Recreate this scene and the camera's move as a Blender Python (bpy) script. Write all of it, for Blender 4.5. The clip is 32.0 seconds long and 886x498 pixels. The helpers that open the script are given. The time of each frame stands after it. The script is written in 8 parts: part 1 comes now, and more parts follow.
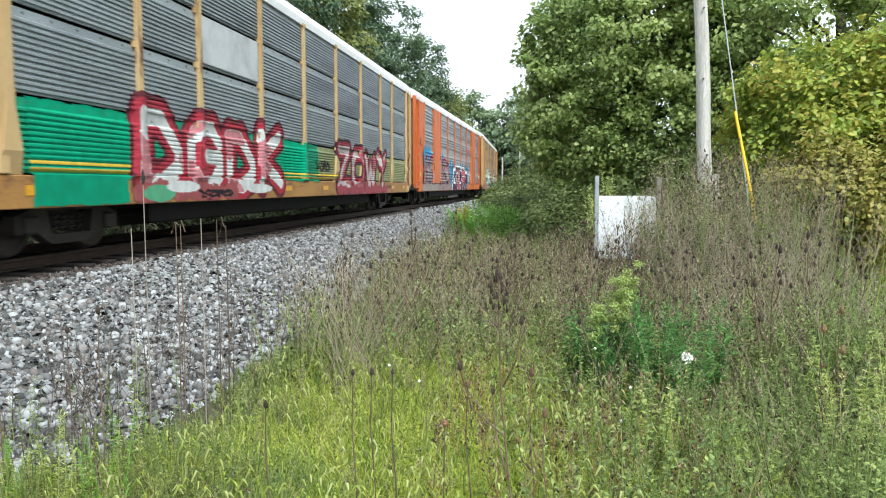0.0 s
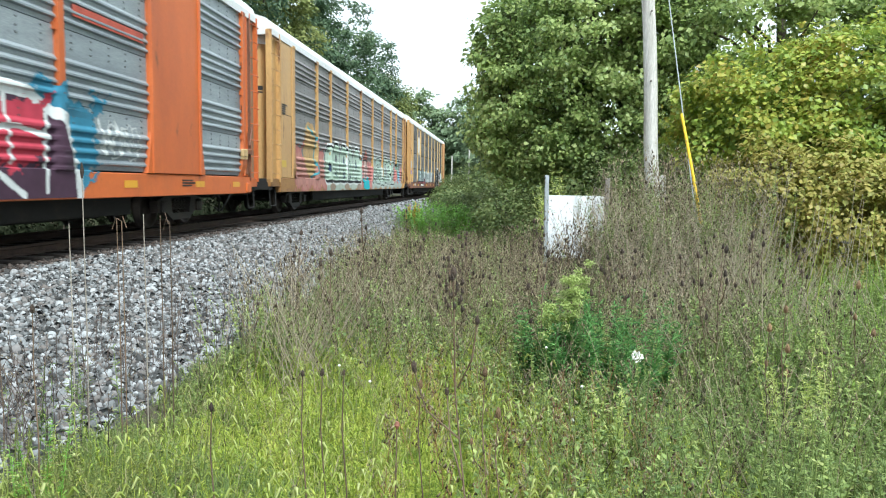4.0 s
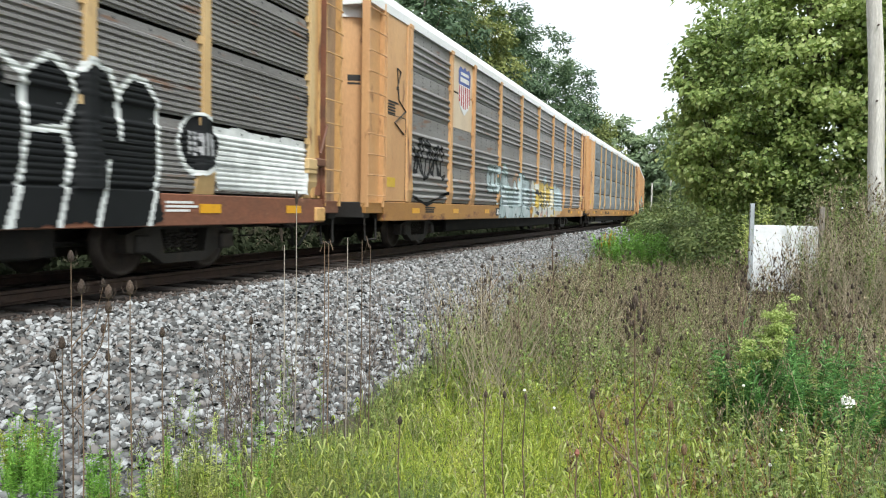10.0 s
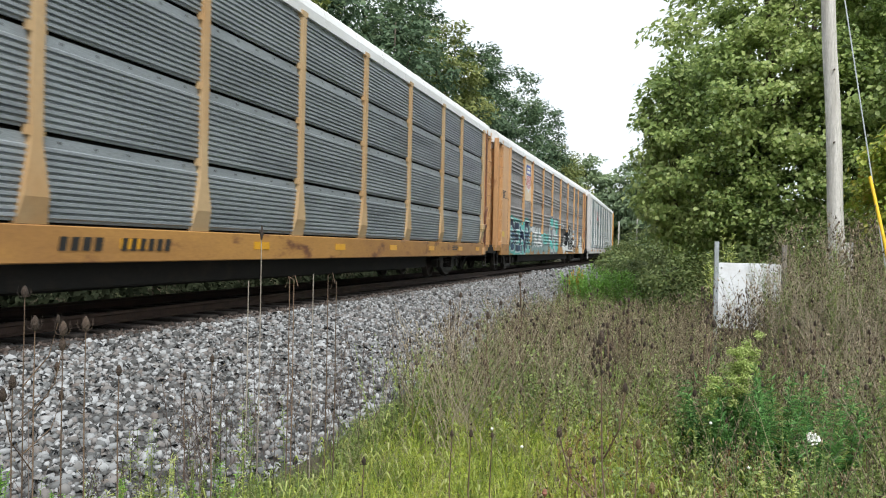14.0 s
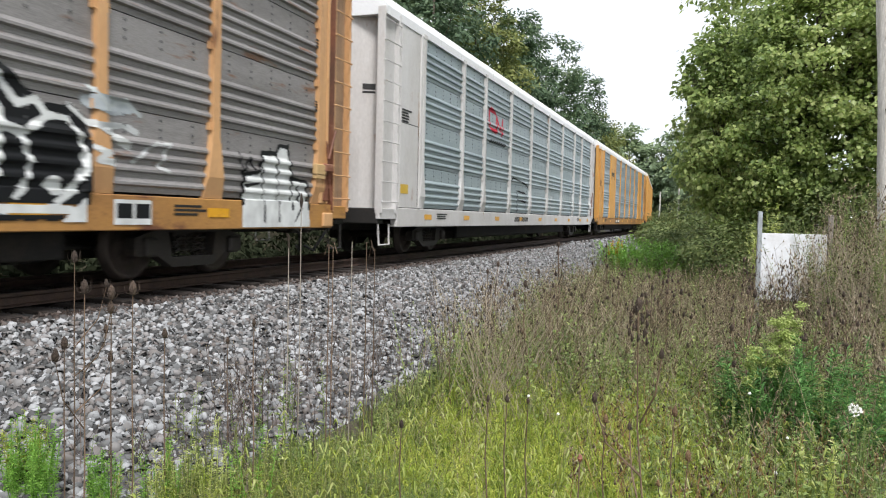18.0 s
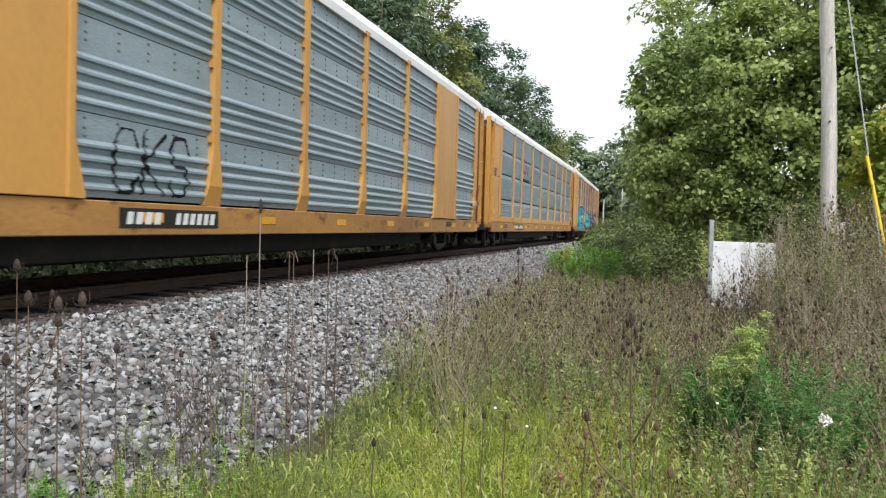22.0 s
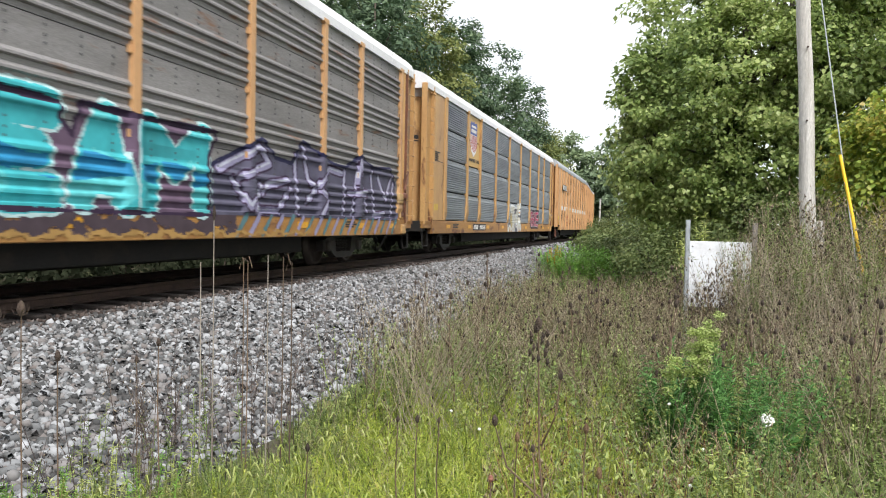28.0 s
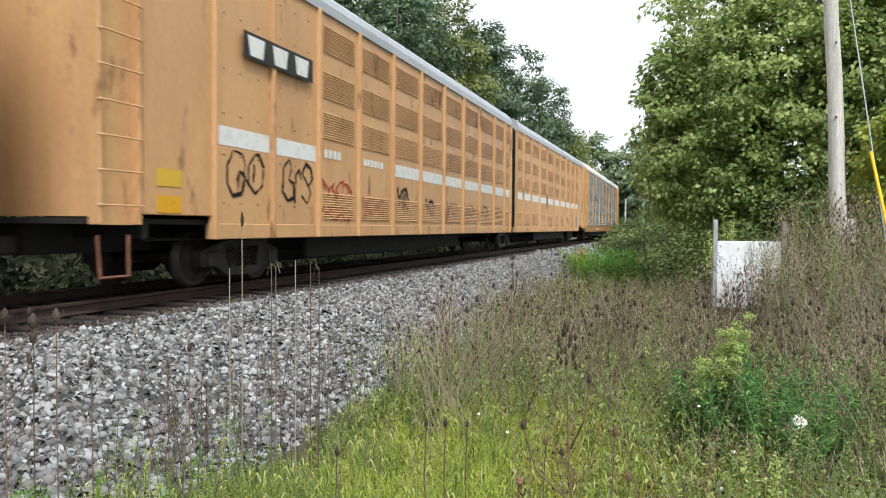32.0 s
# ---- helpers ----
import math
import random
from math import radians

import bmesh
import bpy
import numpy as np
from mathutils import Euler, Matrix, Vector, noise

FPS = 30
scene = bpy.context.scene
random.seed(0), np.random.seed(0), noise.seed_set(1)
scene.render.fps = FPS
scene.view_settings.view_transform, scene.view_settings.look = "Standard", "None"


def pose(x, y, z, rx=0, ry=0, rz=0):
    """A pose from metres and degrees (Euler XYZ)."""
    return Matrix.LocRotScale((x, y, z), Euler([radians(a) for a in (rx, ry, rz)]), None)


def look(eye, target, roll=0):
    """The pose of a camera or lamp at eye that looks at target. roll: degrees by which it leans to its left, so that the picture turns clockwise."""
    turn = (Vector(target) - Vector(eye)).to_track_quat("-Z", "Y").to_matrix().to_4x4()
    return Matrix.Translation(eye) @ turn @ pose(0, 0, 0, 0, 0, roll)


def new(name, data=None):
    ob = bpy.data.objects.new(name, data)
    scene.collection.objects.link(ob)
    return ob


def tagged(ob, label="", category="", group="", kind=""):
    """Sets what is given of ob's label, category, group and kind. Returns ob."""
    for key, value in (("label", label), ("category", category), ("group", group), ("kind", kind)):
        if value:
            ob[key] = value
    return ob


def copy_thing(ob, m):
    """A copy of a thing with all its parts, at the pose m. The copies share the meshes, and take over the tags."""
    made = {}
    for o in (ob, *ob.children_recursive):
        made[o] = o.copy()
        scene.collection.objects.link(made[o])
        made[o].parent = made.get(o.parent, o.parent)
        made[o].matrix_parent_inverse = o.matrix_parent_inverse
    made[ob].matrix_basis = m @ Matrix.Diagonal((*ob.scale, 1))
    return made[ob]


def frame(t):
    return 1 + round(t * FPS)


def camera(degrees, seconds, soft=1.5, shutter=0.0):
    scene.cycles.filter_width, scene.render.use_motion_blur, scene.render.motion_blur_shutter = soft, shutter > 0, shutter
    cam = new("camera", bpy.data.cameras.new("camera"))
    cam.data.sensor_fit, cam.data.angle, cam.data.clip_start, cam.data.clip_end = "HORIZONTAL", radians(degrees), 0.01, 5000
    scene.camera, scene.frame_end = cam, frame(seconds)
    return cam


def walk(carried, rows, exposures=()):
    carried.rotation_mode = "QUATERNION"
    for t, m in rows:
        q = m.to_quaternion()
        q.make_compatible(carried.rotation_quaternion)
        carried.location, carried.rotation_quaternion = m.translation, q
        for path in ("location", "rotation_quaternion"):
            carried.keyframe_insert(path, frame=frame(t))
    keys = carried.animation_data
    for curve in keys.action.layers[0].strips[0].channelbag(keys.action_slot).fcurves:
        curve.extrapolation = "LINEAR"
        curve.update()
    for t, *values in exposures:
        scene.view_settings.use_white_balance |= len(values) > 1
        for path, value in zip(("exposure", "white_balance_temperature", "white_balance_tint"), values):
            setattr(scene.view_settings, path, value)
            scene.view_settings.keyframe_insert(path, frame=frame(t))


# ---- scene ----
cam = camera(60.34, 32.0, soft=1.1, shutter=0.2)
PATH = [
    (0.0, -0.000, -0.000, 1.111, 85.26, 0.03, 7.43),
    (0.5, 0.009, 0.000, 1.112, 84.82, -0.58, 6.77),
    (1.0, 0.002, 0.006, 1.106, 84.65, -0.45, 6.65),
    (1.5, 0.004, 0.023, 1.107, 84.24, -0.45, 6.57),
    (2.0, -0.008, 0.046, 1.106, 84.00, -1.72, 4.32),
    (2.5, -0.018, 0.047, 1.103, 82.63, -1.60, 4.82),
    (3.0, -0.020, 0.055, 1.104, 84.20, -0.81, 4.42),
    (3.5, -0.023, 0.053, 1.107, 85.32, -0.44, 3.78),
    (5.5, -0.026, 0.055, 1.101, 84.32, -1.01, 3.42),
    (6.0, -0.021, 0.056, 1.118, 86.65, -0.30, 5.67),
    (6.5, -0.006, 0.071, 1.108, 86.07, -1.56, 7.07),
    (7.0, 0.020, 0.071, 1.110, 85.26, -1.95, 7.69),
    (7.5, 0.021, 0.057, 1.106, 85.88, -1.44, 11.25),
    (8.0, 0.011, 0.058, 1.106, 85.00, -1.85, 11.61),
    (8.5, 0.008, 0.054, 1.108, 86.48, -2.02, 15.63),
    (9.0, 0.022, 0.018, 1.114, 86.80, -1.45, 15.69),
    (9.5, 0.030, -0.001, 1.113, 88.03, -1.33, 18.01),
    (10.0, 0.031, -0.003, 1.107, 87.00, -0.99, 18.28),
    (10.5, 0.037, -0.011, 1.106, 86.51, -0.80, 19.21),
    (11.0, 0.040, -0.009, 1.106, 87.29, -0.89, 18.36),
    (11.5, 0.041, 0.007, 1.109, 87.72, -2.45, 16.53),
    (12.0, 0.034, 0.029, 1.110, 88.71, -1.91, 15.54),
    (12.5, 0.040, 0.007, 1.099, 88.69, -1.22, 17.99),
    (13.0, 0.048, 0.003, 1.107, 90.09, -1.45, 17.28),
    (13.5, 0.039, 0.030, 1.103, 89.91, -1.26, 15.66),
    (14.0, 0.035, 0.032, 1.099, 89.85, -1.22, 15.98),
    (14.5, 0.041, 0.025, 1.101, 89.72, -1.26, 16.06),
    (15.0, 0.043, 0.017, 1.093, 88.75, -1.68, 18.20),
    (15.5, 0.045, 0.017, 1.087, 87.87, -2.28, 17.76),
    (17.5, 0.050, 0.015, 1.083, 87.40, -1.13, 18.55),
    (18.0, 0.044, 0.018, 1.085, 87.55, -1.40, 18.86),
    (18.5, 0.046, 0.023, 1.092, 87.92, -1.53, 19.78),
    (19.0, 0.053, 0.040, 1.116, 89.78, -2.36, 16.19),
    (19.5, 0.017, 0.058, 1.119, 89.82, -2.11, 13.89),
    (20.0, -0.026, 0.087, 1.115, 89.81, -1.09, 10.69),
    (20.5, -0.066, 0.082, 1.102, 88.50, -0.53, 11.99),
    (21.0, -0.090, 0.097, 1.099, 88.19, -0.92, 12.12),
    (21.5, -0.101, 0.125, 1.096, 87.00, -1.65, 8.72),
    (22.0, -0.119, 0.115, 1.091, 88.11, -1.73, 14.79),
    (22.5, -0.062, 0.114, 1.114, 89.00, -2.07, 16.23),
    (23.0, 0.030, 0.132, 1.116, 88.00, -2.13, 11.88),
    (23.5, 0.077, 0.135, 1.116, 87.52, -2.28, 12.27),
    (24.0, 0.099, 0.136, 1.116, 87.59, -2.37, 13.87),
    (24.5, 0.115, 0.130, 1.116, 87.10, -1.87, 13.74),
    (25.0, 0.132, 0.124, 1.124, 87.46, -1.49, 13.45),
    (25.5, 0.145, 0.115, 1.128, 87.63, -1.47, 13.94),
    (27.5, 0.148, 0.170, 1.123, 87.23, -2.47, 15.92),
    (28.0, 0.164, 0.155, 1.122, 88.16, -1.18, 14.69),
    (28.5, 0.143, 0.171, 1.121, 87.76, -1.09, 14.96),
    (29.0, 0.148, 0.183, 1.121, 88.92, -0.95, 12.69),
    (29.5, 0.151, 0.161, 1.123, 88.79, 0.06, 13.69),
    (30.0, 0.152, 0.153, 1.121, 88.28, -0.06, 15.29),
    (30.5, 0.157, 0.140, 1.121, 88.99, 0.02, 17.77),
    (31.0, 0.162, 0.120, 1.129, 88.42, -0.18, 17.88),
    (31.5, 0.158, 0.132, 1.125, 88.23, -0.05, 17.85),
    (32.0, 0.161, 0.143, 1.129, 88.32, -0.45, 16.53),
]
EXPOSURE = [(0.0, 0.40, 6150, 5), (2.0, 0.48, 6100, 4), (3.0, 0.54, 5950, 2), (6.0, 0.52, 6050, 3), (7.0, 0.42, 6200, 4), (9.0, 0.40, 6300, 6), (11.0, 0.28, 6450, 8), (13.0, 0.13, 6450, 11), (14.0, 0.10, 6400, 9), (15.0, 0.08, 6450, 13), (18.0, 0.15, 6450, 13), (20.0, 0.03, 6500, 15), (22.0, 0.08, 6450, 12), (23.0, 0.12, 6500, 13), (25.0, 0.25, 6400, 8), (28.0, 0.29, 6500, 13), (30.0, 0.22, 6300, 7), (32.0, 0.2, 6400, 9)]
walk(cam, [(r[0], pose(*r[1:])) for r in PATH], EXPOSURE)

# ---- light ----
world = bpy.data.worlds.new("overcast")
scene.world = world
world.use_nodes = True
wn, wl = world.node_tree.nodes, world.node_tree.links
sky = wn.new("ShaderNodeTexSky")
sky.sky_type, sky.sun_disc = "NISHITA", False
sky.sun_elevation, sky.sun_rotation = radians(48), radians(150)
sky.dust_density = 4.0
veil = wn.new("ShaderNodeMix")
veil.data_type = "RGBA"
veil.inputs[0].default_value = 0.93
wl.new(sky.outputs[0], veil.inputs[6])
veil.inputs[7].default_value = (10.7, 11.3, 11.8, 1)
wl.new(veil.outputs[2], wn["Background"].inputs[0])
wn["Background"].inputs[1].default_value = 0.1

sun = new("sun", bpy.data.lights.new("sun", "SUN"))
sun.data.energy, sun.data.angle, sun.data.color = 3.6, radians(15), (1.0, 0.98, 0.94)
sun.matrix_world = look((0, 0, 40), (-6.0, 10.0, 24.0))

# ---- materials ----


def mat(name, color, rough=0.6, metal=0.0, second=None, amount=0.5, scale=2.0, fine=60.0, grain=0.25, bump=0.15,
        stretch=(1, 1, 1), third=None, spots=0.0, each=0.0, coat=None):
    """Paint, metal, wood or soil: a base colour, stains of a second colour at a large scale, fine grain and relief."""
    m = bpy.data.materials.new(name)
    m.use_nodes = True
    n, l = m.node_tree.nodes, m.node_tree.links
    b = n["Principled BSDF"]
    b.inputs["Roughness"].default_value, b.inputs["Metallic"].default_value = rough, metal
    tc, mp, info = n.new("ShaderNodeTexCoord"), n.new("ShaderNodeMapping"), n.new("ShaderNodeObjectInfo")
    l.new(tc.outputs["Object"], mp.inputs[0])
    mp.inputs["Scale"].default_value = stretch
    off = n.new("ShaderNodeCombineXYZ")
    mul = n.new("ShaderNodeMath")
    mul.operation, mul.inputs[1].default_value = "MULTIPLY", 37.0
    l.new(info.outputs["Random"], mul.inputs[0])
    for i in range(3):
        l.new(mul.outputs[0], off.inputs[i])
    l.new(off.outputs[0], mp.inputs["Location"])

    def tex(s, d=4.0):
        t = n.new("ShaderNodeTexNoise")
        t.inputs["Scale"].default_value, t.inputs["Detail"].default_value = s, d
        t.inputs["Roughness"].default_value = 0.65
        l.new(mp.outputs[0], t.inputs["Vector"])
        return t.outputs["Fac"]

    def ramp(fac, lo, hi):
        r = n.new("ShaderNodeMapRange")
        r.inputs[1].default_value, r.inputs[2].default_value = lo, hi
        l.new(fac, r.inputs[0])
        return r.outputs[0]

    def mix(fac, a, c, kind="MIX"):
        x = n.new("ShaderNodeMix")
        x.data_type, x.blend_type = "RGBA", kind
        if isinstance(fac, float):
            x.inputs[0].default_value = fac
        else:
            l.new(fac, x.inputs[0])
        for k, v in ((6, a), (7, c)):
            if isinstance(v, tuple):
                x.inputs[k].default_value = (*v[:3], 1)
            else:
                l.new(v, x.inputs[k])
        return x.outputs[2]

    col = tuple(color)
    sec = second or tuple(c * 0.55 for c in color)
    col = mix(ramp(tex(scale), 0.62 - 0.35 * amount, 0.78 - 0.1 * amount), col, sec)
    if third:
        col = mix(ramp(tex(scale * 3.1, 6.0), 0.62 - spots, 0.7 - spots * 0.5), col, third)
    f = tex(fine, 3.0)
    g = n.new("ShaderNodeMapRange")
    g.inputs[1].default_value, g.inputs[2].default_value, g.inputs[3].default_value, g.inputs[4].default_value = 0.3, 0.7, 1 - grain, 1 + grain
    l.new(f, g.inputs[0])
    grey = n.new("ShaderNodeCombineColor")
    for i in range(3):
        l.new(g.outputs[0], grey.inputs[i])
    col = mix(1.0, col, grey.outputs[0], "MULTIPLY")
    if each:
        hv = n.new("ShaderNodeHueSaturation")
        r2 = n.new("ShaderNodeMapRange")
        r2.inputs[3].default_value, r2.inputs[4].default_value = 1 - each, 1 + each
        l.new(info.outputs["Random"], r2.inputs[0])
        l.new(r2.outputs[0], hv.inputs["Value"])
        l.new(col, hv.inputs["Color"])
        col = hv.outputs[0]
    l.new(col, b.inputs["Base Color"])
    if bump:
        bp = n.new("ShaderNodeBump")
        bp.inputs["Strength"].default_value, bp.inputs["Distance"].default_value = bump, 0.01
        l.new(f, bp.inputs["Height"])
        l.new(bp.outputs[0], b.inputs["Normal"])
    return m


def leafy(name, colors, rough=0.55, through_light=0.25, patch=0.0, gloss=0.4):
    """Leaves or blades: each island takes its own tint between the colours, and some light goes through."""
    m = bpy.data.materials.new(name)
    m.use_nodes = True
    n, l = m.node_tree.nodes, m.node_tree.links
    b = n["Principled BSDF"]
    b.inputs["Roughness"].default_value, b.inputs["Specular IOR Level"].default_value = rough, gloss
    geo = n.new("ShaderNodeNewGeometry")
    r = n.new("ShaderNodeValToRGB")
    while len(r.color_ramp.elements) < len(colors):
        r.color_ramp.elements.new(0.5)
    for i, c in enumerate(colors):
        r.color_ramp.elements[i].position = i / max(1, len(colors) - 1)
        r.color_ramp.elements[i].color = (*c, 1)
    fac = geo.outputs["Random Per Island"]
    if patch:
        tc, t = n.new("ShaderNodeTexCoord"), n.new("ShaderNodeTexNoise")
        t.inputs["Scale"].default_value = patch
        l.new(tc.outputs["Object"], t.inputs["Vector"])
        mr = n.new("ShaderNodeMapRange")
        mr.inputs[1].default_value, mr.inputs[2].default_value = 0.3, 0.7
        l.new(t.outputs["Fac"], mr.inputs[0])
        av = n.new("ShaderNodeMath")
        av.operation = "ADD"
        l.new(fac, av.inputs[0])
        l.new(mr.outputs[0], av.inputs[1])
        mr.inputs[3].default_value, mr.inputs[4].default_value = 0.0, 0.66
        hf = n.new("ShaderNodeMath")
        hf.operation, hf.inputs[1].default_value = "MULTIPLY", 0.6
        l.new(av.outputs[0], hf.inputs[0])
        fac = hf.outputs[0]
    l.new(fac, r.inputs[0])
    l.new(r.outputs[0], b.inputs["Base Color"])
    tr = n.new("ShaderNodeBsdfTranslucent")
    l.new(r.outputs[0], tr.inputs["Color"])
    ms = n.new("ShaderNodeMixShader")
    ms.inputs[0].default_value = through_light
    l.new(b.outputs[0], ms.inputs[1])
    l.new(tr.outputs[0], ms.inputs[2])
    l.new(ms.outputs[0], n["Material Output"].inputs["Surface"])
    return m


def painted(name):
    """Spray paint whose colour lies in the mesh's own paint layer."""
    m = bpy.data.materials.new(name)
    m.use_nodes = True
    n, l = m.node_tree.nodes, m.node_tree.links
    a = n.new("ShaderNodeAttribute")
    a.attribute_name = "paint"
    t, tc = n.new("ShaderNodeTexNoise"), n.new("ShaderNodeTexCoord")
    t.inputs["Scale"].default_value = 5.0
    l.new(tc.outputs["Object"], t.inputs["Vector"])
    mr = n.new("ShaderNodeMapRange")
    mr.inputs[1].default_value, mr.inputs[2].default_value, mr.inputs[3].default_value, mr.inputs[4].default_value = 0.3, 0.75, 0.8, 1.1
    l.new(t.outputs["Fac"], mr.inputs[0])
    mx = n.new("ShaderNodeVectorMath")
    mx.operation = "SCALE"
    l.new(a.outputs["Color"], mx.inputs[0])
    l.new(mr.outputs[0], mx.inputs["Scale"])
    l.new(mx.outputs[0], n["Principled BSDF"].inputs["Base Color"])
    n["Principled BSDF"].inputs["Roughness"].default_value = 0.7
    n["Principled BSDF"].inputs["Specular IOR Level"].default_value = 0.25
    return m


RUST, GRIME = (0.13, 0.05, 0.025), (0.055, 0.048, 0.04)
STEEL = mat("galvanised_steel", (0.32, 0.355, 0.377), 0.5, 0.25, (0.19, 0.215, 0.235), 0.65, 0.9, 45, 0.22, 0.12, (1, 0.35, 2.2))
STEEL_DIM = mat("dull_galvanised_steel", (0.29, 0.318, 0.337), 0.52, 0.25, (0.18, 0.2, 0.216), 0.65, 0.9, 45, 0.22, 0.12, (1, 0.35, 2.2))
STEEL_BLUE = mat("bluish_galvanised_steel", (0.31, 0.385, 0.43), 0.48, 0.25, (0.22, 0.28, 0.31), 0.65, 0.9, 45, 0.2, 0.12, (1, 0.35, 2.2))
STEEL_PALE = mat("pale_galvanised_steel", (0.29, 0.355, 0.37), 0.45, 0.25, (0.22, 0.275, 0.29), 0.5, 0.9, 45, 0.18, 0.12, (1, 0.35, 2.2))
SILL_YELLOW = mat("dirty_yellow_sill_paint", (0.40, 0.205, 0.055), 0.6, 0, (0.26, 0.125, 0.042), 0.65, 0.9, 30, 0.12, 0.08, (1, 0.4, 1), RUST, 0.06)
RIVET = mat("dark_rivet_steel", (0.08, 0.085, 0.09), 0.6, 0.2, (0.05, 0.045, 0.04), 0.4, 6, 40, 0.2, 0)
GRIMY = mat("streaked_dirty_tan", (0.34, 0.22, 0.13), 0.7, 0, (0.18, 0.12, 0.08), 0.6, 1.4, 40, 0.2, 0.1, (3, 3, 0.4))
STEEL_BROWN = mat("weathered_brown_steel", (0.25, 0.24, 0.235), 0.6, 0.15, (0.145, 0.137, 0.133), 0.65, 0.8, 45, 0.25, 0.15, (1, 0.35, 2.2), (0.2, 0.11, 0.07), 0.02)
YELLOW = mat("weathered_yellow_paint", (0.53, 0.315, 0.12), 0.55, 0, (0.40, 0.22, 0.09), 0.6, 0.8, 30, 0.1, 0.05, (1, 1, 0.35), RUST, 0.03)
TAN = mat("faded_tan_paint", (0.54, 0.38, 0.19), 0.6, 0, (0.42, 0.26, 0.1), 0.5, 0.8, 30, 0.08, 0.05, (1, 1, 0.35), RUST, 0.0)
GOLD = mat("fresh_yellow_paint", (0.56, 0.295, 0.075), 0.5, 0, (0.46, 0.23, 0.06), 0.45, 0.7, 30, 0.07, 0.05, (1, 1, 0.35), (0.2, 0.08, 0.03), -0.03)
PEACH = mat("faded_orange_yellow_paint", (0.56, 0.325, 0.15), 0.55, 0, (0.46, 0.25, 0.115), 0.55, 0.7, 30, 0.09, 0.05, (1, 1, 0.3), RUST, 0.03)
ORANGE = mat("orange_paint", (0.55, 0.13, 0.03), 0.55, 0, (0.42, 0.1, 0.03), 0.5, 0.8, 30, 0.08, 0.05, (1, 1, 0.35), RUST, 0.0)
SILVER = mat("pale_grey_paint", (0.56, 0.55, 0.54), 0.5, 0, (0.46, 0.44, 0.42), 0.5, 0.8, 30, 0.08, 0.05, (1, 1, 0.35), (0.32, 0.2, 0.13), -0.01)
BROWN = mat("rust_brown_sill_paint", (0.2, 0.075, 0.04), 0.65, 0, (0.08, 0.045, 0.03), 0.6, 0.8, 30, 0.2, 0.1, (1, 0.5, 1), (0.3, 0.16, 0.1), 0.02)
GREEN = mat("bright_green_paint", (0.008, 0.30, 0.16), 0.5, 0, (0.01, 0.24, 0.13), 0.5, 0.8, 30, 0.1, 0.08, (1, 0.5, 1))
OLIVE = mat("dull_olive_paint", (0.30, 0.32, 0.15), 0.6, 0, (0.22, 0.24, 0.12), 0.5, 0.8, 30, 0.12, 0.08, (1, 0.5, 1))
CREAM = mat("cream_panel_paint", (0.62, 0.50, 0.36), 0.55, 0, (0.52, 0.40, 0.28), 0.5, 1.2, 30, 0.06, 0.04)
WHITE = mat("white_roof_paint", (0.72, 0.73, 0.74), 0.5, 0, (0.58, 0.58, 0.57), 0.45, 0.6, 25, 0.06, 0.04, (1, 0.4, 1))
GREYROOF = mat("grey_roof_metal", (0.42, 0.45, 0.48), 0.45, 0.3, (0.34, 0.36, 0.38), 0.4, 0.6, 25, 0.06, 0.04)
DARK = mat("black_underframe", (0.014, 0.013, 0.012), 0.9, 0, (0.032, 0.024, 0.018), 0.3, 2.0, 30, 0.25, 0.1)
BLACK = mat("black_stencil_paint", (0.012, 0.012, 0.012), 0.6, 0, (0.03, 0.03, 0.03), 0.3, 3, 40, 0.1, 0)
CAST = mat("grimy_cast_steel", (0.03, 0.026, 0.023), 0.7, 0.1, (0.06, 0.042, 0.032), 0.3, 3.0, 40, 0.3, 0.2)
TREAD = mat("worn_wheel_steel", (0.07, 0.055, 0.047), 0.55, 0.4, (0.035, 0.028, 0.025), 0.5, 4.0, 50, 0.2, 0.1)
STRIPE = mat("bright_yellow_reflector", (0.66, 0.33, 0.02), 0.4, 0, (0.48, 0.22, 0.03), 0.2, 8, 60, 0.05, 0)
LABEL = mat("yellow_warning_sticker", (0.58, 0.38, 0.04), 0.5, 0, (0.45, 0.28, 0.04), 0.2, 8, 60, 0.05, 0)
LETTER = mat("white_stencil_paint", (0.7, 0.7, 0.68), 0.55, 0, (0.5, 0.5, 0.48), 0.4, 6, 60, 0.08, 0)
PAINT = painted("spray_paint")

# ---- mesh tools ----


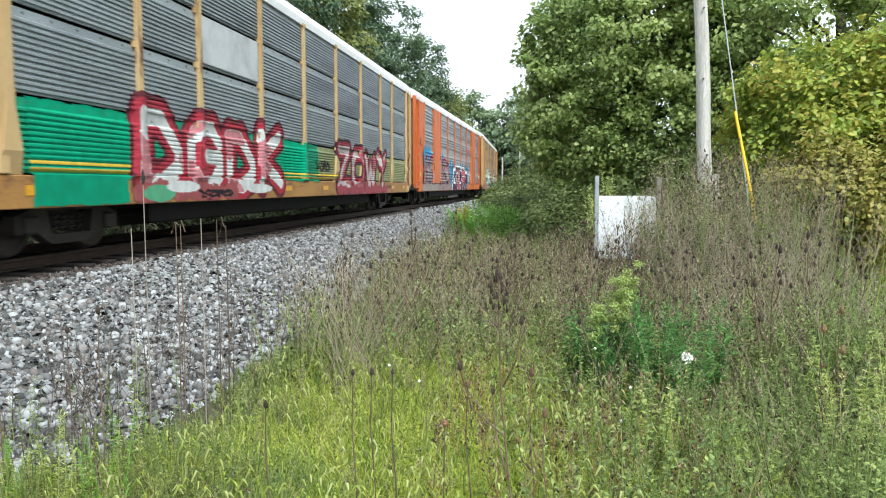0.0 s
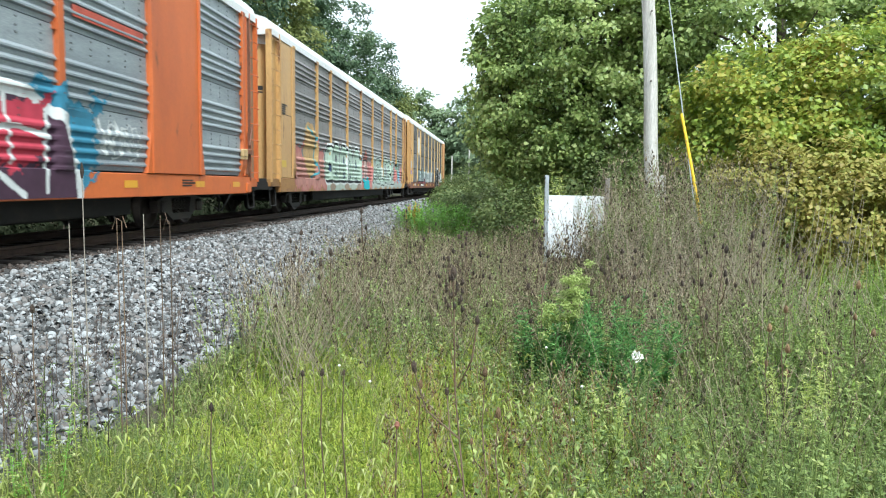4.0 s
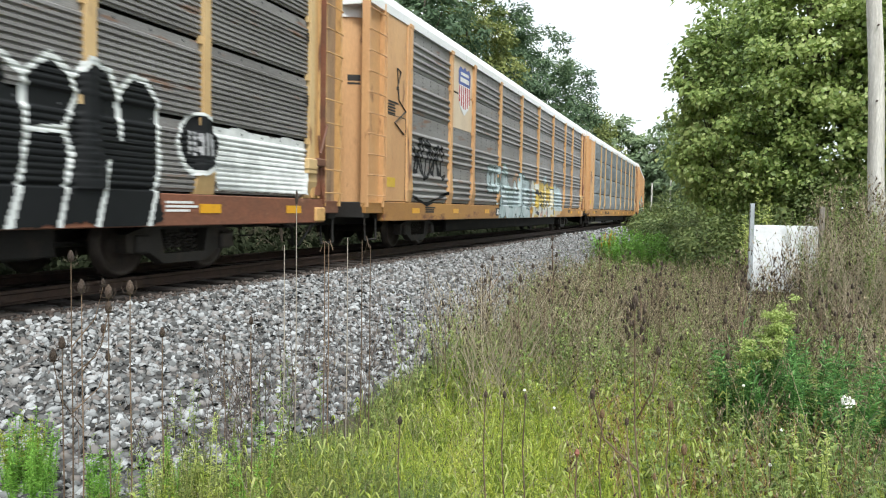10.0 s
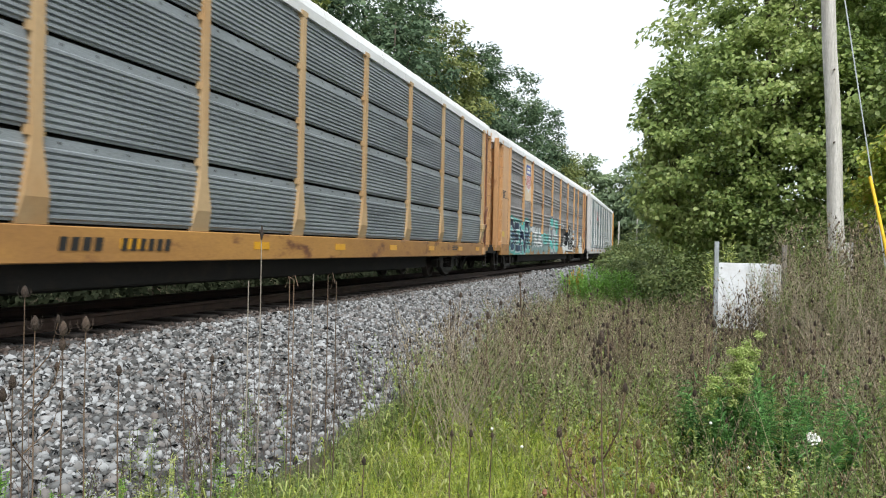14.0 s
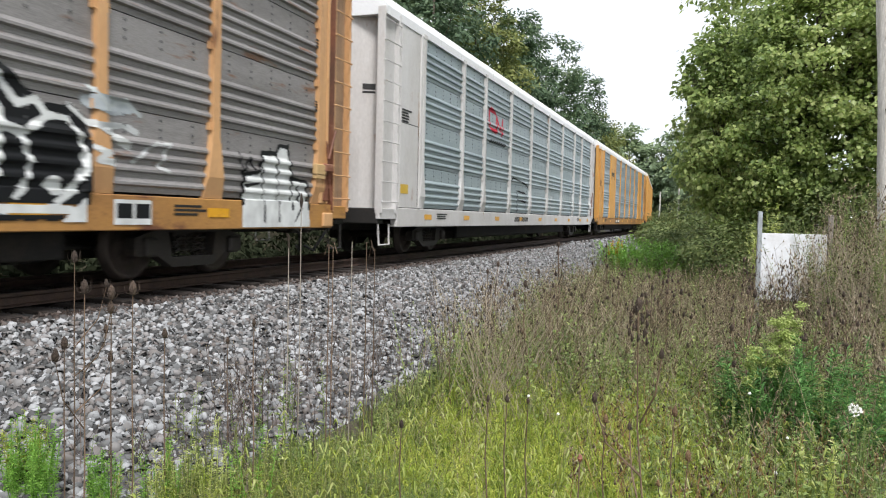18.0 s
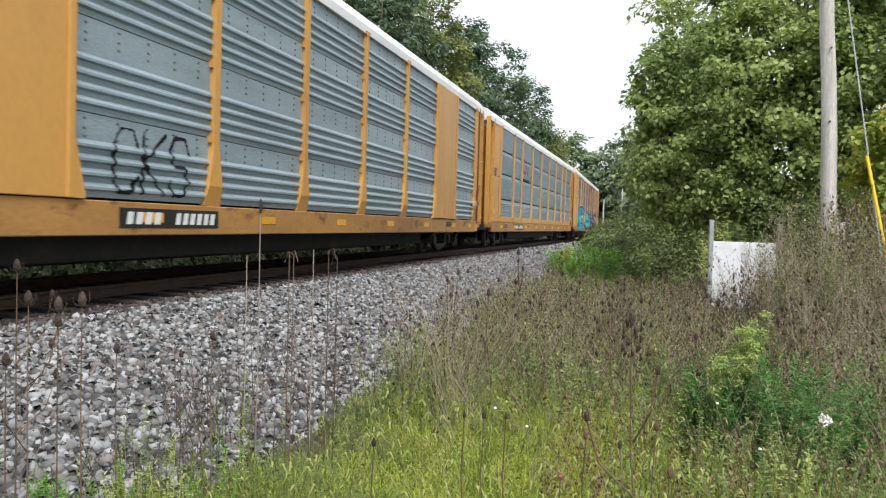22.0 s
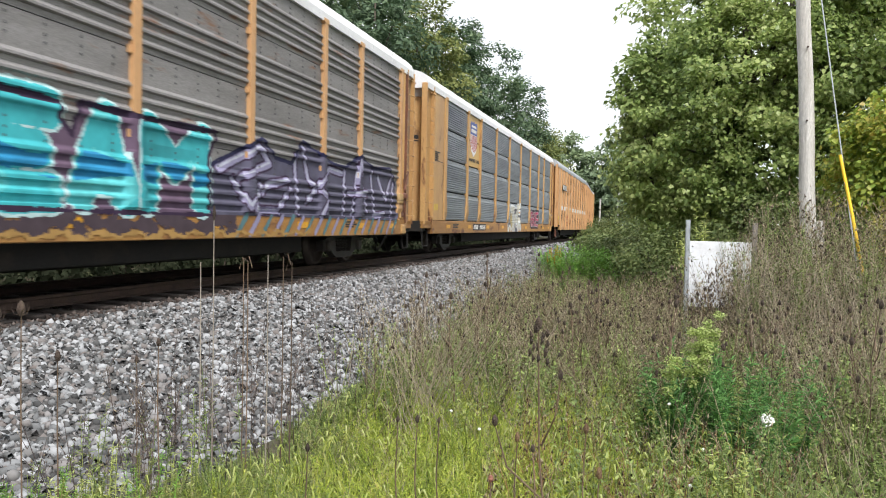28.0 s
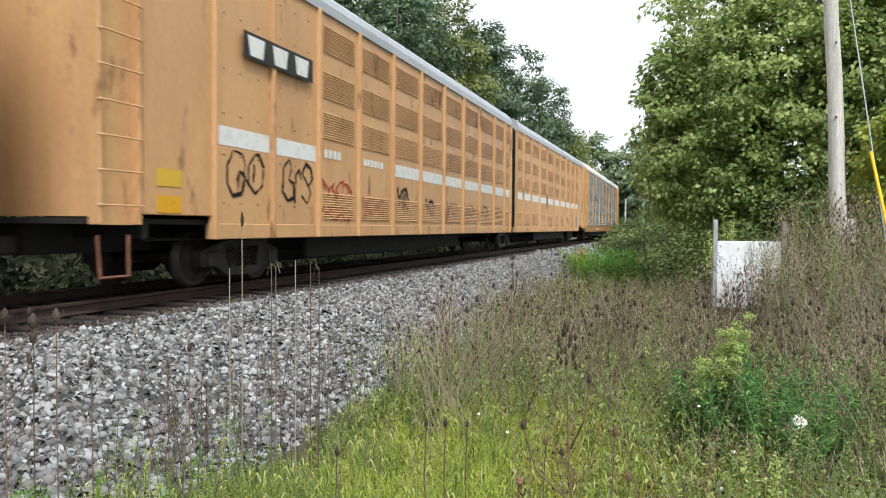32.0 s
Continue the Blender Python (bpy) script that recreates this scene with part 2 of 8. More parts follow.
class Build:
    """Collects corners and faces for one mesh."""

    def __init__(self):
        self.v, self.f = [], []

    def add(self, verts, faces):
        n = len(self.v)
        self.v += [tuple(p) for p in verts]
        self.f += [tuple(i + n for i in f) for f in faces]
        return self

    def box(self, x0, x1, y0, y1, z0, z1, c=0.0):
        """A block; c chamfers its edges."""
        lo, hi = (x0, y0, z0), (x1, y1, z1)
        if c <= 0:
            vs = [(x, y, z) for x in (x0, x1) for y in (y0, y1) for z in (z0, z1)]
            return self.add(vs, [(0, 1, 3, 2), (4, 6, 7, 5), (0, 4, 5, 1), (2, 3, 7, 6), (0, 2, 6, 4), (1, 5, 7, 3)])
        key, vs = {}, []
        for sx in (0, 1):
            for sy in (0, 1):
                for sz in (0, 1):
                    for a in range(3):
                        p = []
                        for i, s in enumerate((sx, sy, sz)):
                            e = 0 if i == a else c
                            p.append(hi[i] - e if s else lo[i] + e)
                        key[(sx, sy, sz, a)] = len(vs)
                        vs.append(tuple(p))
        fs, mid = [], [(lo[i] + hi[i]) / 2 for i in range(3)]

        def face(ids):
            P = [Vector(vs[i]) for i in ids]
            nrm = (P[1] - P[0]).cross(P[2] - P[0])
            cen = sum(P, Vector()) / len(P)
            fs.append(tuple(ids) if nrm.dot(cen - Vector(mid)) > 0 else tuple(reversed(ids)))
        B = (0, 1)
        for a in range(3):
            o = [i for i in range(3) if i != a]
            for s in B:
                q = []
                for u, w in ((0, 0), (1, 0), (1, 1), (0, 1)):
                    k = [0, 0, 0]
                    k[a], k[o[0]], k[o[1]] = s, u, w
                    q.append(key[(*k, a)])
                face(q)
        for t in range(3):
            a, b2 = [i for i in range(3) if i != t]
            for sa in B:
                for sb in B:
                    q = []
                    for st, ax in ((0, a), (1, a), (1, b2), (0, b2)):
                        k = [0, 0, 0]
                        k[a], k[b2], k[t] = sa, sb, st
                        q.append(key[(*k, ax)])
                    face(q)
        for sx in B:
            for sy in B:
                for sz in B:
                    face([key[(sx, sy, sz, a)] for a in range(3)])
        return self.add(vs, fs)

    def prism(self, outline, axis, a, b):
        """An outline (convex or nearly so) drawn in the two other axes and pushed from a to b along the axis."""
        n = len(outline)

        def put(p, w):
            q = list(p)
            q.insert(axis, w)
            return tuple(q)
        vs = [put(p, a) for p in outline] + [put(p, b) for p in outline]
        area = sum(outline[i][0] * outline[(i + 1) % n][1] - outline[(i + 1) % n][0] * outline[i][1] for i in range(n))
        flip = (area > 0) == (axis != 1)
        low, high = list(range(n)), list(range(n, 2 * n))
        fs = [tuple(reversed(low)) if flip else tuple(low), tuple(high) if flip else tuple(reversed(high))]
        for i in range(n):
            j = (i + 1) % n
            fs.append((i, j, n + j, n + i) if flip else (i, n + i, n + j, j))
        return self.add(vs, fs)

    def tube(self, points, radii, sides=8, caps=True):
        """A round bar along the points; radii one number or one a point."""
        P = [Vector(p) for p in points]
        R = [radii] * len(P) if isinstance(radii, (int, float)) else radii
        vs, fs = [], []
        for i, p in enumerate(P):
            d = (P[min(i + 1, len(P) - 1)] - P[max(i - 1, 0)]).normalized()
            side = d.cross(Vector((0, 0, 1)) if abs(d.z) < 0.9 else Vector((1, 0, 0))).normalized()
            up = side.cross(d)
            for k in range(sides):
                a = 2 * math.pi * k / sides
                vs.append(p + (side * math.cos(a) + up * math.sin(a)) * R[i])
        for i in range(len(P) - 1):
            for k in range(sides):
                k2 = (k + 1) % sides
                fs.append((i * sides + k, (i + 1) * sides + k, (i + 1) * sides + k2, i * sides + k2))
        if caps:
            fs.append(tuple(range(sides)))
            fs.append(tuple(reversed(range((len(P) - 1) * sides, len(P) * sides))))
        return self.add(vs, fs)

    def sheet(self, rows):
        """A skin through rows of equally many points."""
        w = len(rows[0])
        return self.add([p for r in rows for p in r],
                        [(i * w + k, i * w + k + 1, (i + 1) * w + k + 1, (i + 1) * w + k) for i in range(len(rows) - 1) for k in range(w - 1)])

    def mesh(self, name, material, smooth=False):
        me = bpy.data.meshes.new(name)
        me.from_pydata(self.v, [], self.f)
        me.materials.append(material)
        if smooth:
            me.polygons.foreach_set("use_smooth", [True] * len(me.polygons))
        me.update()
        return me


def part(name, build, material, parent, label="", at=None, smooth=False):
    """Links a build or a mesh as ONE mesh object under a thing or a part."""
    me = build.mesh(name, material, smooth) if isinstance(build, Build) else build
    ob = new(name, me)
    ob.parent = parent
    if at:
        ob.location = at
    if label:
        tagged(ob, label)
    return ob


def thing(name, label, category, group="", at=None, kind=""):
    ob = new(name)
    ob.empty_display_size = 0.2
    tagged(ob, label, category, group, kind)
    if at is not None:
        ob.matrix_world = at if isinstance(at, Matrix) else Matrix.Translation(at)
    return ob


def raw_mesh(name, verts, faces, material, smooth=False):
    """A mesh from arrays: verts (n, 3), faces (m, 3 or 4)."""
    me = bpy.data.meshes.new(name)
    verts, faces = np.asarray(verts, np.float32), np.asarray(faces, np.int32)
    k = faces.shape[1]
    me.vertices.add(len(verts))
    me.vertices.foreach_set("co", verts.ravel())
    me.loops.add(faces.size)
    me.loops.foreach_set("vertex_index", faces.ravel())
    me.polygons.add(len(faces))
    me.polygons.foreach_set("loop_start", np.arange(0, faces.size, k, dtype=np.int32))
    me.polygons.foreach_set("loop_total", np.full(len(faces), k, np.int32))
    if smooth:
        me.polygons.foreach_set("use_smooth", np.ones(len(faces), bool))
    me.materials.append(material)
    me.update()
    me.validate()
    return me


# ---- the line of the track ----
SIDE, HALF = 6.03, 1.55
BEND, TIGHT, BEND_FROM = -0.000557, 0.000116, 45.0


def rail_point(s):
    """The middle of the track at the distance s along it."""
    y = s
    drift = BEND * min(max(y, -60), 110) * y / 2 if y < 110 else BEND * 110 * 110 / 2 + BEND * 110 * (y - 110)
    over = max(0.0, min(y, 150.0) - BEND_FROM)
    turn = TIGHT * over ** 3 / 6
    if y > 150:
        turn += TIGHT * over ** 2 / 2 * (y - 150)
    return Vector((-SIDE - HALF - drift - turn, y, 0.0))


def rail_frame(s):
    """The place and the heading (radians about z) at s."""
    d = rail_point(s + 0.5) - rail_point(s - 0.5)
    return rail_point(s), math.atan2(-d.x, d.y)

# ---- the ground, the ballast and the track ----
SOIL = mat("dark_soil", (0.07, 0.06, 0.035), 0.9, 0, (0.05, 0.07, 0.02), 0.6, 1.5, 30, 0.3, 0.4)
# near-black stone: the shade under the train is put into the colour
SHADE_STONE = leafy("shade_darkened_stone", [(0.012, 0.010, 0.009), (0.03, 0.024, 0.02), (0.05, 0.042, 0.036)], 0.95, 0.0, 0.0, 0.1)
DUSTED = leafy("rust_dusted_stone", [(0.02, 0.014, 0.011), (0.045, 0.032, 0.026), (0.085, 0.065, 0.055), (0.16, 0.14, 0.13)], 0.9, 0.0)
BED = mat("crushed_stone_bed", (0.075, 0.072, 0.07), 0.9, 0, (0.035, 0.032, 0.03), 0.5, 3.0, 25, 0.5, 0.8)
STONE = leafy("ballast_stone", [(0.022, 0.022, 0.022), (0.085, 0.086, 0.085), (0.165, 0.17, 0.172), (0.26, 0.267, 0.272), (0.40, 0.41, 0.42), (0.14, 0.12, 0.11), (0.21, 0.207, 0.203)], 0.85, 0.0)
TIE = mat("creosoted_wood", (0.026, 0.019, 0.015), 0.85, 0, (0.014, 0.010, 0.009), 0.5, 2.0, 40, 0.35, 0.4, (0.3, 3, 3), each=0.3)
RAIL = mat("rusty_rail_steel", (0.06, 0.036, 0.027), 0.75, 0.2, (0.028, 0.019, 0.016), 0.5, 4.0, 40, 0.25, 0.2)
WOOD = mat("weathered_pole_wood", (0.60, 0.58, 0.545), 0.85, 0, (0.36, 0.335, 0.30), 0.55, 1.6, 30, 0.3, 0.5, (6, 6, 0.35))
BARK = mat("grey_brown_bark", (0.10, 0.08, 0.06), 0.9, 0, (0.05, 0.04, 0.03), 0.5, 4, 20, 0.4, 0.8, (2, 2, 0.6))


def height(x, y):
    """The lie of the land."""
    z = -0.52 + 0.05 * math.sin(x * 0.8 + 1) * math.sin(y * 0.6) + 0.03 * math.sin(x * 2.1 + y * 1.7)
    c = rail_point(max(-150.0, min(y, 260.0))).x
    left = c - 4.8 - x
    if left > 0:
        z += min(0.42 * left, 16 + 0.05 * left)
    if -5 < x - c < 5:
        z -= 0.25
    if x > 4:
        z += min((x - 4) * 0.05, 2.0)
    return z


xs = [-500, -250, -120, -80, -60, -48, -40, -34, -30, -26, -23, -20, -17, -15, -13] + [-12 + 0.5 * i for i in range(45)] + [11, 13, 16, 20, 27, 40, 70, 130, 260, 500]
ys = [-500, -200, -90, -50, -30, -18, -10, -6] + [-4 + 0.5 * i for i in range(60)] + [27, 29, 32, 36, 40, 46, 52, 60, 68, 76, 86, 96, 108, 120, 140, 165, 200, 260, 400, 700]
g = Build().sheet([[(x, y, height(x, y)) for x in xs] for y in ys])
tagged(new("ground", g.mesh("ground", SOIL, True)), "dark soil under grass and weeds, rising to a wooded hill", "ground", kind="structure")

LIFT = 0.17
SECTION = [(-3.4, -0.7), (-2.9, -0.42), (-2.1, -0.06), (-1.5, -0.02), (-1.3, -0.03), (1.27, -0.03), (1.33, -0.02), (1.58, -0.02), (1.85, -0.05), (3.4, -0.29), (4.9, -0.53), (5.6, -0.75)]
rows = []
s = -60.0
while s < 230:
    p, h = rail_frame(s)
    out = Vector((math.cos(h), math.sin(h), 0))
    rows.append([tuple(p + out * o + Vector((0, 0, z))) for o, z in SECTION])
    s += 1.0 if -5 < s < 40 else 3.0
tagged(new("ballast_bed", Build().sheet(rows).mesh("ballast_bed", BED)), "bed of crushed grey stone under the track", "ballast", kind="structure")


def bed_height(o):
    return float(np.interp(o, [a for a, _ in SECTION], [b for _, b in SECTION]))


def instanced(name, template, faces, mats, locs, material, smooth=False):
    """Many copies of a small template joined into one mesh: mats (n, 3, 3), locs (n, 3)."""
    T = np.asarray(template, np.float32)
    V = np.einsum("nij,kj->nki", mats, T) + locs[:, None, :]
    F = np.asarray(faces, np.int32)[None] + (np.arange(len(locs)) * len(T))[:, None, None]
    return raw_mesh(name, V.reshape(-1, 3), F.reshape(-1, F.shape[2]), material, smooth)


def turns(n, rng, tilt=0.5):
    """Random frames: turned about z, leaning by up to tilt radians."""
    a, b, c = rng.uniform(0, 2 * np.pi, n), rng.normal(0, tilt, n), rng.normal(0, tilt, n)
    ca, sa, cb, sb, cc, sc = np.cos(a), np.sin(a), np.cos(b), np.sin(b), np.cos(c), np.sin(c)
    z = np.zeros(n)
    o = z + 1
    rz = np.array([[ca, -sa, z], [sa, ca, z], [z, z, o]])
    rx = np.array([[o, z, z], [z, cb, -sb], [z, sb, cb]])
    ry = np.array([[cc, z, sc], [z, o, z], [-sc, z, cc]])
    m = np.einsum("ijn,jkn,kln->nil", rz, rx, ry)
    return m


rng = np.random.RandomState(7)


def stones(name, n, y0, y1, o0, o1, r0, r1, label, power=1.0, material=None, plain=False):
    Y = y0 + (y1 - y0) * rng.uniform(0, 1, n) ** power
    O = rng.uniform(o0, o1, n)
    R = rng.uniform(r0, r1, n) * rng.uniform(0.75, 1.2, n)
    P = np.array([list(rail_point(y)) for y in np.arange(y0, y1 + 1, 0.5)])
    cx = np.interp(Y, P[:, 1], P[:, 0])
    Z = np.interp(O, [a for a, _ in SECTION], [b for _, b in SECTION]) + R * rng.uniform(-0.35, 0.35, n)
    L = np.stack([cx + O, Y, Z], 1)
    ico = [(0, 0, 1), (0.89, 0, 0.45), (0.28, 0.85, 0.45), (-0.72, 0.53, 0.45), (-0.72, -0.53, 0.45), (0.28, -0.85, 0.45),
           (0.72, 0.53, -0.45), (-0.28, 0.85, -0.45), (-0.89, 0, -0.45), (-0.28, -0.85, -0.45), (0.72, -0.53, -0.45), (0, 0, -1)]
    F = [(0, 1, 2), (0, 2, 3), (0, 3, 4), (0, 4, 5), (0, 5, 1), (1, 6, 2), (2, 7, 3), (3, 8, 4), (4, 9, 5), (5, 10, 1), (2, 6, 7), (3, 7, 8), (4, 8, 9), (5, 9, 10), (1, 10, 6)]
    if plain:
        ico = [(0, 0, 1), (1, 0, 0), (0, 1, 0), (-1, 0, 0), (0, -1, 0), (0, 0, -1)]
        F = [(0, 1, 2), (0, 2, 3), (0, 3, 4), (0, 4, 1), (5, 2, 1), (5, 3, 2), (5, 4, 3), (5, 1, 4)]
    T = np.array(ico, np.float32)
    M = turns(n, rng, 1.2) * R[:, None, None]
    V = T[None] * rng.uniform(0.62, 1.18, (n, len(T), 1)) * rng.uniform(0.5, 1.4, (n, 1, 3))
    V = np.einsum("nij,nkj->nki", M, V) + L[:, None, :]
    Fa = np.asarray(F, np.int32)[None] + (np.arange(n) * len(T))[:, None, None]
    ob = new(name, raw_mesh(name, V.reshape(-1, 3), Fa.reshape(-1, 3), material or STONE))
    return tagged(ob, label, "gravel", kind="stuff")


stones("ballast_stones", 23000, 2.2, 12, 1.64, 5.5, 0.02, 0.043, "loose angular pale grey ballast stones", 1.35)
stones("ballast_stones", 21000, 12, 34, 1.68, 5.5, 0.024, 0.05, "loose pale grey ballast stones a little farther along", 1.2, plain=True)
stones("ballast_stones", 4000, -6, 2.2, 1.5, 5.4, 0.028, 0.055, "loose ballast stones beside the standing place")
stones("ballast_stones", 5000, 34, 95, 1.4, 5.25, 0.06, 0.11, "pale grey ballast stones farther along the track", plain=True)
# these two sets carry the under-train shade in their colour
stones("ballast_stones", 1200, 4, 60, -2.6, -1.3, 0.04, 0.08, "ballast stones beyond the rails, coloured dark as shade", 1.0, SHADE_STONE, True)
stones("ballast_stones", 5200, 2, 60, -1.3, 1.3, 0.022, 0.04, "ballast stones between the ties, coloured dark as shade", 1.4, SHADE_STONE, True)
stones("ballast_stones", 3400, 2.2, 60, 1.28, 1.68, 0.022, 0.04, "rust-dusted ballast stones against the tie ends", 1.4, DUSTED, True)

track = thing("railway_track", "rusty steel rails on dark wooden ties", "railway track", kind="structure")
tie_mesh = Build().box(-1.3, 1.3, -0.115, 0.115, -0.34, -0.155, 0.015).mesh("tie", TIE)
s = -6.0
while s < 110:
    p, h = rail_frame(s)
    t = part("tie", tie_mesh, None, track)
    t.matrix_local = pose(p.x, p.y, LIFT + random.uniform(-0.012, 0.014), 0, 0, math.degrees(h) + random.uniform(-1.2, 1.2))
    s += 0.53
HEAD = [(-0.036, -0.002), (-0.03, 0.0), (0.03, 0.0), (0.036, -0.002), (0.036, -0.035), (0.01, -0.05), (0.009, -0.12), (0.07, -0.135), (0.075, -0.145), (-0.075, -0.145), (-0.07, -0.135), (-0.009, -0.12), (-0.01, -0.05), (-0.036, -0.035)]
for o in (-0.755, 0.755):
    rws, s = [], -60.0
    while s < 230:
        p, h = rail_frame(s)
        out = Vector((math.cos(h), math.sin(h), 0))
        rws.append([tuple(p + out * (o + a) + Vector((0, 0, LIFT + z))) for a, z in HEAD + HEAD[:1]])
        s += 2.0
    part("rail", Build().sheet(rws), RAIL, track)

# ---- the pole, its stay, and the board ----
pole = thing("utility_pole", "grey weathered wooden utility pole, leaning slightly", "utility pole", at=(2.70, 12.82, -0.6))
pts, rad = [], []
for i in range(13):
    z = i * 0.8
    pts.append((0.0 - 0.052 * z + 0.01 * math.sin(i * 1.7), 0.01 * math.cos(i * 2.1), z))
    rad.append(0.125 - 0.0038 * i)
part("shaft", Build().tube(pts, rad, 14), WOOD, pole, smooth=True)
for k, (z, a) in enumerate(((2.2, 0.2), (3.4, -0.3), (4.5, 0.4))):
    part("bolt", Build().tube([(-0.052 * z + 0.05 * a, -0.11, z), (-0.052 * z + 0.05 * a, -0.15, z)], 0.014, 6), RAIL, pole)
stub = thing("stub_post", "short grey wooden stub post beside the utility pole", "post", at=(2.84, 12.95, -0.6))
part("shaft", Build().tube([(0, 0, 0), (-0.03, 0, 1.0), (-0.05, 0, 1.9)], [0.075, 0.07, 0.065], 12), WOOD, stub, smooth=True)

stay = thing("guy_wire", "steel stay wire with a bright yellow plastic guard", "guy wire", at=(2.78, 9.98, -0.5))
part("wire", Build().tube([(0, 0, 0), (-0.73, 2.72, 9.0)], 0.008, 6), GREYROOF, stay)
d = Vector((-0.26, 0.66, 2.59)) - Vector((-0.05, 0.26, 1.12))
part("guard", Build().tube([(-0.05, 0.26, 1.12), (-0.15, 0.45, 1.85), (-0.26, 0.66, 2.59)], 0.02, 10), mat("yellow_plastic_guard", (0.78, 0.50, 0.02), 0.4, 0, (0.6, 0.38, 0.03), 0.4, 6, 40, 0.06, 0.05), stay, "bright yellow plastic tube")

board = thing("notice_board", "blank white board on two posts among the weeds", "sign board", at=(0, 10.8, 0))
part("panel", Build().box(0.775, 1.545, -0.012, 0.012, 0.10, 0.97, 0.004), mat("chalky_white_board", (0.80, 0.82, 0.85), 0.5, 0, (0.66, 0.66, 0.66), 0.4, 3, 40, 0.06, 0.05), board)
part("post", Build().box(0.715, 0.775, -0.02, 0.025, -0.55, 1.25, 0.006).box(0.725, 0.765, -0.035, -0.02, -0.55, 1.25), mat("zinc_post", (0.50, 0.54, 0.57), 0.4, 0.5, (0.36, 0.38, 0.4), 0.4, 4, 40, 0.1, 0.05), board, "galvanised steel channel post")
part("post", Build().box(1.55, 1.61, -0.03, 0.035, -0.55, 1.22, 0.008), mat("dark_weathered_wood", (0.27, 0.245, 0.215), 0.85, 0, (0.16, 0.14, 0.12), 0.5, 3, 40, 0.25, 0.3, (5, 5, 0.5)), board, "grey wooden post")
for x, z in ((0.81, 0.9), (0.81, 0.2), (1.51, 0.9), (1.51, 0.2)):
    part("screw", Build().tube([(x, -0.012, z), (x, -0.02, z)], 0.01, 6), RAIL, board)

for x, y, top, r in ((-3.5, 115, 7.0, 0.14), (-6.1, 114.8, 5.4, 0.14)):
    q = thing("far_pole", "thin grey wooden pole far along the line", "utility pole", at=(x, y, -1.0))
    part("shaft", Build().tube([(0, 0, 0), (0.05, 0, top / 2), (0.1, 0, top + 1.0)], [r, r * 0.9, r * 0.75], 8), WOOD, q)

# ---- the train: covered car-carrier wagons ----
PITCH, MID = 28.6, 13.5
POSTS = [1.85, 4.70, 6.70, 9.58, 12.46, 15.34, 18.22, 21.10, 23.10, 25.95]
ROWS = [(1.27, 2.155), (2.205, 3.195), (3.245, 4.135), (4.185, 5.10)]
FRONT, REAR = -0.35, 27.05
SILL_LOW, SILL_TOP, EAVE = 0.84, 1.24, 5.10


def rib_profile(style, z0, z1):
    """Points (depth, z) of a corrugated panel from z0 to z1."""
    pts, h = [], z1 - z0
    pts.append((1.470, z0))
    if style == "slot":
        n = max(4, round((h - 0.14) / 0.07))
        lo, hi = z0 + 0.03, z1 - 0.10
    elif style == "plain":
        n, lo, hi = 0, z0, z1
    else:
        n = 4
        lo, hi = z0 + 0.07, z0 + 0.07 + 0.155 * 4
    deep = 0.032 if style == "slot" else 0.042
    for i in range(n):
        a, w = lo + (hi - lo) * i / n, (hi - lo) / n
        rise, flat, end = (0.16, 0.6, 0.84) if style == "slot" else (0.12, 0.3, 0.62)
        pts += [(1.470, a), (1.470 + deep, a + w * rise), (1.470 + deep, a + w * flat), (1.470, a + w * end)]
    pts.append((1.470, z1))
    return pts


def side_depth(style, u, z):
    """How far the wagon's side lies out at u, z (arrays)."""
    d = np.full(u.shape, 1.470)
    for z0, z1 in ROWS:
        p = rib_profile(style, z0, z1)
        inside = (z >= z0 - 0.02) & (z <= z1 + 0.05)
        d = np.where(inside, np.interp(z, [q[1] for q in p], [q[0] for q in p]), d)
    for q in POSTS:
        half = 0.075 + np.clip((2.0 - z) / 0.7, 0, 1) * 0.12
        d = np.where((np.abs(u - q) < half + 0.02), 1.555, d)
    d = np.where((u < POSTS[0]) | (u > POSTS[-1]), 1.56, d)
    return np.where(z < SILL_TOP + 0.015, 1.525, d)


# strokes of block letters on a field 4 wide and 4 high
LETTERS = {
    "A": "00 24 40|11 31", "B": "00 04 34 43 32 02|32 41 30 00", "C": "43 34 14 03 01 10 30 41", "D": "00 04 24 42 41 20 00",
    "E": "40 00 04 44|02 32", "F": "00 04 44|02 32", "G": "43 34 14 03 01 10 30 41 42 22", "H": "00 04|40 44|02 42", "I": "20 24", "J": "44 41 30 10 01",
    "K": "00 04|44 02 40", "L": "04 00 40", "M": "00 04 22 44 40", "N": "00 04 40 44", "O": "10 01 03 14 34 43 41 30 10", "P": "00 04 34 43 32 02",
    "R": "00 04 34 43 32 02|22 40", "S": "43 34 14 03 12 32 41 30 10 01", "T": "20 24|04 44", "U": "04 01 10 30 41 44", "V": "04 20 44",
    "W": "04 10 23 30 44", "X": "00 44|04 40", "Y": "04 22 44|22 20", "Z": "04 44 00 40",
}


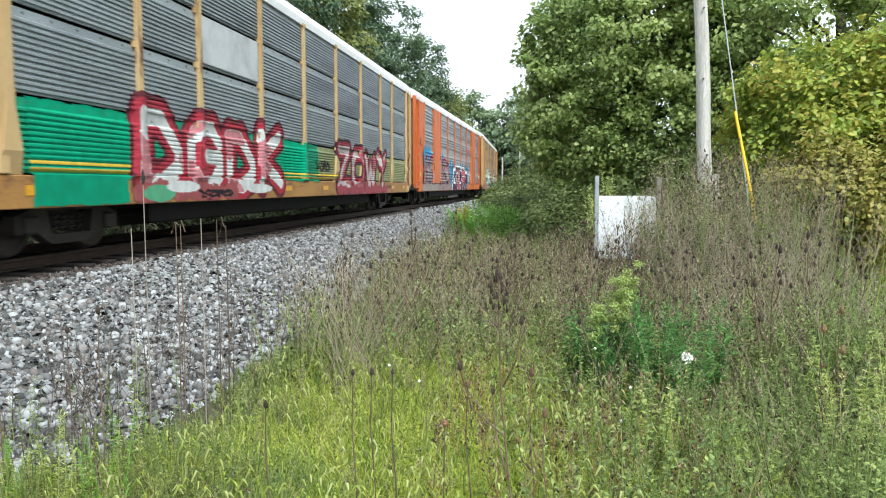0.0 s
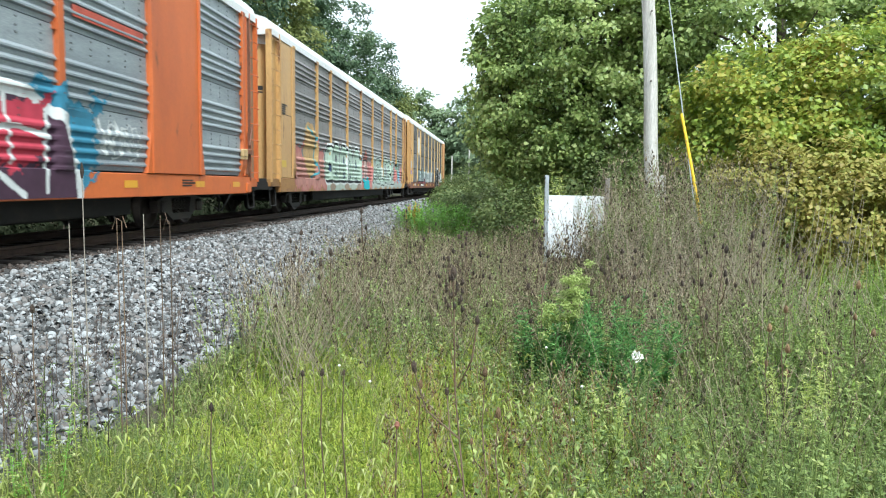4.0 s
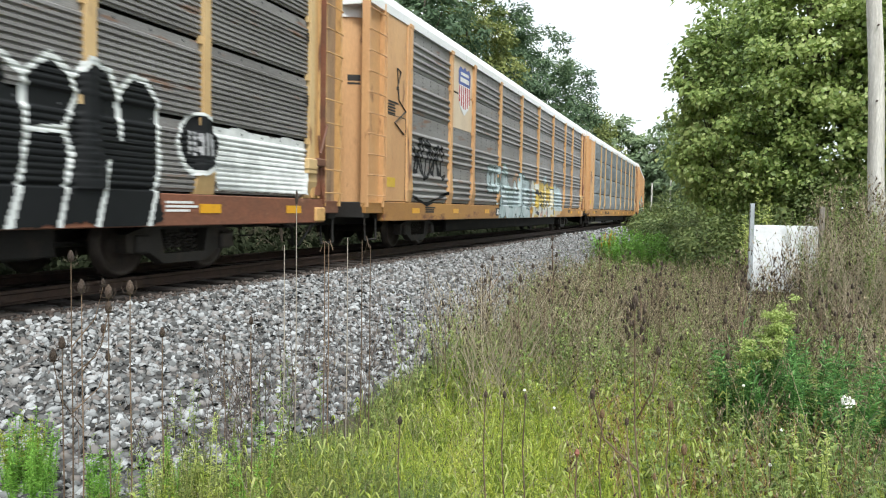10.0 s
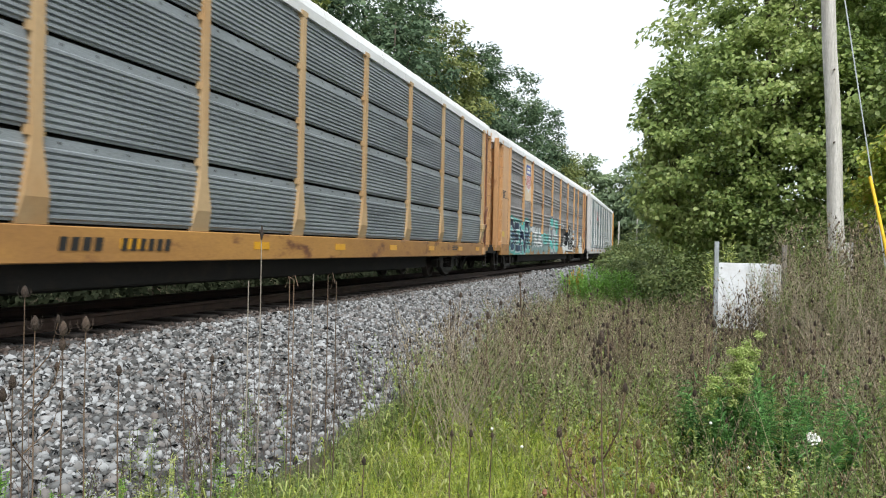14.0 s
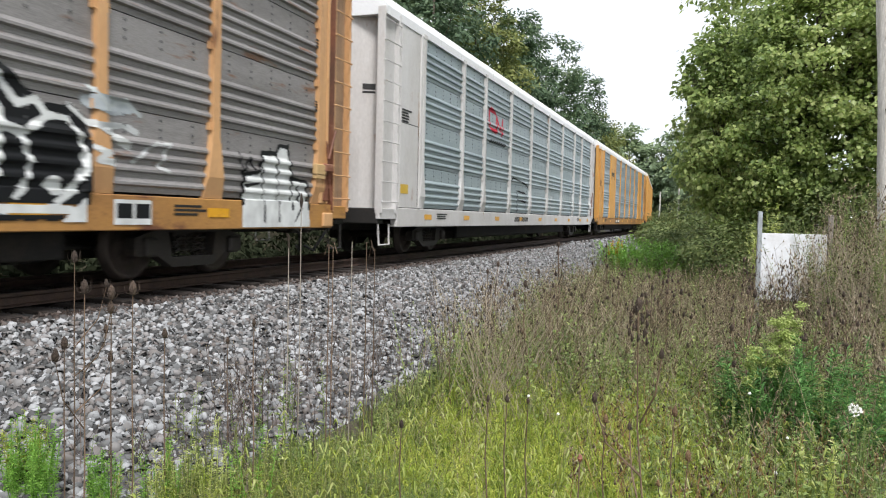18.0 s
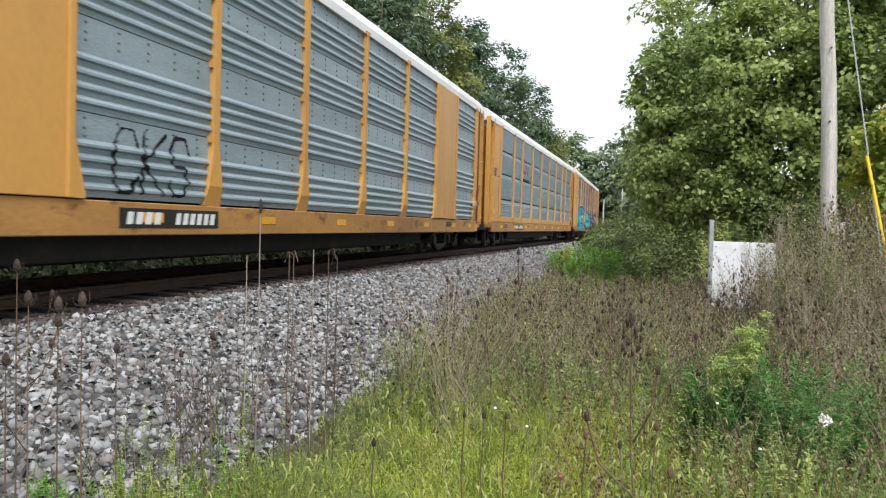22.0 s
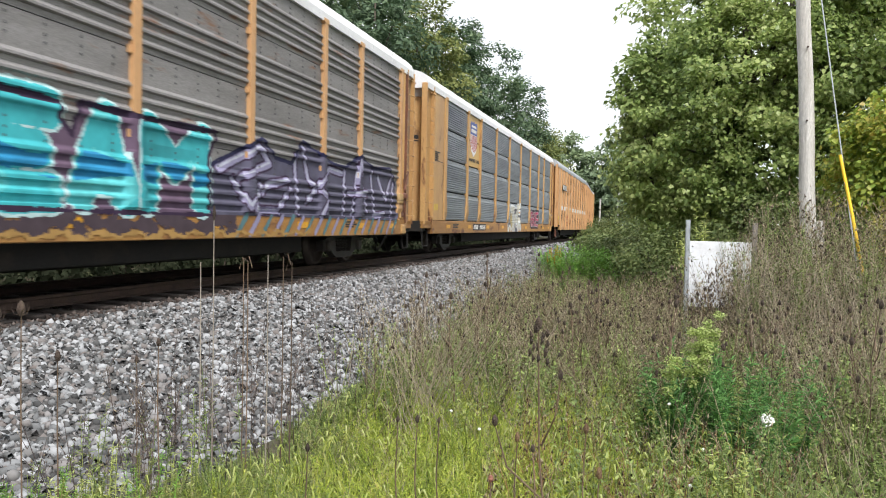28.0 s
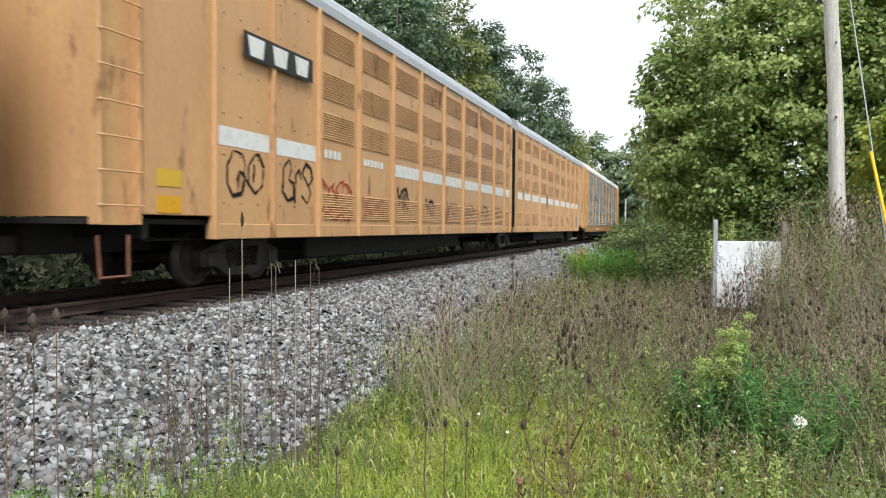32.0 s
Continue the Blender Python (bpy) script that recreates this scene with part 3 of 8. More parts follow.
class Spray:
    """A wagon side as a grid of cells, on which paint is laid."""

    def __init__(self, u0, u1, z0=SILL_LOW + 0.01, z1=3.4, cell=0.024, tall=0.014):
        self.u = np.arange(u0, u1, cell)
        self.z = np.arange(z0, z1, tall)
        self.U, self.Z = np.meshgrid(self.u + cell / 2, self.z + tall / 2)
        self.rgb = np.zeros((*self.U.shape, 3), np.float32)
        self.on = np.zeros(self.U.shape, bool)
        r = np.random.RandomState(int(u0 * 100) % 1000)
        self.rough = sum(np.sin(self.U * f + r.uniform(0, 6)) * np.sin(self.Z * f * 1.3 + r.uniform(0, 6)) / k for k, f in ((1, 4.1), (1.6, 9.7), (2.4, 23.0), (3.5, 51.0))) * 0.03

    def lay(self, mask, color):
        self.rgb[mask] = color
        self.on |= mask
        return self

    def far(self, pts):
        """Distance of every cell from a line of points."""
        best = np.full(self.U.shape, 1e9)
        for (a, b), (c, d) in zip(pts[:-1], pts[1:]):
            l2 = max((c - a) ** 2 + (d - b) ** 2, 1e-9)
            t = np.clip(((self.U - a) * (c - a) + (self.Z - b) * (d - b)) / l2, 0, 1)
            best = np.minimum(best, np.hypot(self.U - a - t * (c - a), self.Z - b - t * (d - b)))
        return best

    def line(self, pts, width, color):
        return self.lay(self.far(pts) + self.rough * 0.3 < width / 2, color)

    def blob(self, u, z, ru, rz, color):
        return self.lay(((self.U - u) / ru) ** 2 + ((self.Z - z) / rz) ** 2 + self.rough * 3 < 1, color)

    def area(self, u0, u1, z0, z1, color, ragged=1.0):
        e = self.rough * ragged * 2
        return self.lay((self.U > u0 + e) & (self.U < u1 + e) & (self.Z > z0 + e) & (self.Z < z1 + e), color)

    def under(self, pts, z0, color):
        """Paint below a skyline of points, down to z0."""
        top = np.interp(self.U, [p[0] for p in pts], [p[1] for p in pts])
        ok = (self.U > pts[0][0]) & (self.U < pts[-1][0])
        return self.lay(ok & (self.Z < top + self.rough * 0.6) & (self.Z > z0), color)

    def strokes(self, letter, u, z, w, h, lean=0.0):
        out = []
        for s in LETTERS[letter].split("|"):
            out.append([(u + (int(p[0]) / 4 + lean * int(p[1]) / 4) * w, z + int(p[1]) / 4 * h) for p in s.split()])
        return out

    def word(self, text, u, z, w, h, fill, edge, body=0.26, rim=0.07, halo=None, second=None, shade=None, jump=0.0, lean=0.0, step=1.12):
        """Fat outlined letters side by side; halo, shade and second are further colours."""
        dist, idx = np.full(self.U.shape, 1e9), np.zeros(self.U.shape, int)
        for i, ch in enumerate(text):
            dz = jump * math.sin(i * 2.3 + 0.7)
            for s in self.strokes(ch, u + i * w * step, z + dz, w * 0.8, h * (1 + 0.5 * jump * math.cos(i * 1.9)), lean):
                d = self.far(s)
                idx = np.where(d < dist, i, idx)
                dist = np.minimum(dist, d)
        dist = dist + self.rough * 0.5
        if halo:
            self.lay(dist < body / 2 + rim + 0.09, halo)
        if shade:
            low = np.full_like(dist, 1e9)
            low[:-8, :-5] = dist[8:, 5:]
            self.lay(low < body / 2 + rim, shade)
        self.lay(dist < body / 2 + rim, edge)
        self.lay(dist < body / 2, fill)
        if second:
            self.lay((dist < body / 2 - 0.015) & (np.sin(self.U * 3.1 + idx) + np.sin(self.Z * 5.3 + idx * 1.7) + self.rough * 8 > 0.45), second)
        return self

    def dome(self, u, z, w, h, fill, edge, halo=None, eyes=(), lean=0.0):
        """A fat bubble letter: a round-topped body with a thick outline and dark eyes."""
        x, y = self.U - u - lean * (self.Z - z), self.Z - z - h / 2
        r = 0.44 * w
        qx, qy = np.abs(x) - w / 2 + r, np.abs(y) - h / 2 + np.where(y > 0, r, 0.25 * r)
        rr = np.where(y > 0, r, 0.25 * r)
        qx = np.where(y > 0, qx, np.abs(x) - w / 2 + 0.25 * r)
        d = np.hypot(np.maximum(qx, 0), np.maximum(qy, 0)) + np.minimum(np.maximum(qx, qy), 0) - rr + self.rough * 0.4
        if halo:
            self.lay(d < 0.13, halo)
        self.lay(d < 0.055, edge)
        self.lay(d < -0.02, fill)
        self.lay((d < -0.02) & (d > -0.09) & (np.sin(self.U * 4 + self.Z * 3) > -0.2), tuple(min(1, c * 1.25) for c in fill))
        for a, b, ra, rb, col in eyes:
            ra, rb = ra * 0.8, rb * 0.8
            self.blob(u + a + 0.02, z + b - 0.03, ra * 0.6, rb * 0.8, col)
            self.line([(u + a - ra, z + b - rb), (u + a - ra * 0.7, z + b + rb * 0.5), (u + a, z + b + rb), (u + a + ra * 0.8, z + b + rb * 0.4), (u + a + ra, z + b - rb)], 0.05, edge)
        return self

    def scrawl(self, u, z, w, h, color, seed, width=0.035, loops=7):
        """A quick looping tag."""
        r = random.Random(seed)
        pts = []
        for i in range(loops * 6):
            a = i * 1.05
            pts.append((u + w * i / (loops * 6) + 0.09 * w * math.cos(a * 1.7 + r.uniform(-0.4, 0.4)), z + h * (0.5 + 0.5 * math.sin(a) * r.uniform(0.5, 1))))
        return self.line(pts, width, color)

    def tags(self, names, u, z, w, h, color, width=0.05):
        for i, ch in enumerate(names):
            for s in self.strokes(ch, u + i * w * 1.05, z, w * 0.85, h, 0.15):
                self.line(s, width, color)
        return self

    def mesh(self, style, proud=0.005):
        key = np.where(self.on, 1 + (self.rgb * np.array([7919, 104729, 1299709])).sum(-1), 0)
        c, cz = self.u[1] - self.u[0], self.z[1] - self.z[0]
        nu, nz = len(self.u) + 1, len(self.z) + 1
        gu, gz = np.meshgrid(np.append(self.u, self.u[-1] + c), np.append(self.z, self.z[-1] + cz))
        depth = np.maximum.reduce([side_depth(style, gu + a, gz + b) for a, b in ((0, 0), (0, cz * 0.5), (0, -cz * 0.5), (c * 0.6, 0), (-c * 0.6, 0))]) + proud
        co = np.stack([depth, gu - MID, gz], -1).reshape(-1, 3)
        # cells of one colour and depth in a row are drawn as one strip
        flat = (np.abs(np.diff(depth, axis=1)) < 1e-6)
        same = np.zeros(self.on.shape, bool)
        same[:, 1:] = (key[:, 1:] == key[:, :-1]) & flat[:-1, 1:] & flat[1:, 1:] & flat[:-1, :-1] & flat[1:, :-1]
        jj, ii = np.nonzero(self.on & ~same)
        stop = self.on & ~np.pad(same[:, 1:], ((0, 0), (0, 1)))
        ends = np.nonzero(stop)[1]
        a, z = jj * nu + ii, jj * nu + ends + 1
        quads = np.stack([a, z, z + nu, a + nu], 1)
        used, inv = np.unique(quads.ravel(), return_inverse=True)
        me = raw_mesh("graffiti", co[used], inv.reshape(-1, 4), PAINT)
        col = np.ones((len(jj), 4, 4), np.float32)
        col[:, :, :3] = self.rgb[jj, ii][:, None, :]
        at = me.color_attributes.new("paint", "FLOAT_COLOR", "CORNER")
        at.data.foreach_set("color", col.ravel())
        return me


# sRGB-like names for spray colours, as linear values
WH, BK, RD, PK, MT = (0.62, 0.64, 0.63), (0.006, 0.007, 0.008), (0.36, 0.03, 0.05), (0.48, 0.19, 0.17), (0.42, 0.52, 0.43)
CY, BL, LV, PU, NV = (0.05, 0.42, 0.46), (0.02, 0.22, 0.42), (0.30, 0.28, 0.42), (0.04, 0.022, 0.05), (0.02, 0.02, 0.06)
GY, TQ, YE, LB, MV = (0.20, 0.22, 0.22), (0.12, 0.40, 0.36), (0.55, 0.40, 0.10), (0.42, 0.50, 0.52), (0.22, 0.15, 0.15)


def roof_outline(crown=5.76):
    half = [(1.53, 5.07), (1.53, 5.24), (1.47, 5.40), (1.33, 5.52), (0.9, 5.66), (0.0, crown)]
    return half + [(-x, z) for x, z in reversed(half[:-1])]


def roof_build(y0, y1, crown=5.76):
    b = Build().prism(roof_outline(crown), 1, y0, y1)
    n = int((y1 - y0) / 1.45)
    for i in range(n + 1):
        y = y0 + 0.15 + i * (y1 - y0 - 0.36) / n
        rim = [(x * 1.003, z + 0.006 if abs(x) < 1.5 else z) for x, z in roof_outline(crown)]
        b.prism(rim, 1, y, y + 0.06)
    return b


def post_build(depth=1.555):
    o = [(-0.21, 1.245), (0.21, 1.245), (0.20, 1.33), (0.085, 1.98), (0.07, 2.1), (0.07, 5.02), (0.11, 5.05), (0.11, 5.12), (-0.11, 5.12), (-0.11, 5.05),
         (-0.07, 5.02), (-0.07, 2.1), (-0.085, 1.98), (-0.20, 1.33)]
    b = Build()
    # foot, shaft and cap as three plates
    b.prism([(-0.17, 1.52), (0.17, 1.52), o[3], o[12]], 0, 1.44, depth)
    foot = [(1.44, -0.21, 1.245), (1.44, 0.21, 1.245), (1.44, 0.17, 1.52), (1.44, -0.17, 1.52), (1.49, -0.21, 1.245), (1.49, 0.21, 1.245), (depth, 0.17, 1.52), (depth, -0.17, 1.52)]
    b.add(foot, [(0, 3, 2, 1), (4, 5, 6, 7), (0, 1, 5, 4), (1, 2, 6, 5), (2, 3, 7, 6), (3, 0, 4, 7)])
    b.prism([o[12], o[3], o[4], o[5], o[10], o[11]], 0, 1.44, depth - 0.004)
    b.prism([o[10], o[5], o[6], o[7], o[8], o[9]], 0, 1.44, depth)
    for z in (2.18, 3.22, 4.16):
        b.box(1.46, depth - 0.03, -0.115, 0.115, z - 0.05, z + 0.05)
    return b


def panel_build(style, width, z0, z1):
    prof = rib_profile(style, z0, z1)
    y0, y1 = -width / 2, width / 2
    b = Build().sheet([[(d, y1, z) for d, z in prof], [(d, y0, z) for d, z in prof]])
    b.sheet([[(1.44, y0, z) for d, z in prof], [(1.44, y1, z) for d, z in prof]])
    for z, w in ((z0, -1), (z1, 1)):
        b.add([(1.44, y0, z), (1.47, y0, z), (1.47, y1, z), (1.44, y1, z)], [(0, 1, 2, 3) if w > 0 else (3, 2, 1, 0)])
    return b


def rivet_build(style, width, z0, z1):
    """Dark rivets in short upright rows on the panel's flats."""
    b = Build()
    n = max(2, int(width / 0.52))
    for i in range(n):
        y = -width / 2 + width * (i + 0.5) / n
        zs = [z1 - 0.05] if style == "slot" else [z1 - 0.06, z1 - 0.17, z1 - 0.26]
        for z in zs:
            b.box(1.468, 1.479, y - 0.013, y + 0.013, z - 0.013, z + 0.013)
    return b


def door_build(y_face, bulge, z0=1.22, z1=5.34):
    """The curved end door, seen in plan as a shallow bow; the bow points to the sign of bulge."""
    n = 12
    front, back = [], []
    for i in range(n + 1):
        x = -1.36 + 2.72 * i / n
        y = y_face + bulge * (1 - (abs(x) / 1.36) ** 2.4)
        front.append((x, y))
        back.append((x, y - math.copysign(0.06, bulge)))
    b = Build()
    ring = front + back[::-1]
    if bulge > 0:
        ring = ring[::-1]
    b.sheet([[(x, y, z0) for x, y in ring + ring[:1]], [(x, y, z1) for x, y in ring + ring[:1]]])
    m = len(front)
    for i in range(m - 1):
        q = [(front[i], z1), (front[i + 1], z1), (back[i + 1], z1), (back[i], z1)]
        b.add([(p[0], p[1], z) for p, z in q], [(0, 1, 2, 3)])
        b.add([(p[0], p[1], z0) for p, z in q], [(3, 2, 1, 0)])
    return b


def ladder_builds(y0, y1):
    """A corner column with side rails, and its rungs."""
    col = Build().box(1.38, 1.43, y0 + 0.03, y1 - 0.03, 1.12, 5.2)
    col.box(1.38, 1.545, y0, y0 + 0.05, 1.12, 5.2, 0.008)
    col.box(1.38, 1.545, y1 - 0.05, y1, 1.12, 5.2, 0.008)
    rungs = []
    for i in range(10):
        z = 1.35 + i * 0.40
        rungs.append(Build().tube([(1.535, y0 - 0.01, z), (1.575, y0 + 0.02, z), (1.575, y1 - 0.02, z), (1.535, y1 + 0.01, z)], 0.012, 6))
    return col, rungs


def bars(rows, y, z, w, h, x=1.515):
    """Lines of writing too small to read, as bars."""
    b = Build()
    for i in range(rows):
        r = random.Random(i * 7 + int(y * 10))
        b.box(x, x + 0.004, y, y + w * r.uniform(0.6, 1), z - i * h * 1.7, z - i * h * 1.7 + h)
    return b


def marks(text_widths, y, z, h, x):
    """A painted number or mark, as blocks the size of its characters."""
    b, p = Build(), y
    for w in text_widths:
        if w > 0:
            b.box(x, x + 0.004, p, p + w, z, z + h)
        p += abs(w) + 0.05
    return b


def wheel_build():
    b = Build()
    for s in (-1, 1):
        prof = [(0.0, 0.66), (0.12, 0.655), (0.14, 0.70), (0.34, 0.715), (0.36, 0.675), (0.445, 0.675), (0.445, 0.705), (0.42, 0.72), (0.415, 0.805), (0.36, 0.81), (0.345, 0.765), (0.15, 0.76), (0.14, 0.83), (0.0, 0.83)]
        n, rows = 28, []
        for k in range(n + 1):
            a = 2 * math.pi * k / n
            rows.append([(s * x, r * math.cos(a), r * math.sin(a)) for r, x in prof])
        b.sheet(rows if s > 0 else rows[::-1])
        for k in range(3):
            a = 2 * math.pi * k / 3
            b.tube([(s * 0.83, 0.07 * math.cos(a), 0.07 * math.sin(a)), (s * 0.87, 0.07 * math.cos(a), 0.07 * math.sin(a))], 0.018, 6)
    return b.tube([(-1.0, 0, 0), (1.0, 0, 0)], 0.075, 14)


def truck_side_build(s):
    """A cast side frame with its spring nest and journal boxes."""
    o = [(-1.12, 0.34), (-0.95, 0.32), (-0.72, 0.33), (-0.42, 0.17), (0.42, 0.17), (0.72, 0.33), (0.95, 0.32), (1.12, 0.34), (1.12, 0.56), (0.9, 0.62), (0.45, 0.72), (-0.45, 0.72), (-0.9, 0.62), (-1.12, 0.56)]
    x0, x1 = sorted((s * 0.93, s * 1.09))
    b = Build()
    b.prism([o[0], o[1], o[2], o[12], o[13]], 0, x0, x1)
    b.prism([o[7], o[8], o[9], o[5], o[6]], 0, x0, x1)
    b.prism([o[2], o[3], (-0.42, 0.30), (-0.5, 0.62), o[12]], 0, x0, x1)
    b.prism([o[5], o[9], (0.5, 0.62), (0.42, 0.30), o[4]], 0, x0, x1)
    b.prism([o[3], o[4], (0.42, 0.30), (-0.42, 0.30)], 0, x0, x1)
    b.prism([(-0.9, 0.62), (-0.5, 0.62), (0.5, 0.62), (0.9, 0.62), o[10], o[11]], 0, x0, x1)
    for y in (-0.26, -0.09, 0.09, 0.26):
        pts = [(s * 1.01 + 0.05 * math.cos(k * 1.3), y + 0.05 * math.sin(k * 1.3), 0.31 + k * 0.0155) for k in range(19)]
        b.tube(pts, 0.016, 5)
    for y in (-0.875, 0.875):
        b.box(min(s * 0.98, s * 1.16), max(s * 0.98, s * 1.16), y - 0.12, y + 0.12, 0.32, 0.56, 0.03)
    return b


def underframe_build(L0, L1):
    b = Build().box(-0.28, 0.28, L0 + 0.2, L1 - 0.2, 0.74, 1.16, 0.02)
    # the fish-belly part between the trucks, brake reservoir, cylinder, rods and pipes
    m0, m1 = L0 + 5.4, L1 - 5.4
    b.prism([(m0 - 0.9, 0.78), (m0, 0.42), (m1, 0.42), (m1 + 0.9, 0.78)], 0, -0.24, 0.24)
    mid = (L0 + L1) / 2
    b.tube([(0.62, mid - 1.3, 0.82), (0.62, mid - 1.25, 0.82), (0.62, mid + 0.4, 0.82), (0.62, mid + 0.45, 0.82)], [0.1, 0.22, 0.22, 0.1], 14)
    b.tube([(-0.62, mid + 1.0, 0.84), (-0.62, mid + 1.9, 0.84)], [0.16, 0.16], 12)
    for sx in (-1, 1):
        b.box(min(sx * 1.0, sx * 1.1), max(sx * 1.0, sx * 1.1), L0 + 5.9, L1 - 5.9, 0.52, 1.0, 0.02)
    b.tube([(0.9, L0 + 1.5, 0.92), (0.9, L1 - 1.5, 0.92)], 0.025, 6)
    b.tube([(0.45, L0 + 3.6, 0.6), (0.45, mid, 0.66), (0.45, L1 - 3.6, 0.6)], 0.03, 6)
    b.box(-1.36, 1.36, L0, L1, 1.13, 1.20)
    n = 11
    for i in range(n):
        y = L0 + 1.0 + i * (L1 - L0 - 2.0) / (n - 1)
        b.box(-1.36, 1.36, y - 0.06, y + 0.06, 0.95, 1.14)
    return b


MESHES = {}


def once(key, make):
    """The mesh of that key, built the first time it is asked for."""
    if key not in MESHES:
        MESHES[key] = make()
    return MESHES[key]


def add_truck(car, y):
    truck = part("truck", once("bolster", lambda: Build().box(-0.95, 0.95, -0.2, 0.2, 0.36, 0.72, 0.03).box(-0.4, 0.4, -0.35, 0.35, 0.6, 0.78, 0.02).mesh("truck", CAST)), None, car, at=(0, y, LIFT))
    for s in (-1, 1):
        part("side_frame", once(("frame", s), lambda: truck_side_build(s).mesh("side_frame", CAST)), None, truck)
    sets = []
    for dy in (-0.875, 0.875):
        w = part("wheelset", once("wheels", lambda: wheel_build().mesh("wheelset", TREAD, True)), None, truck, "rolling steel wheels on their axle", at=(0, dy, 0.445))
        sets.append(w)
    return sets


def add_ends(car, frame_mat, door_mat, roof_mat, L0, L1, front_start, rear_start, cap=True, marks_on=True):
    """End panels, corner ladders, doors, steps and couplers of one wagon, L0 front, L1 rear (local y)."""
    wheels = []
    for side in (1, -1):
        M = pose(0, 0, 0) if side > 0 else pose(0, 0, 0, 0, 0, 180)
        def put(name, b, m, label="", smooth=False, y_flip=0.0):
            if side < 0:
                b.v = [(-x, y, z) for x, y, z in b.v]
                b.f = [tuple(reversed(f)) for f in b.f]
            return part(name, b, m, car, label, smooth=smooth)
        a, z = ladder_builds(L0, L0 + 0.80)
        put("corner_column", a, frame_mat)
        for r in z:
            put("rung", r, frame_mat)
        a, z = ladder_builds(L1 - 0.62, L1)
        put("corner_column", a, frame_mat)
        for r in z:
            put("rung", r, frame_mat)
        put("recess_plate", Build().box(1.425, 1.436, L1 - 0.565, L1 - 0.055, 1.13, 5.18), GREYROOF if frame_mat is SILVER else GRIMY, "dirty streaked plate behind the rungs")
        put("end_block", Build().box(1.44, 1.56, L1 - 0.95, L1 - 0.62, 0.86, 1.1, 0.02), frame_mat)
        put("bracket", Build().box(1.51, 1.60, L1 - 1.30, L1 - 0.98, 1.72, 1.90, 0.015).box(1.598, 1.604, L1 - 1.06, L1 - 1.02, 1.83, 1.87).box(1.598, 1.604, L1 - 1.06, L1 - 1.02, 1.75, 1.79).box(1.51, 1.59, L1 - 1.28, L1 - 1.0, 1.66, 1.72), SILVER if frame_mat is SILVER else TAN, "tan steel bracket with two holes")
        put("seam", Build().box(1.510, 1.514, L0 + 1.0, front_start - 0.22, 3.04, 3.055).box(1.510, 1.514, L0 + 1.0, L0 + 1.015, 3.04, 3.25).box(1.510, 1.514, front_start - 0.235, front_start - 0.22, 1.3, 3.05), BLACK, "dark panel seam")
        # black sheets added behind the end gaps, standing in for shade inside
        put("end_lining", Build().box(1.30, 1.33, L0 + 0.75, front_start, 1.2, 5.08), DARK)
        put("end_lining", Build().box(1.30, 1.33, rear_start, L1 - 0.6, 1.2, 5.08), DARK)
        put("flange", Build().box(1.42, 1.552, L1 - 0.642, L1 - 0.624, 1.15, 5.12), SILVER if frame_mat is SILVER else BROWN, "rust-stained edge angle" if frame_mat is not SILVER else "")
        put("end_panel", Build().box(1.40, 1.51, L0 + 0.90, front_start - 0.10, 1.25, 5.08, 0.012), frame_mat)
        put("panel_edge", Build().box(1.505, 1.53, L0 + 0.90, L0 + 0.96, 1.25, 5.08, 0.008), frame_mat)
        put("panel_edge", Build().box(1.50, 1.54, front_start - 0.2, front_start - 0.03, 1.25, 5.08, 0.012), frame_mat)
        put("end_panel", Build().box(1.40, 1.51, rear_start + 0.10, L1 - 0.78, 1.25, 5.08, 0.012), frame_mat)
        put("panel_edge", Build().box(1.505, 1.53, L1 - 0.84, L1 - 0.78, 1.25, 5.08, 0.008), frame_mat)
        put("panel_edge", Build().box(1.50, 1.535, rear_start + 0.03, rear_start + 0.14, 1.25, 5.08, 0.012), frame_mat)
        put("step", Build().tube([(1.42, L0 + 0.1, 0.9), (1.44, L0 + 0.12, 0.48), (1.44, L0 + 0.62, 0.48), (1.42, L0 + 0.64, 0.9)], 0.022, 6), DARK if frame_mat is not SILVER else SILVER)
        put("step", Build().tube([(1.42, L1 - 0.56, 0.9), (1.44, L1 - 0.54, 0.48), (1.44, L1 - 0.1, 0.48), (1.42, L1 - 0.08, 0.9)], 0.022, 6), DARK if frame_mat is not SILVER else SILVER)
        if marks_on:
            put("lettering", bars(5, L0 + 1.0, 3.3, 0.55, 0.035), BLACK, "small black lines of stencilled writing")
            put("lettering", bars(4, L1 - 1.25, 2.9, 0.3, 0.025), BLACK, "small black lines of stencilled writing")
            put("lettering", bars(3, L1 - 1.25, 3.9, 0.36, 0.03), BLACK, "small black lines of stencilled writing")
            put("sticker", Build().box(1.512, 1.517, L0 + 0.95, L0 + 1.42, 1.55, 1.75), LABEL, "yellow warning sticker")
            put("hand_brake", Build().box(1.50, 1.62, L1 - 1.02, L1 - 0.72, 1.78, 1.92, 0.02).box(1.50, 1.54, L1 - 0.95, L1 - 0.76, 1.3, 1.8, 0.01).tube([(1.6, L1 - 0.9, 2.0), (1.6, L1 - 0.66, 2.5)], 0.02, 6).tube([(1.56, L1 - 0.72, 1.3), (1.56, L1 - 0.9, 2.3)], 0.016, 6), BROWN, "rusty brake linkage")
    part("end_door", door_build(L0 + 0.5, -0.42), door_mat, car, "bowed end door")
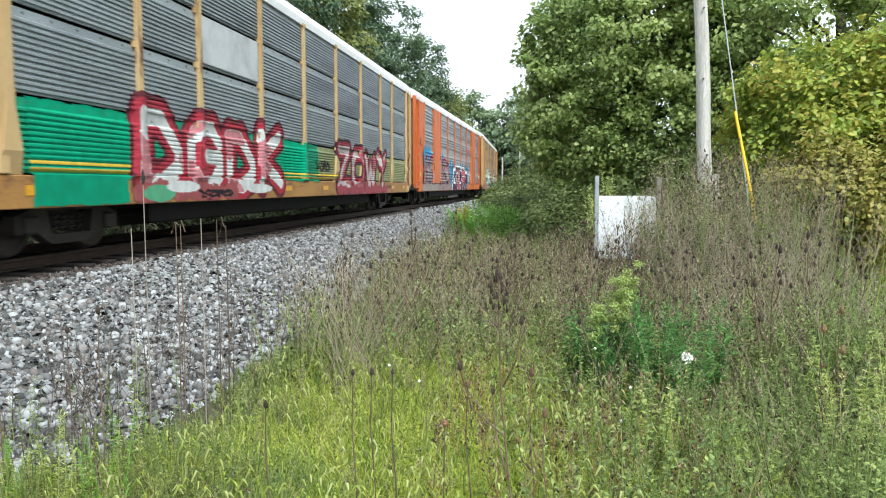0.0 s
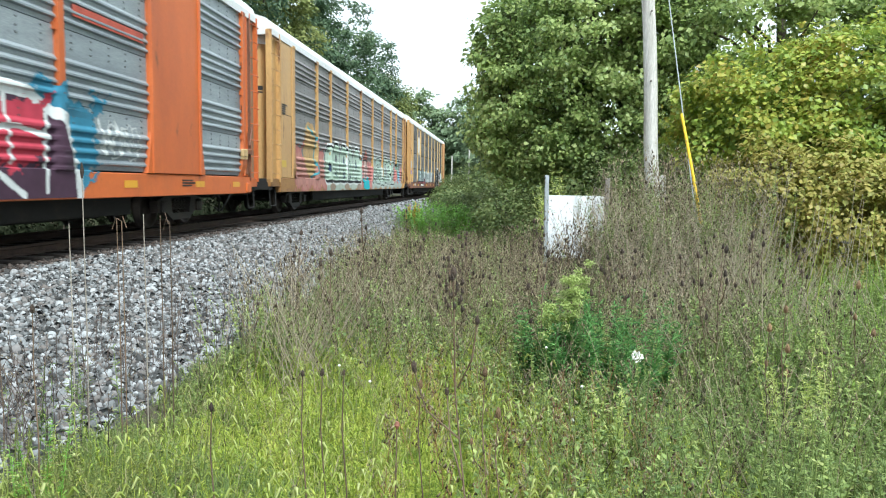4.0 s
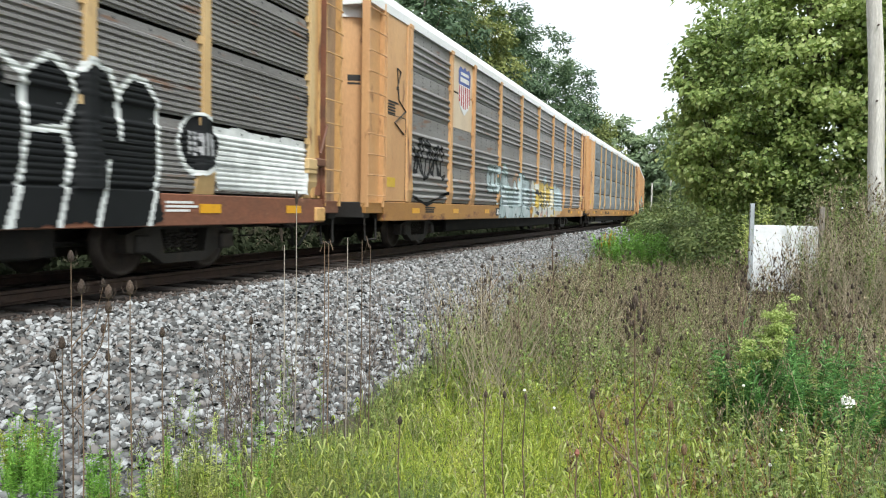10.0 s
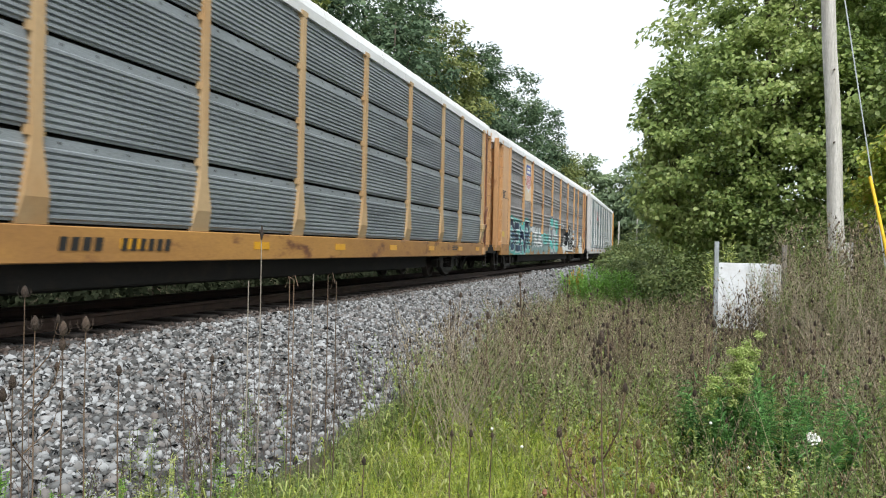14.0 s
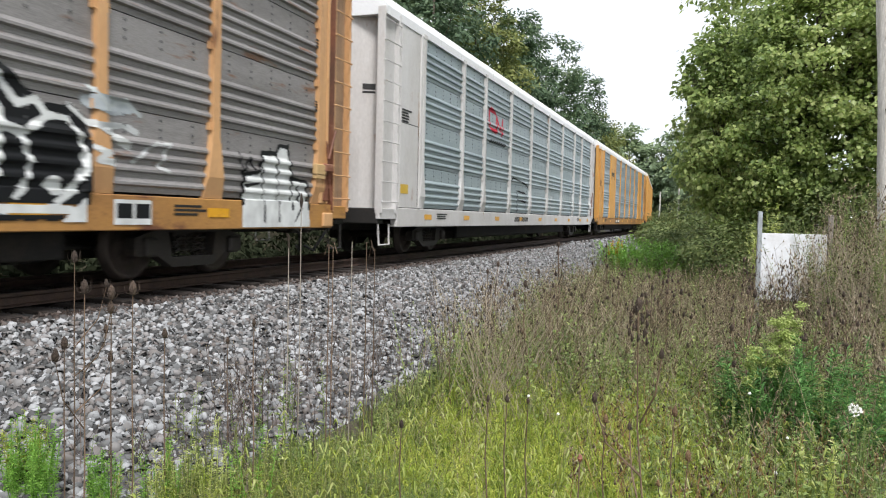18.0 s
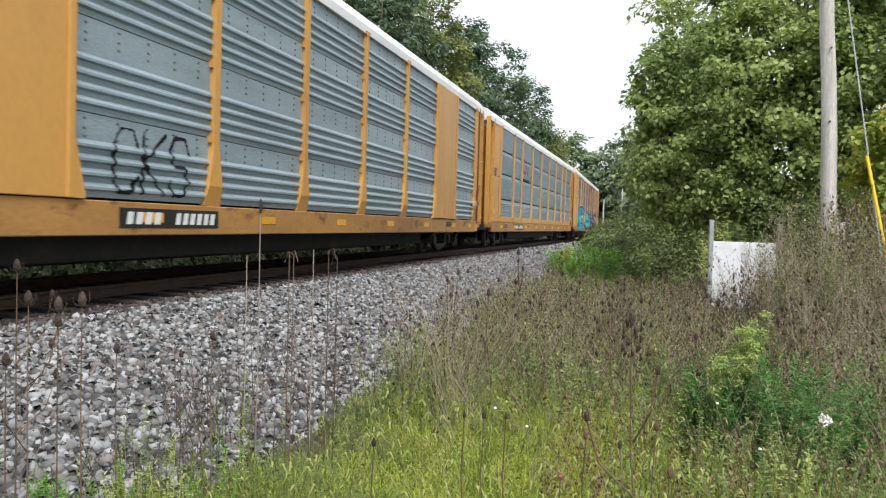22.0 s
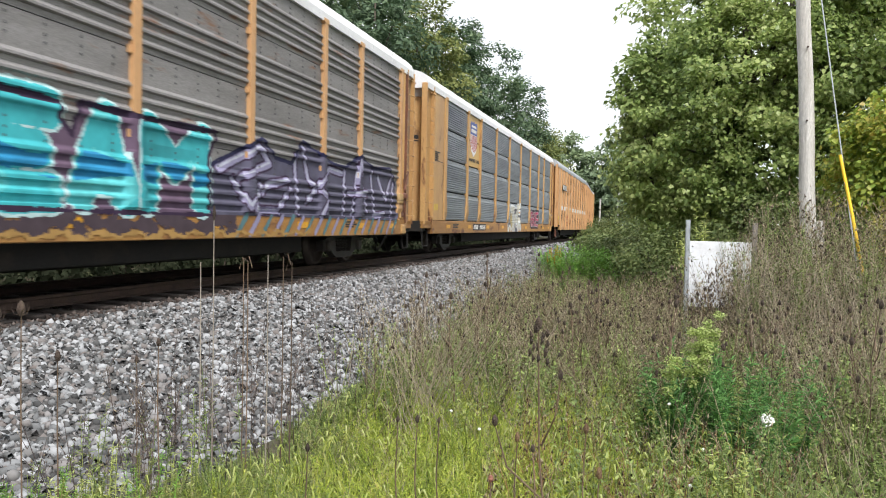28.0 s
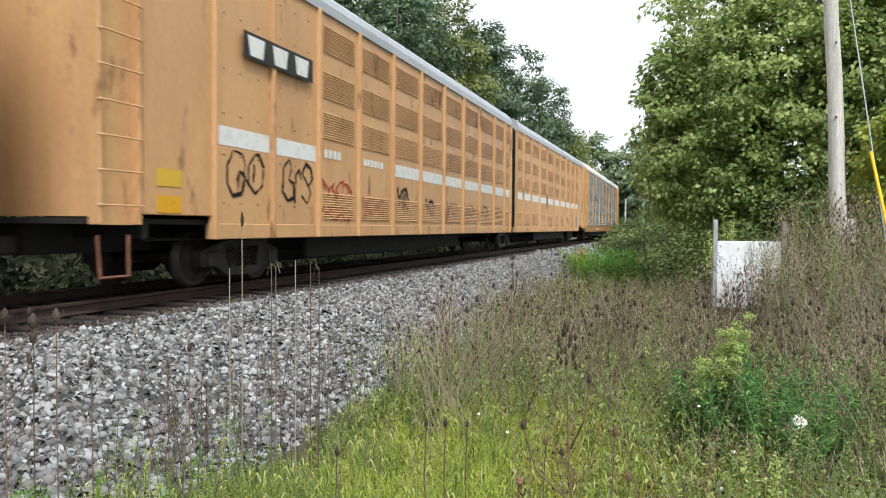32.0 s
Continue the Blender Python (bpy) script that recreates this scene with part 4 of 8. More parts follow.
    part("door_slot", Build().prism([(0.95, L0 + 0.252), (1.18, L0 + 0.373), (1.18, L0 + 0.42), (0.95, L0 + 0.30)], 2, 3.62, 3.74).prism([(0.95, L0 + 0.252), (1.18, L0 + 0.373), (1.18, L0 + 0.42), (0.95, L0 + 0.30)], 2, 3.55, 3.59), BLACK, car, "dark slot in the end door")
    part("end_door", door_build(L1 - 0.5, 0.42), door_mat, car, "bowed end door")
    if cap:
        part("door_cap", door_build(L0 + 0.47, -0.42, 4.86, 5.36), WHITE, car, "white painted top of the end door")
        part("door_cap", door_build(L1 - 0.47, 0.42, 4.86, 5.36), WHITE, car, "white painted top of the end door")
    for y, s in ((L0, -1), (L1, 1)):
        part("coupler", Build().box(-0.14, 0.14, min(y - s * 0.6, y + s * 0.36), max(y - s * 0.6, y + s * 0.36), 0.74, 0.98, 0.03).box(-0.22, 0.22, min(y + s * 0.34, y + s * 0.62), max(y + s * 0.34, y + s * 0.62), 0.7, 1.02, 0.05), CAST, car)
        part("end_sill", Build().box(-1.45, 1.45, min(y, y - s * 0.3), max(y, y - s * 0.3), 0.9, 1.22, 0.02), DARK, car)
        part("air_hose", Build().tube([(0.4, y - s * 0.1, 0.85), (0.42, y + s * 0.25, 0.7), (0.3, y + s * 0.5, 0.35), (0.15, y + s * 0.6, 0.45)], 0.03, 6), BLACK, car)


def rack_car(label, style, steel, frame_mat, sill_mat, solid=None, badge=None, roof=None, low_row=None, sprays=(), plate=None, cap=True, door=None, posts=None):
    """One enclosed car carrier; local y runs to its rear, its middle at the origin, z from the rail."""
    car = thing("car_carrier_wagon", label, "freight wagon", "wagons of the train")
    y = lambda u: u - MID
    roof = roof or WHITE
    posts_mat = posts or frame_mat
    part("roof", once(("roof", roof.name), lambda: roof_build(y(FRONT + 0.1), y(REAR - 0.1)).mesh("roof", roof)), None, car)
    part("underframe", once("underframe", lambda: underframe_build(y(FRONT) + 0.1, y(REAR) - 0.1).mesh("underframe", DARK)), None, car)
    if sill_mat in (YELLOW, GOLD):
        sill_mat = SILL_YELLOW
    for s in (1, -1):
        x0, x1 = sorted((s * 1.36, s * 1.52))
        part("side_sill", Build().box(x0, x1, y(0.5), y(26.45), SILL_LOW, SILL_TOP, 0.012).box(min(s * 1.40, s * 1.50), max(s * 1.40, s * 1.50), y(FRONT), y(0.5), 1.0, SILL_TOP - 0.02, 0.012).box(min(s * 1.40, s * 1.50), max(s * 1.40, s * 1.50), y(26.45), y(REAR), 1.0, SILL_TOP - 0.02, 0.012), sill_mat, car)
        part("eave_rail", once(("eave", s, frame_mat.name), lambda: Build().box(x0, x1 + 0.005 * s if s > 0 else x1, y(FRONT + 0.1), y(REAR - 0.1), 5.095, 5.135).mesh("eave_rail", GREYROOF)), None, car)
        # added black sheet, makes the slots look dark like a shaded interior
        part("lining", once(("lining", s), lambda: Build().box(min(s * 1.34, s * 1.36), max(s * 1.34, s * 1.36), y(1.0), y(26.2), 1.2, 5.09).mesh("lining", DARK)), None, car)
        for u in POSTS:
            if solid and u in (4.70, 6.70, 21.10, 23.10):
                continue
            p = part("post", once(("post", posts_mat.name), lambda: post_build().mesh("post", posts_mat)), None, car, at=(0, y(u), 0))
            if s < 0:
                p.rotation_euler = (0, 0, math.pi)
        for i in range(9):
            a, b = POSTS[i], POSTS[i + 1]
            w = round(b - a, 2)
            if solid and i in (1, 7):
                q = part("solid_panel", once(("solid", solid.name), lambda: Build().box(1.46, 1.545, -1.14, 1.14, 1.25, 5.09, 0.01).box(1.54, 1.575, -1.13, -1.02, 1.25, 5.08, 0.01).box(1.54, 1.575, 1.02, 1.13, 1.25, 5.08, 0.01).prism([(-1.32, 1.25), (-1.13, 1.25), (-1.13, 2.0)], 0, 1.45, 1.55).prism([(1.13, 1.25), (1.32, 1.25), (1.13, 2.0)], 0, 1.45, 1.55).mesh("solid_panel", solid)), None, car, at=(0, y((a + b) / 2), 0))
                if s < 0:
                    q.rotation_euler = (0, 0, math.pi)
                continue
            for r, (z0, z1) in enumerate(ROWS):
                m = steel
                if low_row and r == 0:
                    m = low_row[0] if a < low_row[2] else low_row[1]
                st = style
                if badge and i == 1 and r >= badge[0] and s > 0:
                    m, st = badge[1], "plain"
                if s < 0:
                    st = "plain"
                top = (ROWS[r + 1][0] - 0.012 if r < 3 else z1) if st == "band" else z1
                q = part("side_panel", once(("panel", st, m.name, w, r), lambda: panel_build(st, w - 0.06, z0, top).mesh("side_panel", m)), None, car, at=(0, y((a + b) / 2), 0))
                if st != "plain":
                    tagged(part("rivets", once(("rivets", st, w, r), lambda: rivet_build(st, w - 0.2, z0, top).mesh("rivets", RIVET)), None, q), kind="stuff")
                if s < 0:
                    q.rotation_euler = (0, 0, math.pi)
    add_ends(car, frame_mat, door or frame_mat, roof, y(FRONT), y(REAR), y(POSTS[0]), y(POSTS[-1]), cap)
    # reflectors along the sill and the number plate
    for u in (2.3, 5.2, 8.2, 11.2, 14.2, 17.2, 20.2, 23.2, 25.4):
        part("reflector", once("reflector", lambda: Build().box(1.522, 1.527, -0.23, 0.23, 1.0, 1.12).mesh("reflector", STRIPE)), None, car, at=(0, y(u), 0))
    if plate:
        u, dark = plate
        if dark:
            part("number_board", Build().box(1.521, 1.525, y(u), y(u + 2.1), 0.93, 1.17), BLACK, car, "black painted board behind the wagon number")
        p = y(u + 0.12)
        for w in (0.11, 0.11, 0.12, 0.12, -0.2, 0.1, 0.1, 0.1, 0.1, 0.1, 0.1):
            if w > 0:
                part("number_block", once(("block", w, dark), lambda: Build().prism([(0, 0.975), (w, 0.975), (w + 0.03, 1.125), (0.03, 1.125)], 0, 1.5255, 1.529).mesh("number_block", LETTER if dark else BLACK)), None, car, at=(0, p, 0))
            p += abs(w) + 0.06
    part("stencils", bars(3, y(2.9), 1.12, 0.8, 0.03, 1.522), BLACK if sill_mat is not BROWN else LETTER, car, "small stencilled lines on the sill")
    part("stencils", bars(3, y(22.3), 1.12, 0.7, 0.03, 1.522), BLACK if sill_mat is not BROWN else LETTER, car, "small stencilled lines on the sill")
    for sp in sprays:
        part("graffiti", sp.mesh(style), None, car, "spray-painted graffiti lettering")
    wheels = add_truck(car, y(3.55)) + add_truck(car, y(23.25))
    return car, wheels


def shield(car, u, zt, x, red=True):
    """The railway's shield badge on the cream panel, as plain shapes."""
    w, h = 0.52, 1.05
    top = [(-w, 0), (-w * 0.75, 0.12), (-w * 0.3, 0.06), (0, 0.14), (w * 0.3, 0.06), (w * 0.75, 0.12), (w, 0), (w * 0.96, -0.36), (-w * 0.96, -0.36)]
    low = [(-w * 0.96, -0.36), (w * 0.96, -0.36), (w * 0.98, -0.7), (w * 0.7, -0.95), (0, -h - 0.1), (-w * 0.7, -0.95), (-w * 0.98, -0.7)]
    base = part("badge", Build().prism([(u + a, zt + b) for a, b in low], 0, x, x + 0.004), WHITE, car, "shield badge of plain shapes, blue over red and white stripes")
    part("badge_top", Build().prism([(u + a, zt + b) for a, b in top], 0, x + 0.001, x + 0.006), mat("badge_blue", (0.03, 0.07, 0.3), 0.5), base)
    part("badge_bars", Build().box(x + 0.006, x + 0.009, u - 0.34, u + 0.34, zt - 0.1, zt - 0.02).box(x + 0.006, x + 0.009, u - 0.38, u + 0.38, zt - 0.28, zt - 0.16), LETTER, base)
    if red:
        b = Build()
        for k in range(6):
            c = u - w * 0.82 + k * w * 0.328
            drop = 0.98 - 0.9 * abs(c - u) ** 2
            b.box(x + 0.004, x + 0.008, c - 0.042, c + 0.042, zt - drop, zt - 0.38)
        part("badge_stripes", b, mat("badge_red", (0.4, 0.03, 0.03), 0.5), base)


def lined_logo(car, u, z, color_mat, style):
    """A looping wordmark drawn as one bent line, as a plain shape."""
    sp = Spray(u - 1.2, u + 1.2, z - 0.7, z + 0.7, 0.02, 0.012)
    c = color_mat
    for pts in ([(-0.3, 0.33), (-0.9, 0.4), (-0.97, 0.34), (-0.97, -0.08), (-0.9, -0.15), (-0.2, -0.2), (-0.2, 0.26), (0.42, -0.26), (0.5, 0.22)],):
        sp.line([(u + a, z + b) for a, b in pts], 0.11, c)
    for k in range(8):
        sp.area(u - 0.9 + k * 0.22, u - 0.76 + k * 0.22, z - 0.58, z - 0.46, BK, 0)
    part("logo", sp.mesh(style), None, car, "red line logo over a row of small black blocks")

# ---- the wagons one after another ----
WAGONS = []


def couple(made, s0, length=27.1, bogies=(3.55, 23.25), mid=MID):
    WAGONS.append((made[0], made[1], s0, bogies, mid))
    return made[0]


# green and grey wagon
a = Spray(2.0, 25.0, z1=2.6)
a.area(2.2, 13.6, 1.24, 2.18, (0.005, 0.30, 0.16), 0.3).area(2.2, 4.3, 0.86, 1.24, (0.005, 0.26, 0.14), 0.3)
a.area(2.2, 20, 1.38, 1.42, (0.6, 0.42, 0.05), 0).area(2.2, 15, 1.28, 1.34, (0.5, 0.33, 0.05), 0)
a.word("DGDK", 4.75, 1.15, 1.42, 0.98, WH, RD, 0.28, 0.13, (0.12, 0.02, 0.03), (0.5, 0.2, 0.22), jump=0.05)
a.area(4.4, 8.2, 0.86, 1.16, (0.3, 0.08, 0.08), 1).blob(5.2, 1.0, 0.5, 0.14, (0.1, 0.35, 0.2)).blob(9.4, 1.06, 0.7, 0.1, WH).blob(6.0, 1.1, 0.6, 0.1, WH)
a.scrawl(6.6, 0.9, 1.4, 0.16, BK, 14, 0.04)
a.word("ZOWY", 15.5, 1.1, 1.55, 1.02, (0.56, 0.5, 0.5), RD, 0.25, 0.11, (0.06, 0.02, 0.03), (0.4, 0.1, 0.12), jump=0.05)
a.area(15.3, 22.2, 0.86, 1.1, (0.33, 0.06, 0.08), 1).scrawl(13.4, 1.5, 1.3, 0.3, BK, 3)
c = rack_car("grey corrugated car carrier, green lower band, red and white graffiti", "slot", STEEL, TAN, YELLOW, low_row=(GREEN, OLIVE, 12.0), sprays=[a])
car0 = couple(c, 0)
part("faded_panel", Build().box(1.506, 1.510, 6.8 - MID, 9.45 - MID, 3.3, 4.12), mat("chalky_white_overpaint", (0.5, 0.52, 0.54), 0.7, 0, (0.36, 0.37, 0.38), 0.6, 2, 30, 0.1, 0), car0, "chalky white painted-over patch")

# orange wagon
a = Spray(1.0, 25.0, z1=3.5)
SKY, MAUVE, PINK, INK = (0.02, 0.25, 0.44), (0.27, 0.195, 0.19), (0.52, 0.06, 0.13), (0.06, 0.03, 0.05)
top = [(1.5, 1.3), (1.8, 2.4), (2.9, 2.62), (3.2, 2.15), (3.8, 2.6), (5.4, 2.62), (5.95, 1.85), (6.15, 2.6), (6.7, 2.66), (6.9, 2.4), (7.55, 2.6), (7.72, 2.1), (7.95, 2.5), (8.4, 2.68), (9.0, 2.56), (9.5, 2.4), (9.55, 1.8), (10.45, 1.86), (10.5, 1.5), (10.8, 1.46), (10.85, 0.9)]
a.area(1.6, 6.2, 1.6, 2.9, SKY, 3).blob(2.4, 2.6, 1.0, 0.5, SKY).blob(5.9, 2.5, 0.6, 0.6, SKY).blob(7.75, 2.55, 0.35, 0.4, SKY).area(9.0, 12.4, 1.0, 1.9, SKY, 3).blob(9.9, 2.1, 0.4, 0.35, SKY).blob(10.75, 2.2, 0.2, 0.32, SKY).area(11.0, 19.2, 1.2, 2.35, (0.05, 0.2, 0.3), 4)
a.under(top, 0.86, MAUVE).area(1.4, 5.9, 0.86, 1.2, (0.30, 0.25, 0.22), 1)
a.line(top, 0.13, PINK).line([(u, z - 0.06) for u, z in top], 0.09, INK)
for q in ([(6.72, 2.6), (6.82, 2.1), (6.7, 1.92)], [(6.95, 2.4), (7.25, 1.95), (7.6, 1.8), (7.35, 1.7)], [(7.78, 2.4), (7.75, 2.05), (7.95, 1.75), (7.8, 1.45), (7.8, 0.88)], [(7.95, 1.68), (8.4, 1.76), (9.2, 1.62), (9.35, 1.3), (9.6, 1.52)], [(8.6, 1.5), (9.0, 1.66), (9.3, 1.2)],
          [(2.0, 2.3), (2.3, 1.5), (2.9, 1.4), (2.7, 2.2)], [(3.6, 2.3), (3.5, 1.3), (4.4, 1.2), (4.5, 1.9), (3.9, 1.9)], [(4.9, 2.4), (5.0, 1.2)], [(5.6, 2.2), (5.3, 1.5), (5.9, 1.2)], [(6.5, 1.35), (6.85, 1.22), (6.55, 1.15)]):
    a.line(q, 0.08, INK)
a.blob(8.45, 1.96, 0.23, 0.2, INK).blob(8.47, 1.93, 0.13, 0.1, (0.10, 0.36, 0.42)).blob(2.5, 1.9, 0.16, 0.2, INK).blob(4.2, 1.6, 0.16, 0.15, SKY)
a.line([(1.5, 1.24), (9.8, 1.24)], 0.035, INK)
CROWN = [(11.5, 1.15), (12.24, 2.1), (13.35, 2.4), (14.0, 2.32), (14.85, 2.4), (15.6, 2.2), (16.5, 2.32), (17.5, 2.24), (18.3, 1.97), (18.6, 1.2), (18.62, 0.87)]
a.area(11.3, 13.1, 0.86, 1.3, WH, 3).under(CROWN, 0.86, INK).line(CROWN, 0.16, WH)
a.area(14.0, 15.0, 0.9, 2.15, (0.44, 0.08, 0.14), 2).area(16.3, 17.9, 1.35, 2.15, (0.46, 0.05, 0.08), 2).area(13.6, 14.2, 0.86, 1.3, (0.40, 0.06, 0.12), 2)
for q in ([(13.35, 2.39), (13.42, 1.2)], [(12.3, 2.05), (12.2, 1.3), (12.75, 1.25)], [(12.7, 1.3), (12.9, 1.85), (13.3, 2.05)], [(13.45, 1.3), (13.6, 1.85), (14.2, 2.0), (14.5, 1.6), (14.0, 1.3)], [(14.9, 2.3), (15.0, 1.3)], [(15.1, 1.3), (15.6, 1.75), (16.2, 1.45)], [(15.2, 2.1), (15.7, 1.9)],
          [(16.25, 2.3), (16.3, 1.3)], [(16.3, 1.7), (17.2, 1.8), (17.9, 1.7)], [(17.0, 2.2), (17.1, 1.35)], [(17.9, 2.05), (17.8, 0.95)], [(14.9, 1.1), (15.3, 0.9)], [(16.6, 1.3), (17.3, 0.9)], [(13.2, 1.15), (13.9, 0.9)], [(12.4, 1.7), (13.1, 1.55)], [(15.9, 1.2), (16.1, 0.9)]):
    a.line(q, 0.085, WH)
a.area(13.1, 13.5, 0.86, 1.12, INK, 1).area(15.3, 15.8, 0.88, 1.1, INK, 1).blob(12.75, 1.95, 0.16, 0.12, (0.05, 0.07, 0.06)).blob(10.75, 2.35, 0.28, 0.26, SKY).line([(9.7, 1.9), (9.85, 2.4), (10.05, 2.0)], 0.16, SKY)
a.scrawl(19.3, 1.4, 1.3, 0.7, WH, 5)
c = rack_car("orange and grey car carrier covered with mauve and blue graffiti", "band", STEEL, ORANGE, ORANGE, solid=ORANGE, sprays=[a], plate=(11.0, False), door=SILVER)
car1 = couple(c, PITCH)
part("sign_band", Build().box(1.50, 1.506, 18.6 - MID, 20.8 - MID, 3.45, 3.62), mat("faded_red_band", (0.45, 0.08, 0.05), 0.6), car1, "faded red stripe")

# brown-grey wagon with mint letters
a = Spray(1.9, 26.0, z1=3.2)
a.area(1.9, 6.4, 0.86, 2.2, PK, 4).area(2.0, 6, 1.0, 1.9, (0.5, 0.24, 0.2), 3).blob(3.9, 2.2, 0.8, 0.9, (0.5, 0.33, 0.15))
a.line([(3.6, 2.9), (4.6, 2.6), (4.3, 1.9), (4.9, 1.5), (4.0, 1.3)], 0.1, (0.1, 0.32, 0.38))
a.area(6.1, 12.5, 0.86, 1.6, (0.36, 0.42, 0.36), 2)
DK = (0.05, 0.07, 0.13)
a.dome(6.5, 1.18, 1.2, 1.25, MT, BK, WH, ((0.0, 0.5, 0.16, 0.2, DK),))
a.dome(7.7, 1.18, 1.35, 1.38, MT, BK, WH, ((-0.05, 0.3, 0.2, 0.16, DK), (0.0, 0.85, 0.17, 0.18, GY)))
a.dome(11.6, 1.18, 1.66, 1.36, MT, BK, WH, ((-0.15, 0.7, 0.24, 0.26, DK), (-0.15, 0.1, 0.22, 0.1, (0.2, 0.28, 0.3))))
a.dome(9.0, 1.18, 1.4, 1.38, MT, BK, WH, ((0.05, 0.8, 0.18, 0.2, DK), (0.05, 0.25, 0.17, 0.24, DK)))
a.dome(10.2, 1.18, 1.3, 1.34, MT, BK, WH, ((0.0, 0.72, 0.15, 0.2, (0.22, 0.3, 0.3)), (-0.05, 0.2, 0.18, 0.16, DK)))
a.line([(6.0, 1.2), (12.3, 1.2)], 0.05, BK)
for k in range(5):
    a.blob(7.0 + 1.25 * k, 0.98, 0.45, 0.13, ((0.3, 0.22, 0.16), (0.38, 0.42, 0.36))[k % 2])
a.area(12.55, 15.4, 0.88, 2.05, PK, 3).under([(13.05, 2.15), (13.4, 2.4), (13.7, 2.66), (14.0, 2.4), (14.2, 2.1)], 1.9, (0.36, 0.13, 0.10))
a.blob(13.65, 1.72, 0.5, 0.46, BK).blob(13.65, 1.72, 0.45, 0.41, (0.5, 0.36, 0.32)).area(13.0, 14.5, 0.86, 1.4, (0.03, 0.40, 0.46), 1).blob(13.65, 1.42, 0.3, 0.2, (0.5, 0.36, 0.32)).blob(13.65, 1.48, 0.09, 0.14, BK)
a.line([(13.05, 2.1), (13.4, 2.42), (13.7, 2.68), (14.0, 2.4), (14.2, 2.1), (13.7, 2.2), (13.05, 2.1)], 0.055, BK).line([(13.4, 1.85), (13.6, 1.88)], 0.05, BK).line([(13.75, 1.88), (13.95, 1.85)], 0.05, BK)
a.line([(12.75, 2.1), (12.85, 1.6), (12.7, 1.3)], 0.05, BK).line([(14.5, 2.1), (14.45, 1.6), (14.7, 1.3)], 0.05, BK).line([(12.7, 1.2), (13.2, 1.15), (13.1, 0.9)], 0.05, BK)
a.area(15.3, 25.4, 0.88, 1.3, (0.34, 0.38, 0.34), 2)
a.word("ABLORZ", 15.5, 1.25, 1.04, 0.95, MT, BK, 0.25, 0.06, (0.45, 0.5, 0.45), (0.4, 0.48, 0.44), None, 0.06)
a.area(22.4, 25.4, 1.2, 2.0, PK, 3).blob(23.7, 2.0, 0.7, 0.5, (0.24, 0.34, 0.28)).line([(23.0, 2.2), (23.5, 2.6), (24.4, 2.4), (24.3, 1.7), (23.2, 1.8), (23.0, 2.2)], 0.07, BK).blob(24.3, 1.5, 0.4, 0.4, (0.2, 0.38, 0.48))
c = rack_car("weathered brown-grey car carrier with large mint bubble graffiti", "band", STEEL_BROWN, YELLOW, YELLOW, sprays=[a], plate=(6.6, True))
couple(c, 2 * PITCH)

# wagon with a rusty sill
a = Spray(4.4, 26.0, z1=2.9)
a.area(8.1, 15.3, 1.3, 2.16, (0.40, 0.43, 0.42), 2.5)
FACE, ROSE = (0.27, 0.33, 0.32), (0.33, 0.07, 0.12)
a.area(4.75, 9.6, 1.26, 1.5, ROSE, 2)
for u, w, h in ((5.25, 1.0, 0.98), (6.35, 0.75, 0.82), (7.2, 0.8, 0.86), (8.1, 0.8, 0.78), (8.95, 0.8, 0.86)):
    a.dome(u, 1.33, w, h, FACE, (0.03, 0.03, 0.035), None, ((0.0, h * 0.55, 0.16, 0.14, (0.36, 0.42, 0.41)),))
    a.line([(u - w * 0.3, 1.5), (u + w * 0.1, 1.62), (u + w * 0.35, 1.45)], 0.05, (0.03, 0.03, 0.035)).line([(u - w * 0.25, 1.85), (u + w * 0.3, 1.8)], 0.04, (0.05, 0.05, 0.06))
a.scrawl(8.4, 1.5, 5.4, 0.5, (0.28, 0.32, 0.31), 17, 0.07, 12).scrawl(8.2, 1.4, 4.6, 0.6, (0.22, 0.25, 0.24), 12, 0.05, 9)
a.scrawl(13.2, 1.6, 2.0, 0.6, (0.3, 0.3, 0.3), 9).scrawl(15.8, 2.0, 1.6, 0.3, WH, 2, 0.03)
a.area(18.6, 22.2, 0.86, 2.2, BK, 0.6)
for u, w in ((18.97, 0.36), (19.7, 0.36), (20.6, 0.32), (21.2, 0.33), (21.88, 0.33)):
    a.blob(u, 2.22, w, 0.34, BK)
for q in ([(18.62, 1.5), (18.68, 2.3), (18.95, 2.55), (19.25, 2.5), (19.38, 2.3), (19.65, 2.55), (20.0, 2.5), (20.28, 2.33), (20.3, 1.8), (20.25, 1.4), (20.08, 0.87)], [(19.38, 2.3), (19.36, 1.6), (19.2, 0.87)], [(18.9, 1.6), (19.15, 1.65)],
          [(20.28, 2.35), (20.6, 2.58), (20.85, 2.42), (20.95, 2.2), (20.76, 1.86), (20.86, 1.6), (20.82, 1.4), (20.68, 0.87)], [(20.3, 1.81), (20.6, 1.84), (20.76, 1.84)], [(20.88, 2.4), (21.1, 2.6), (21.4, 2.55), (21.53, 2.33), (21.58, 1.84)],
          [(21.4, 1.56), (21.33, 1.3), (21.2, 0.87)], [(21.53, 2.33), (21.75, 2.54), (21.98, 2.52), (22.2, 2.31), (22.2, 1.49), (22.02, 0.87)]):
    a.line(q, 0.075, WH)
a.area(23.3, 25.8, 1.3, 2.16, WH, 0.3).blob(22.98, 1.87, 0.45, 0.41, WH).blob(23.0, 1.88, 0.39, 0.35, BK)
for k in range(5):
    a.area(22.76 + 0.1 * k, 22.82 + 0.1 * k, 1.74, 2.04, (0.36, 0.36, 0.37), 0.2)
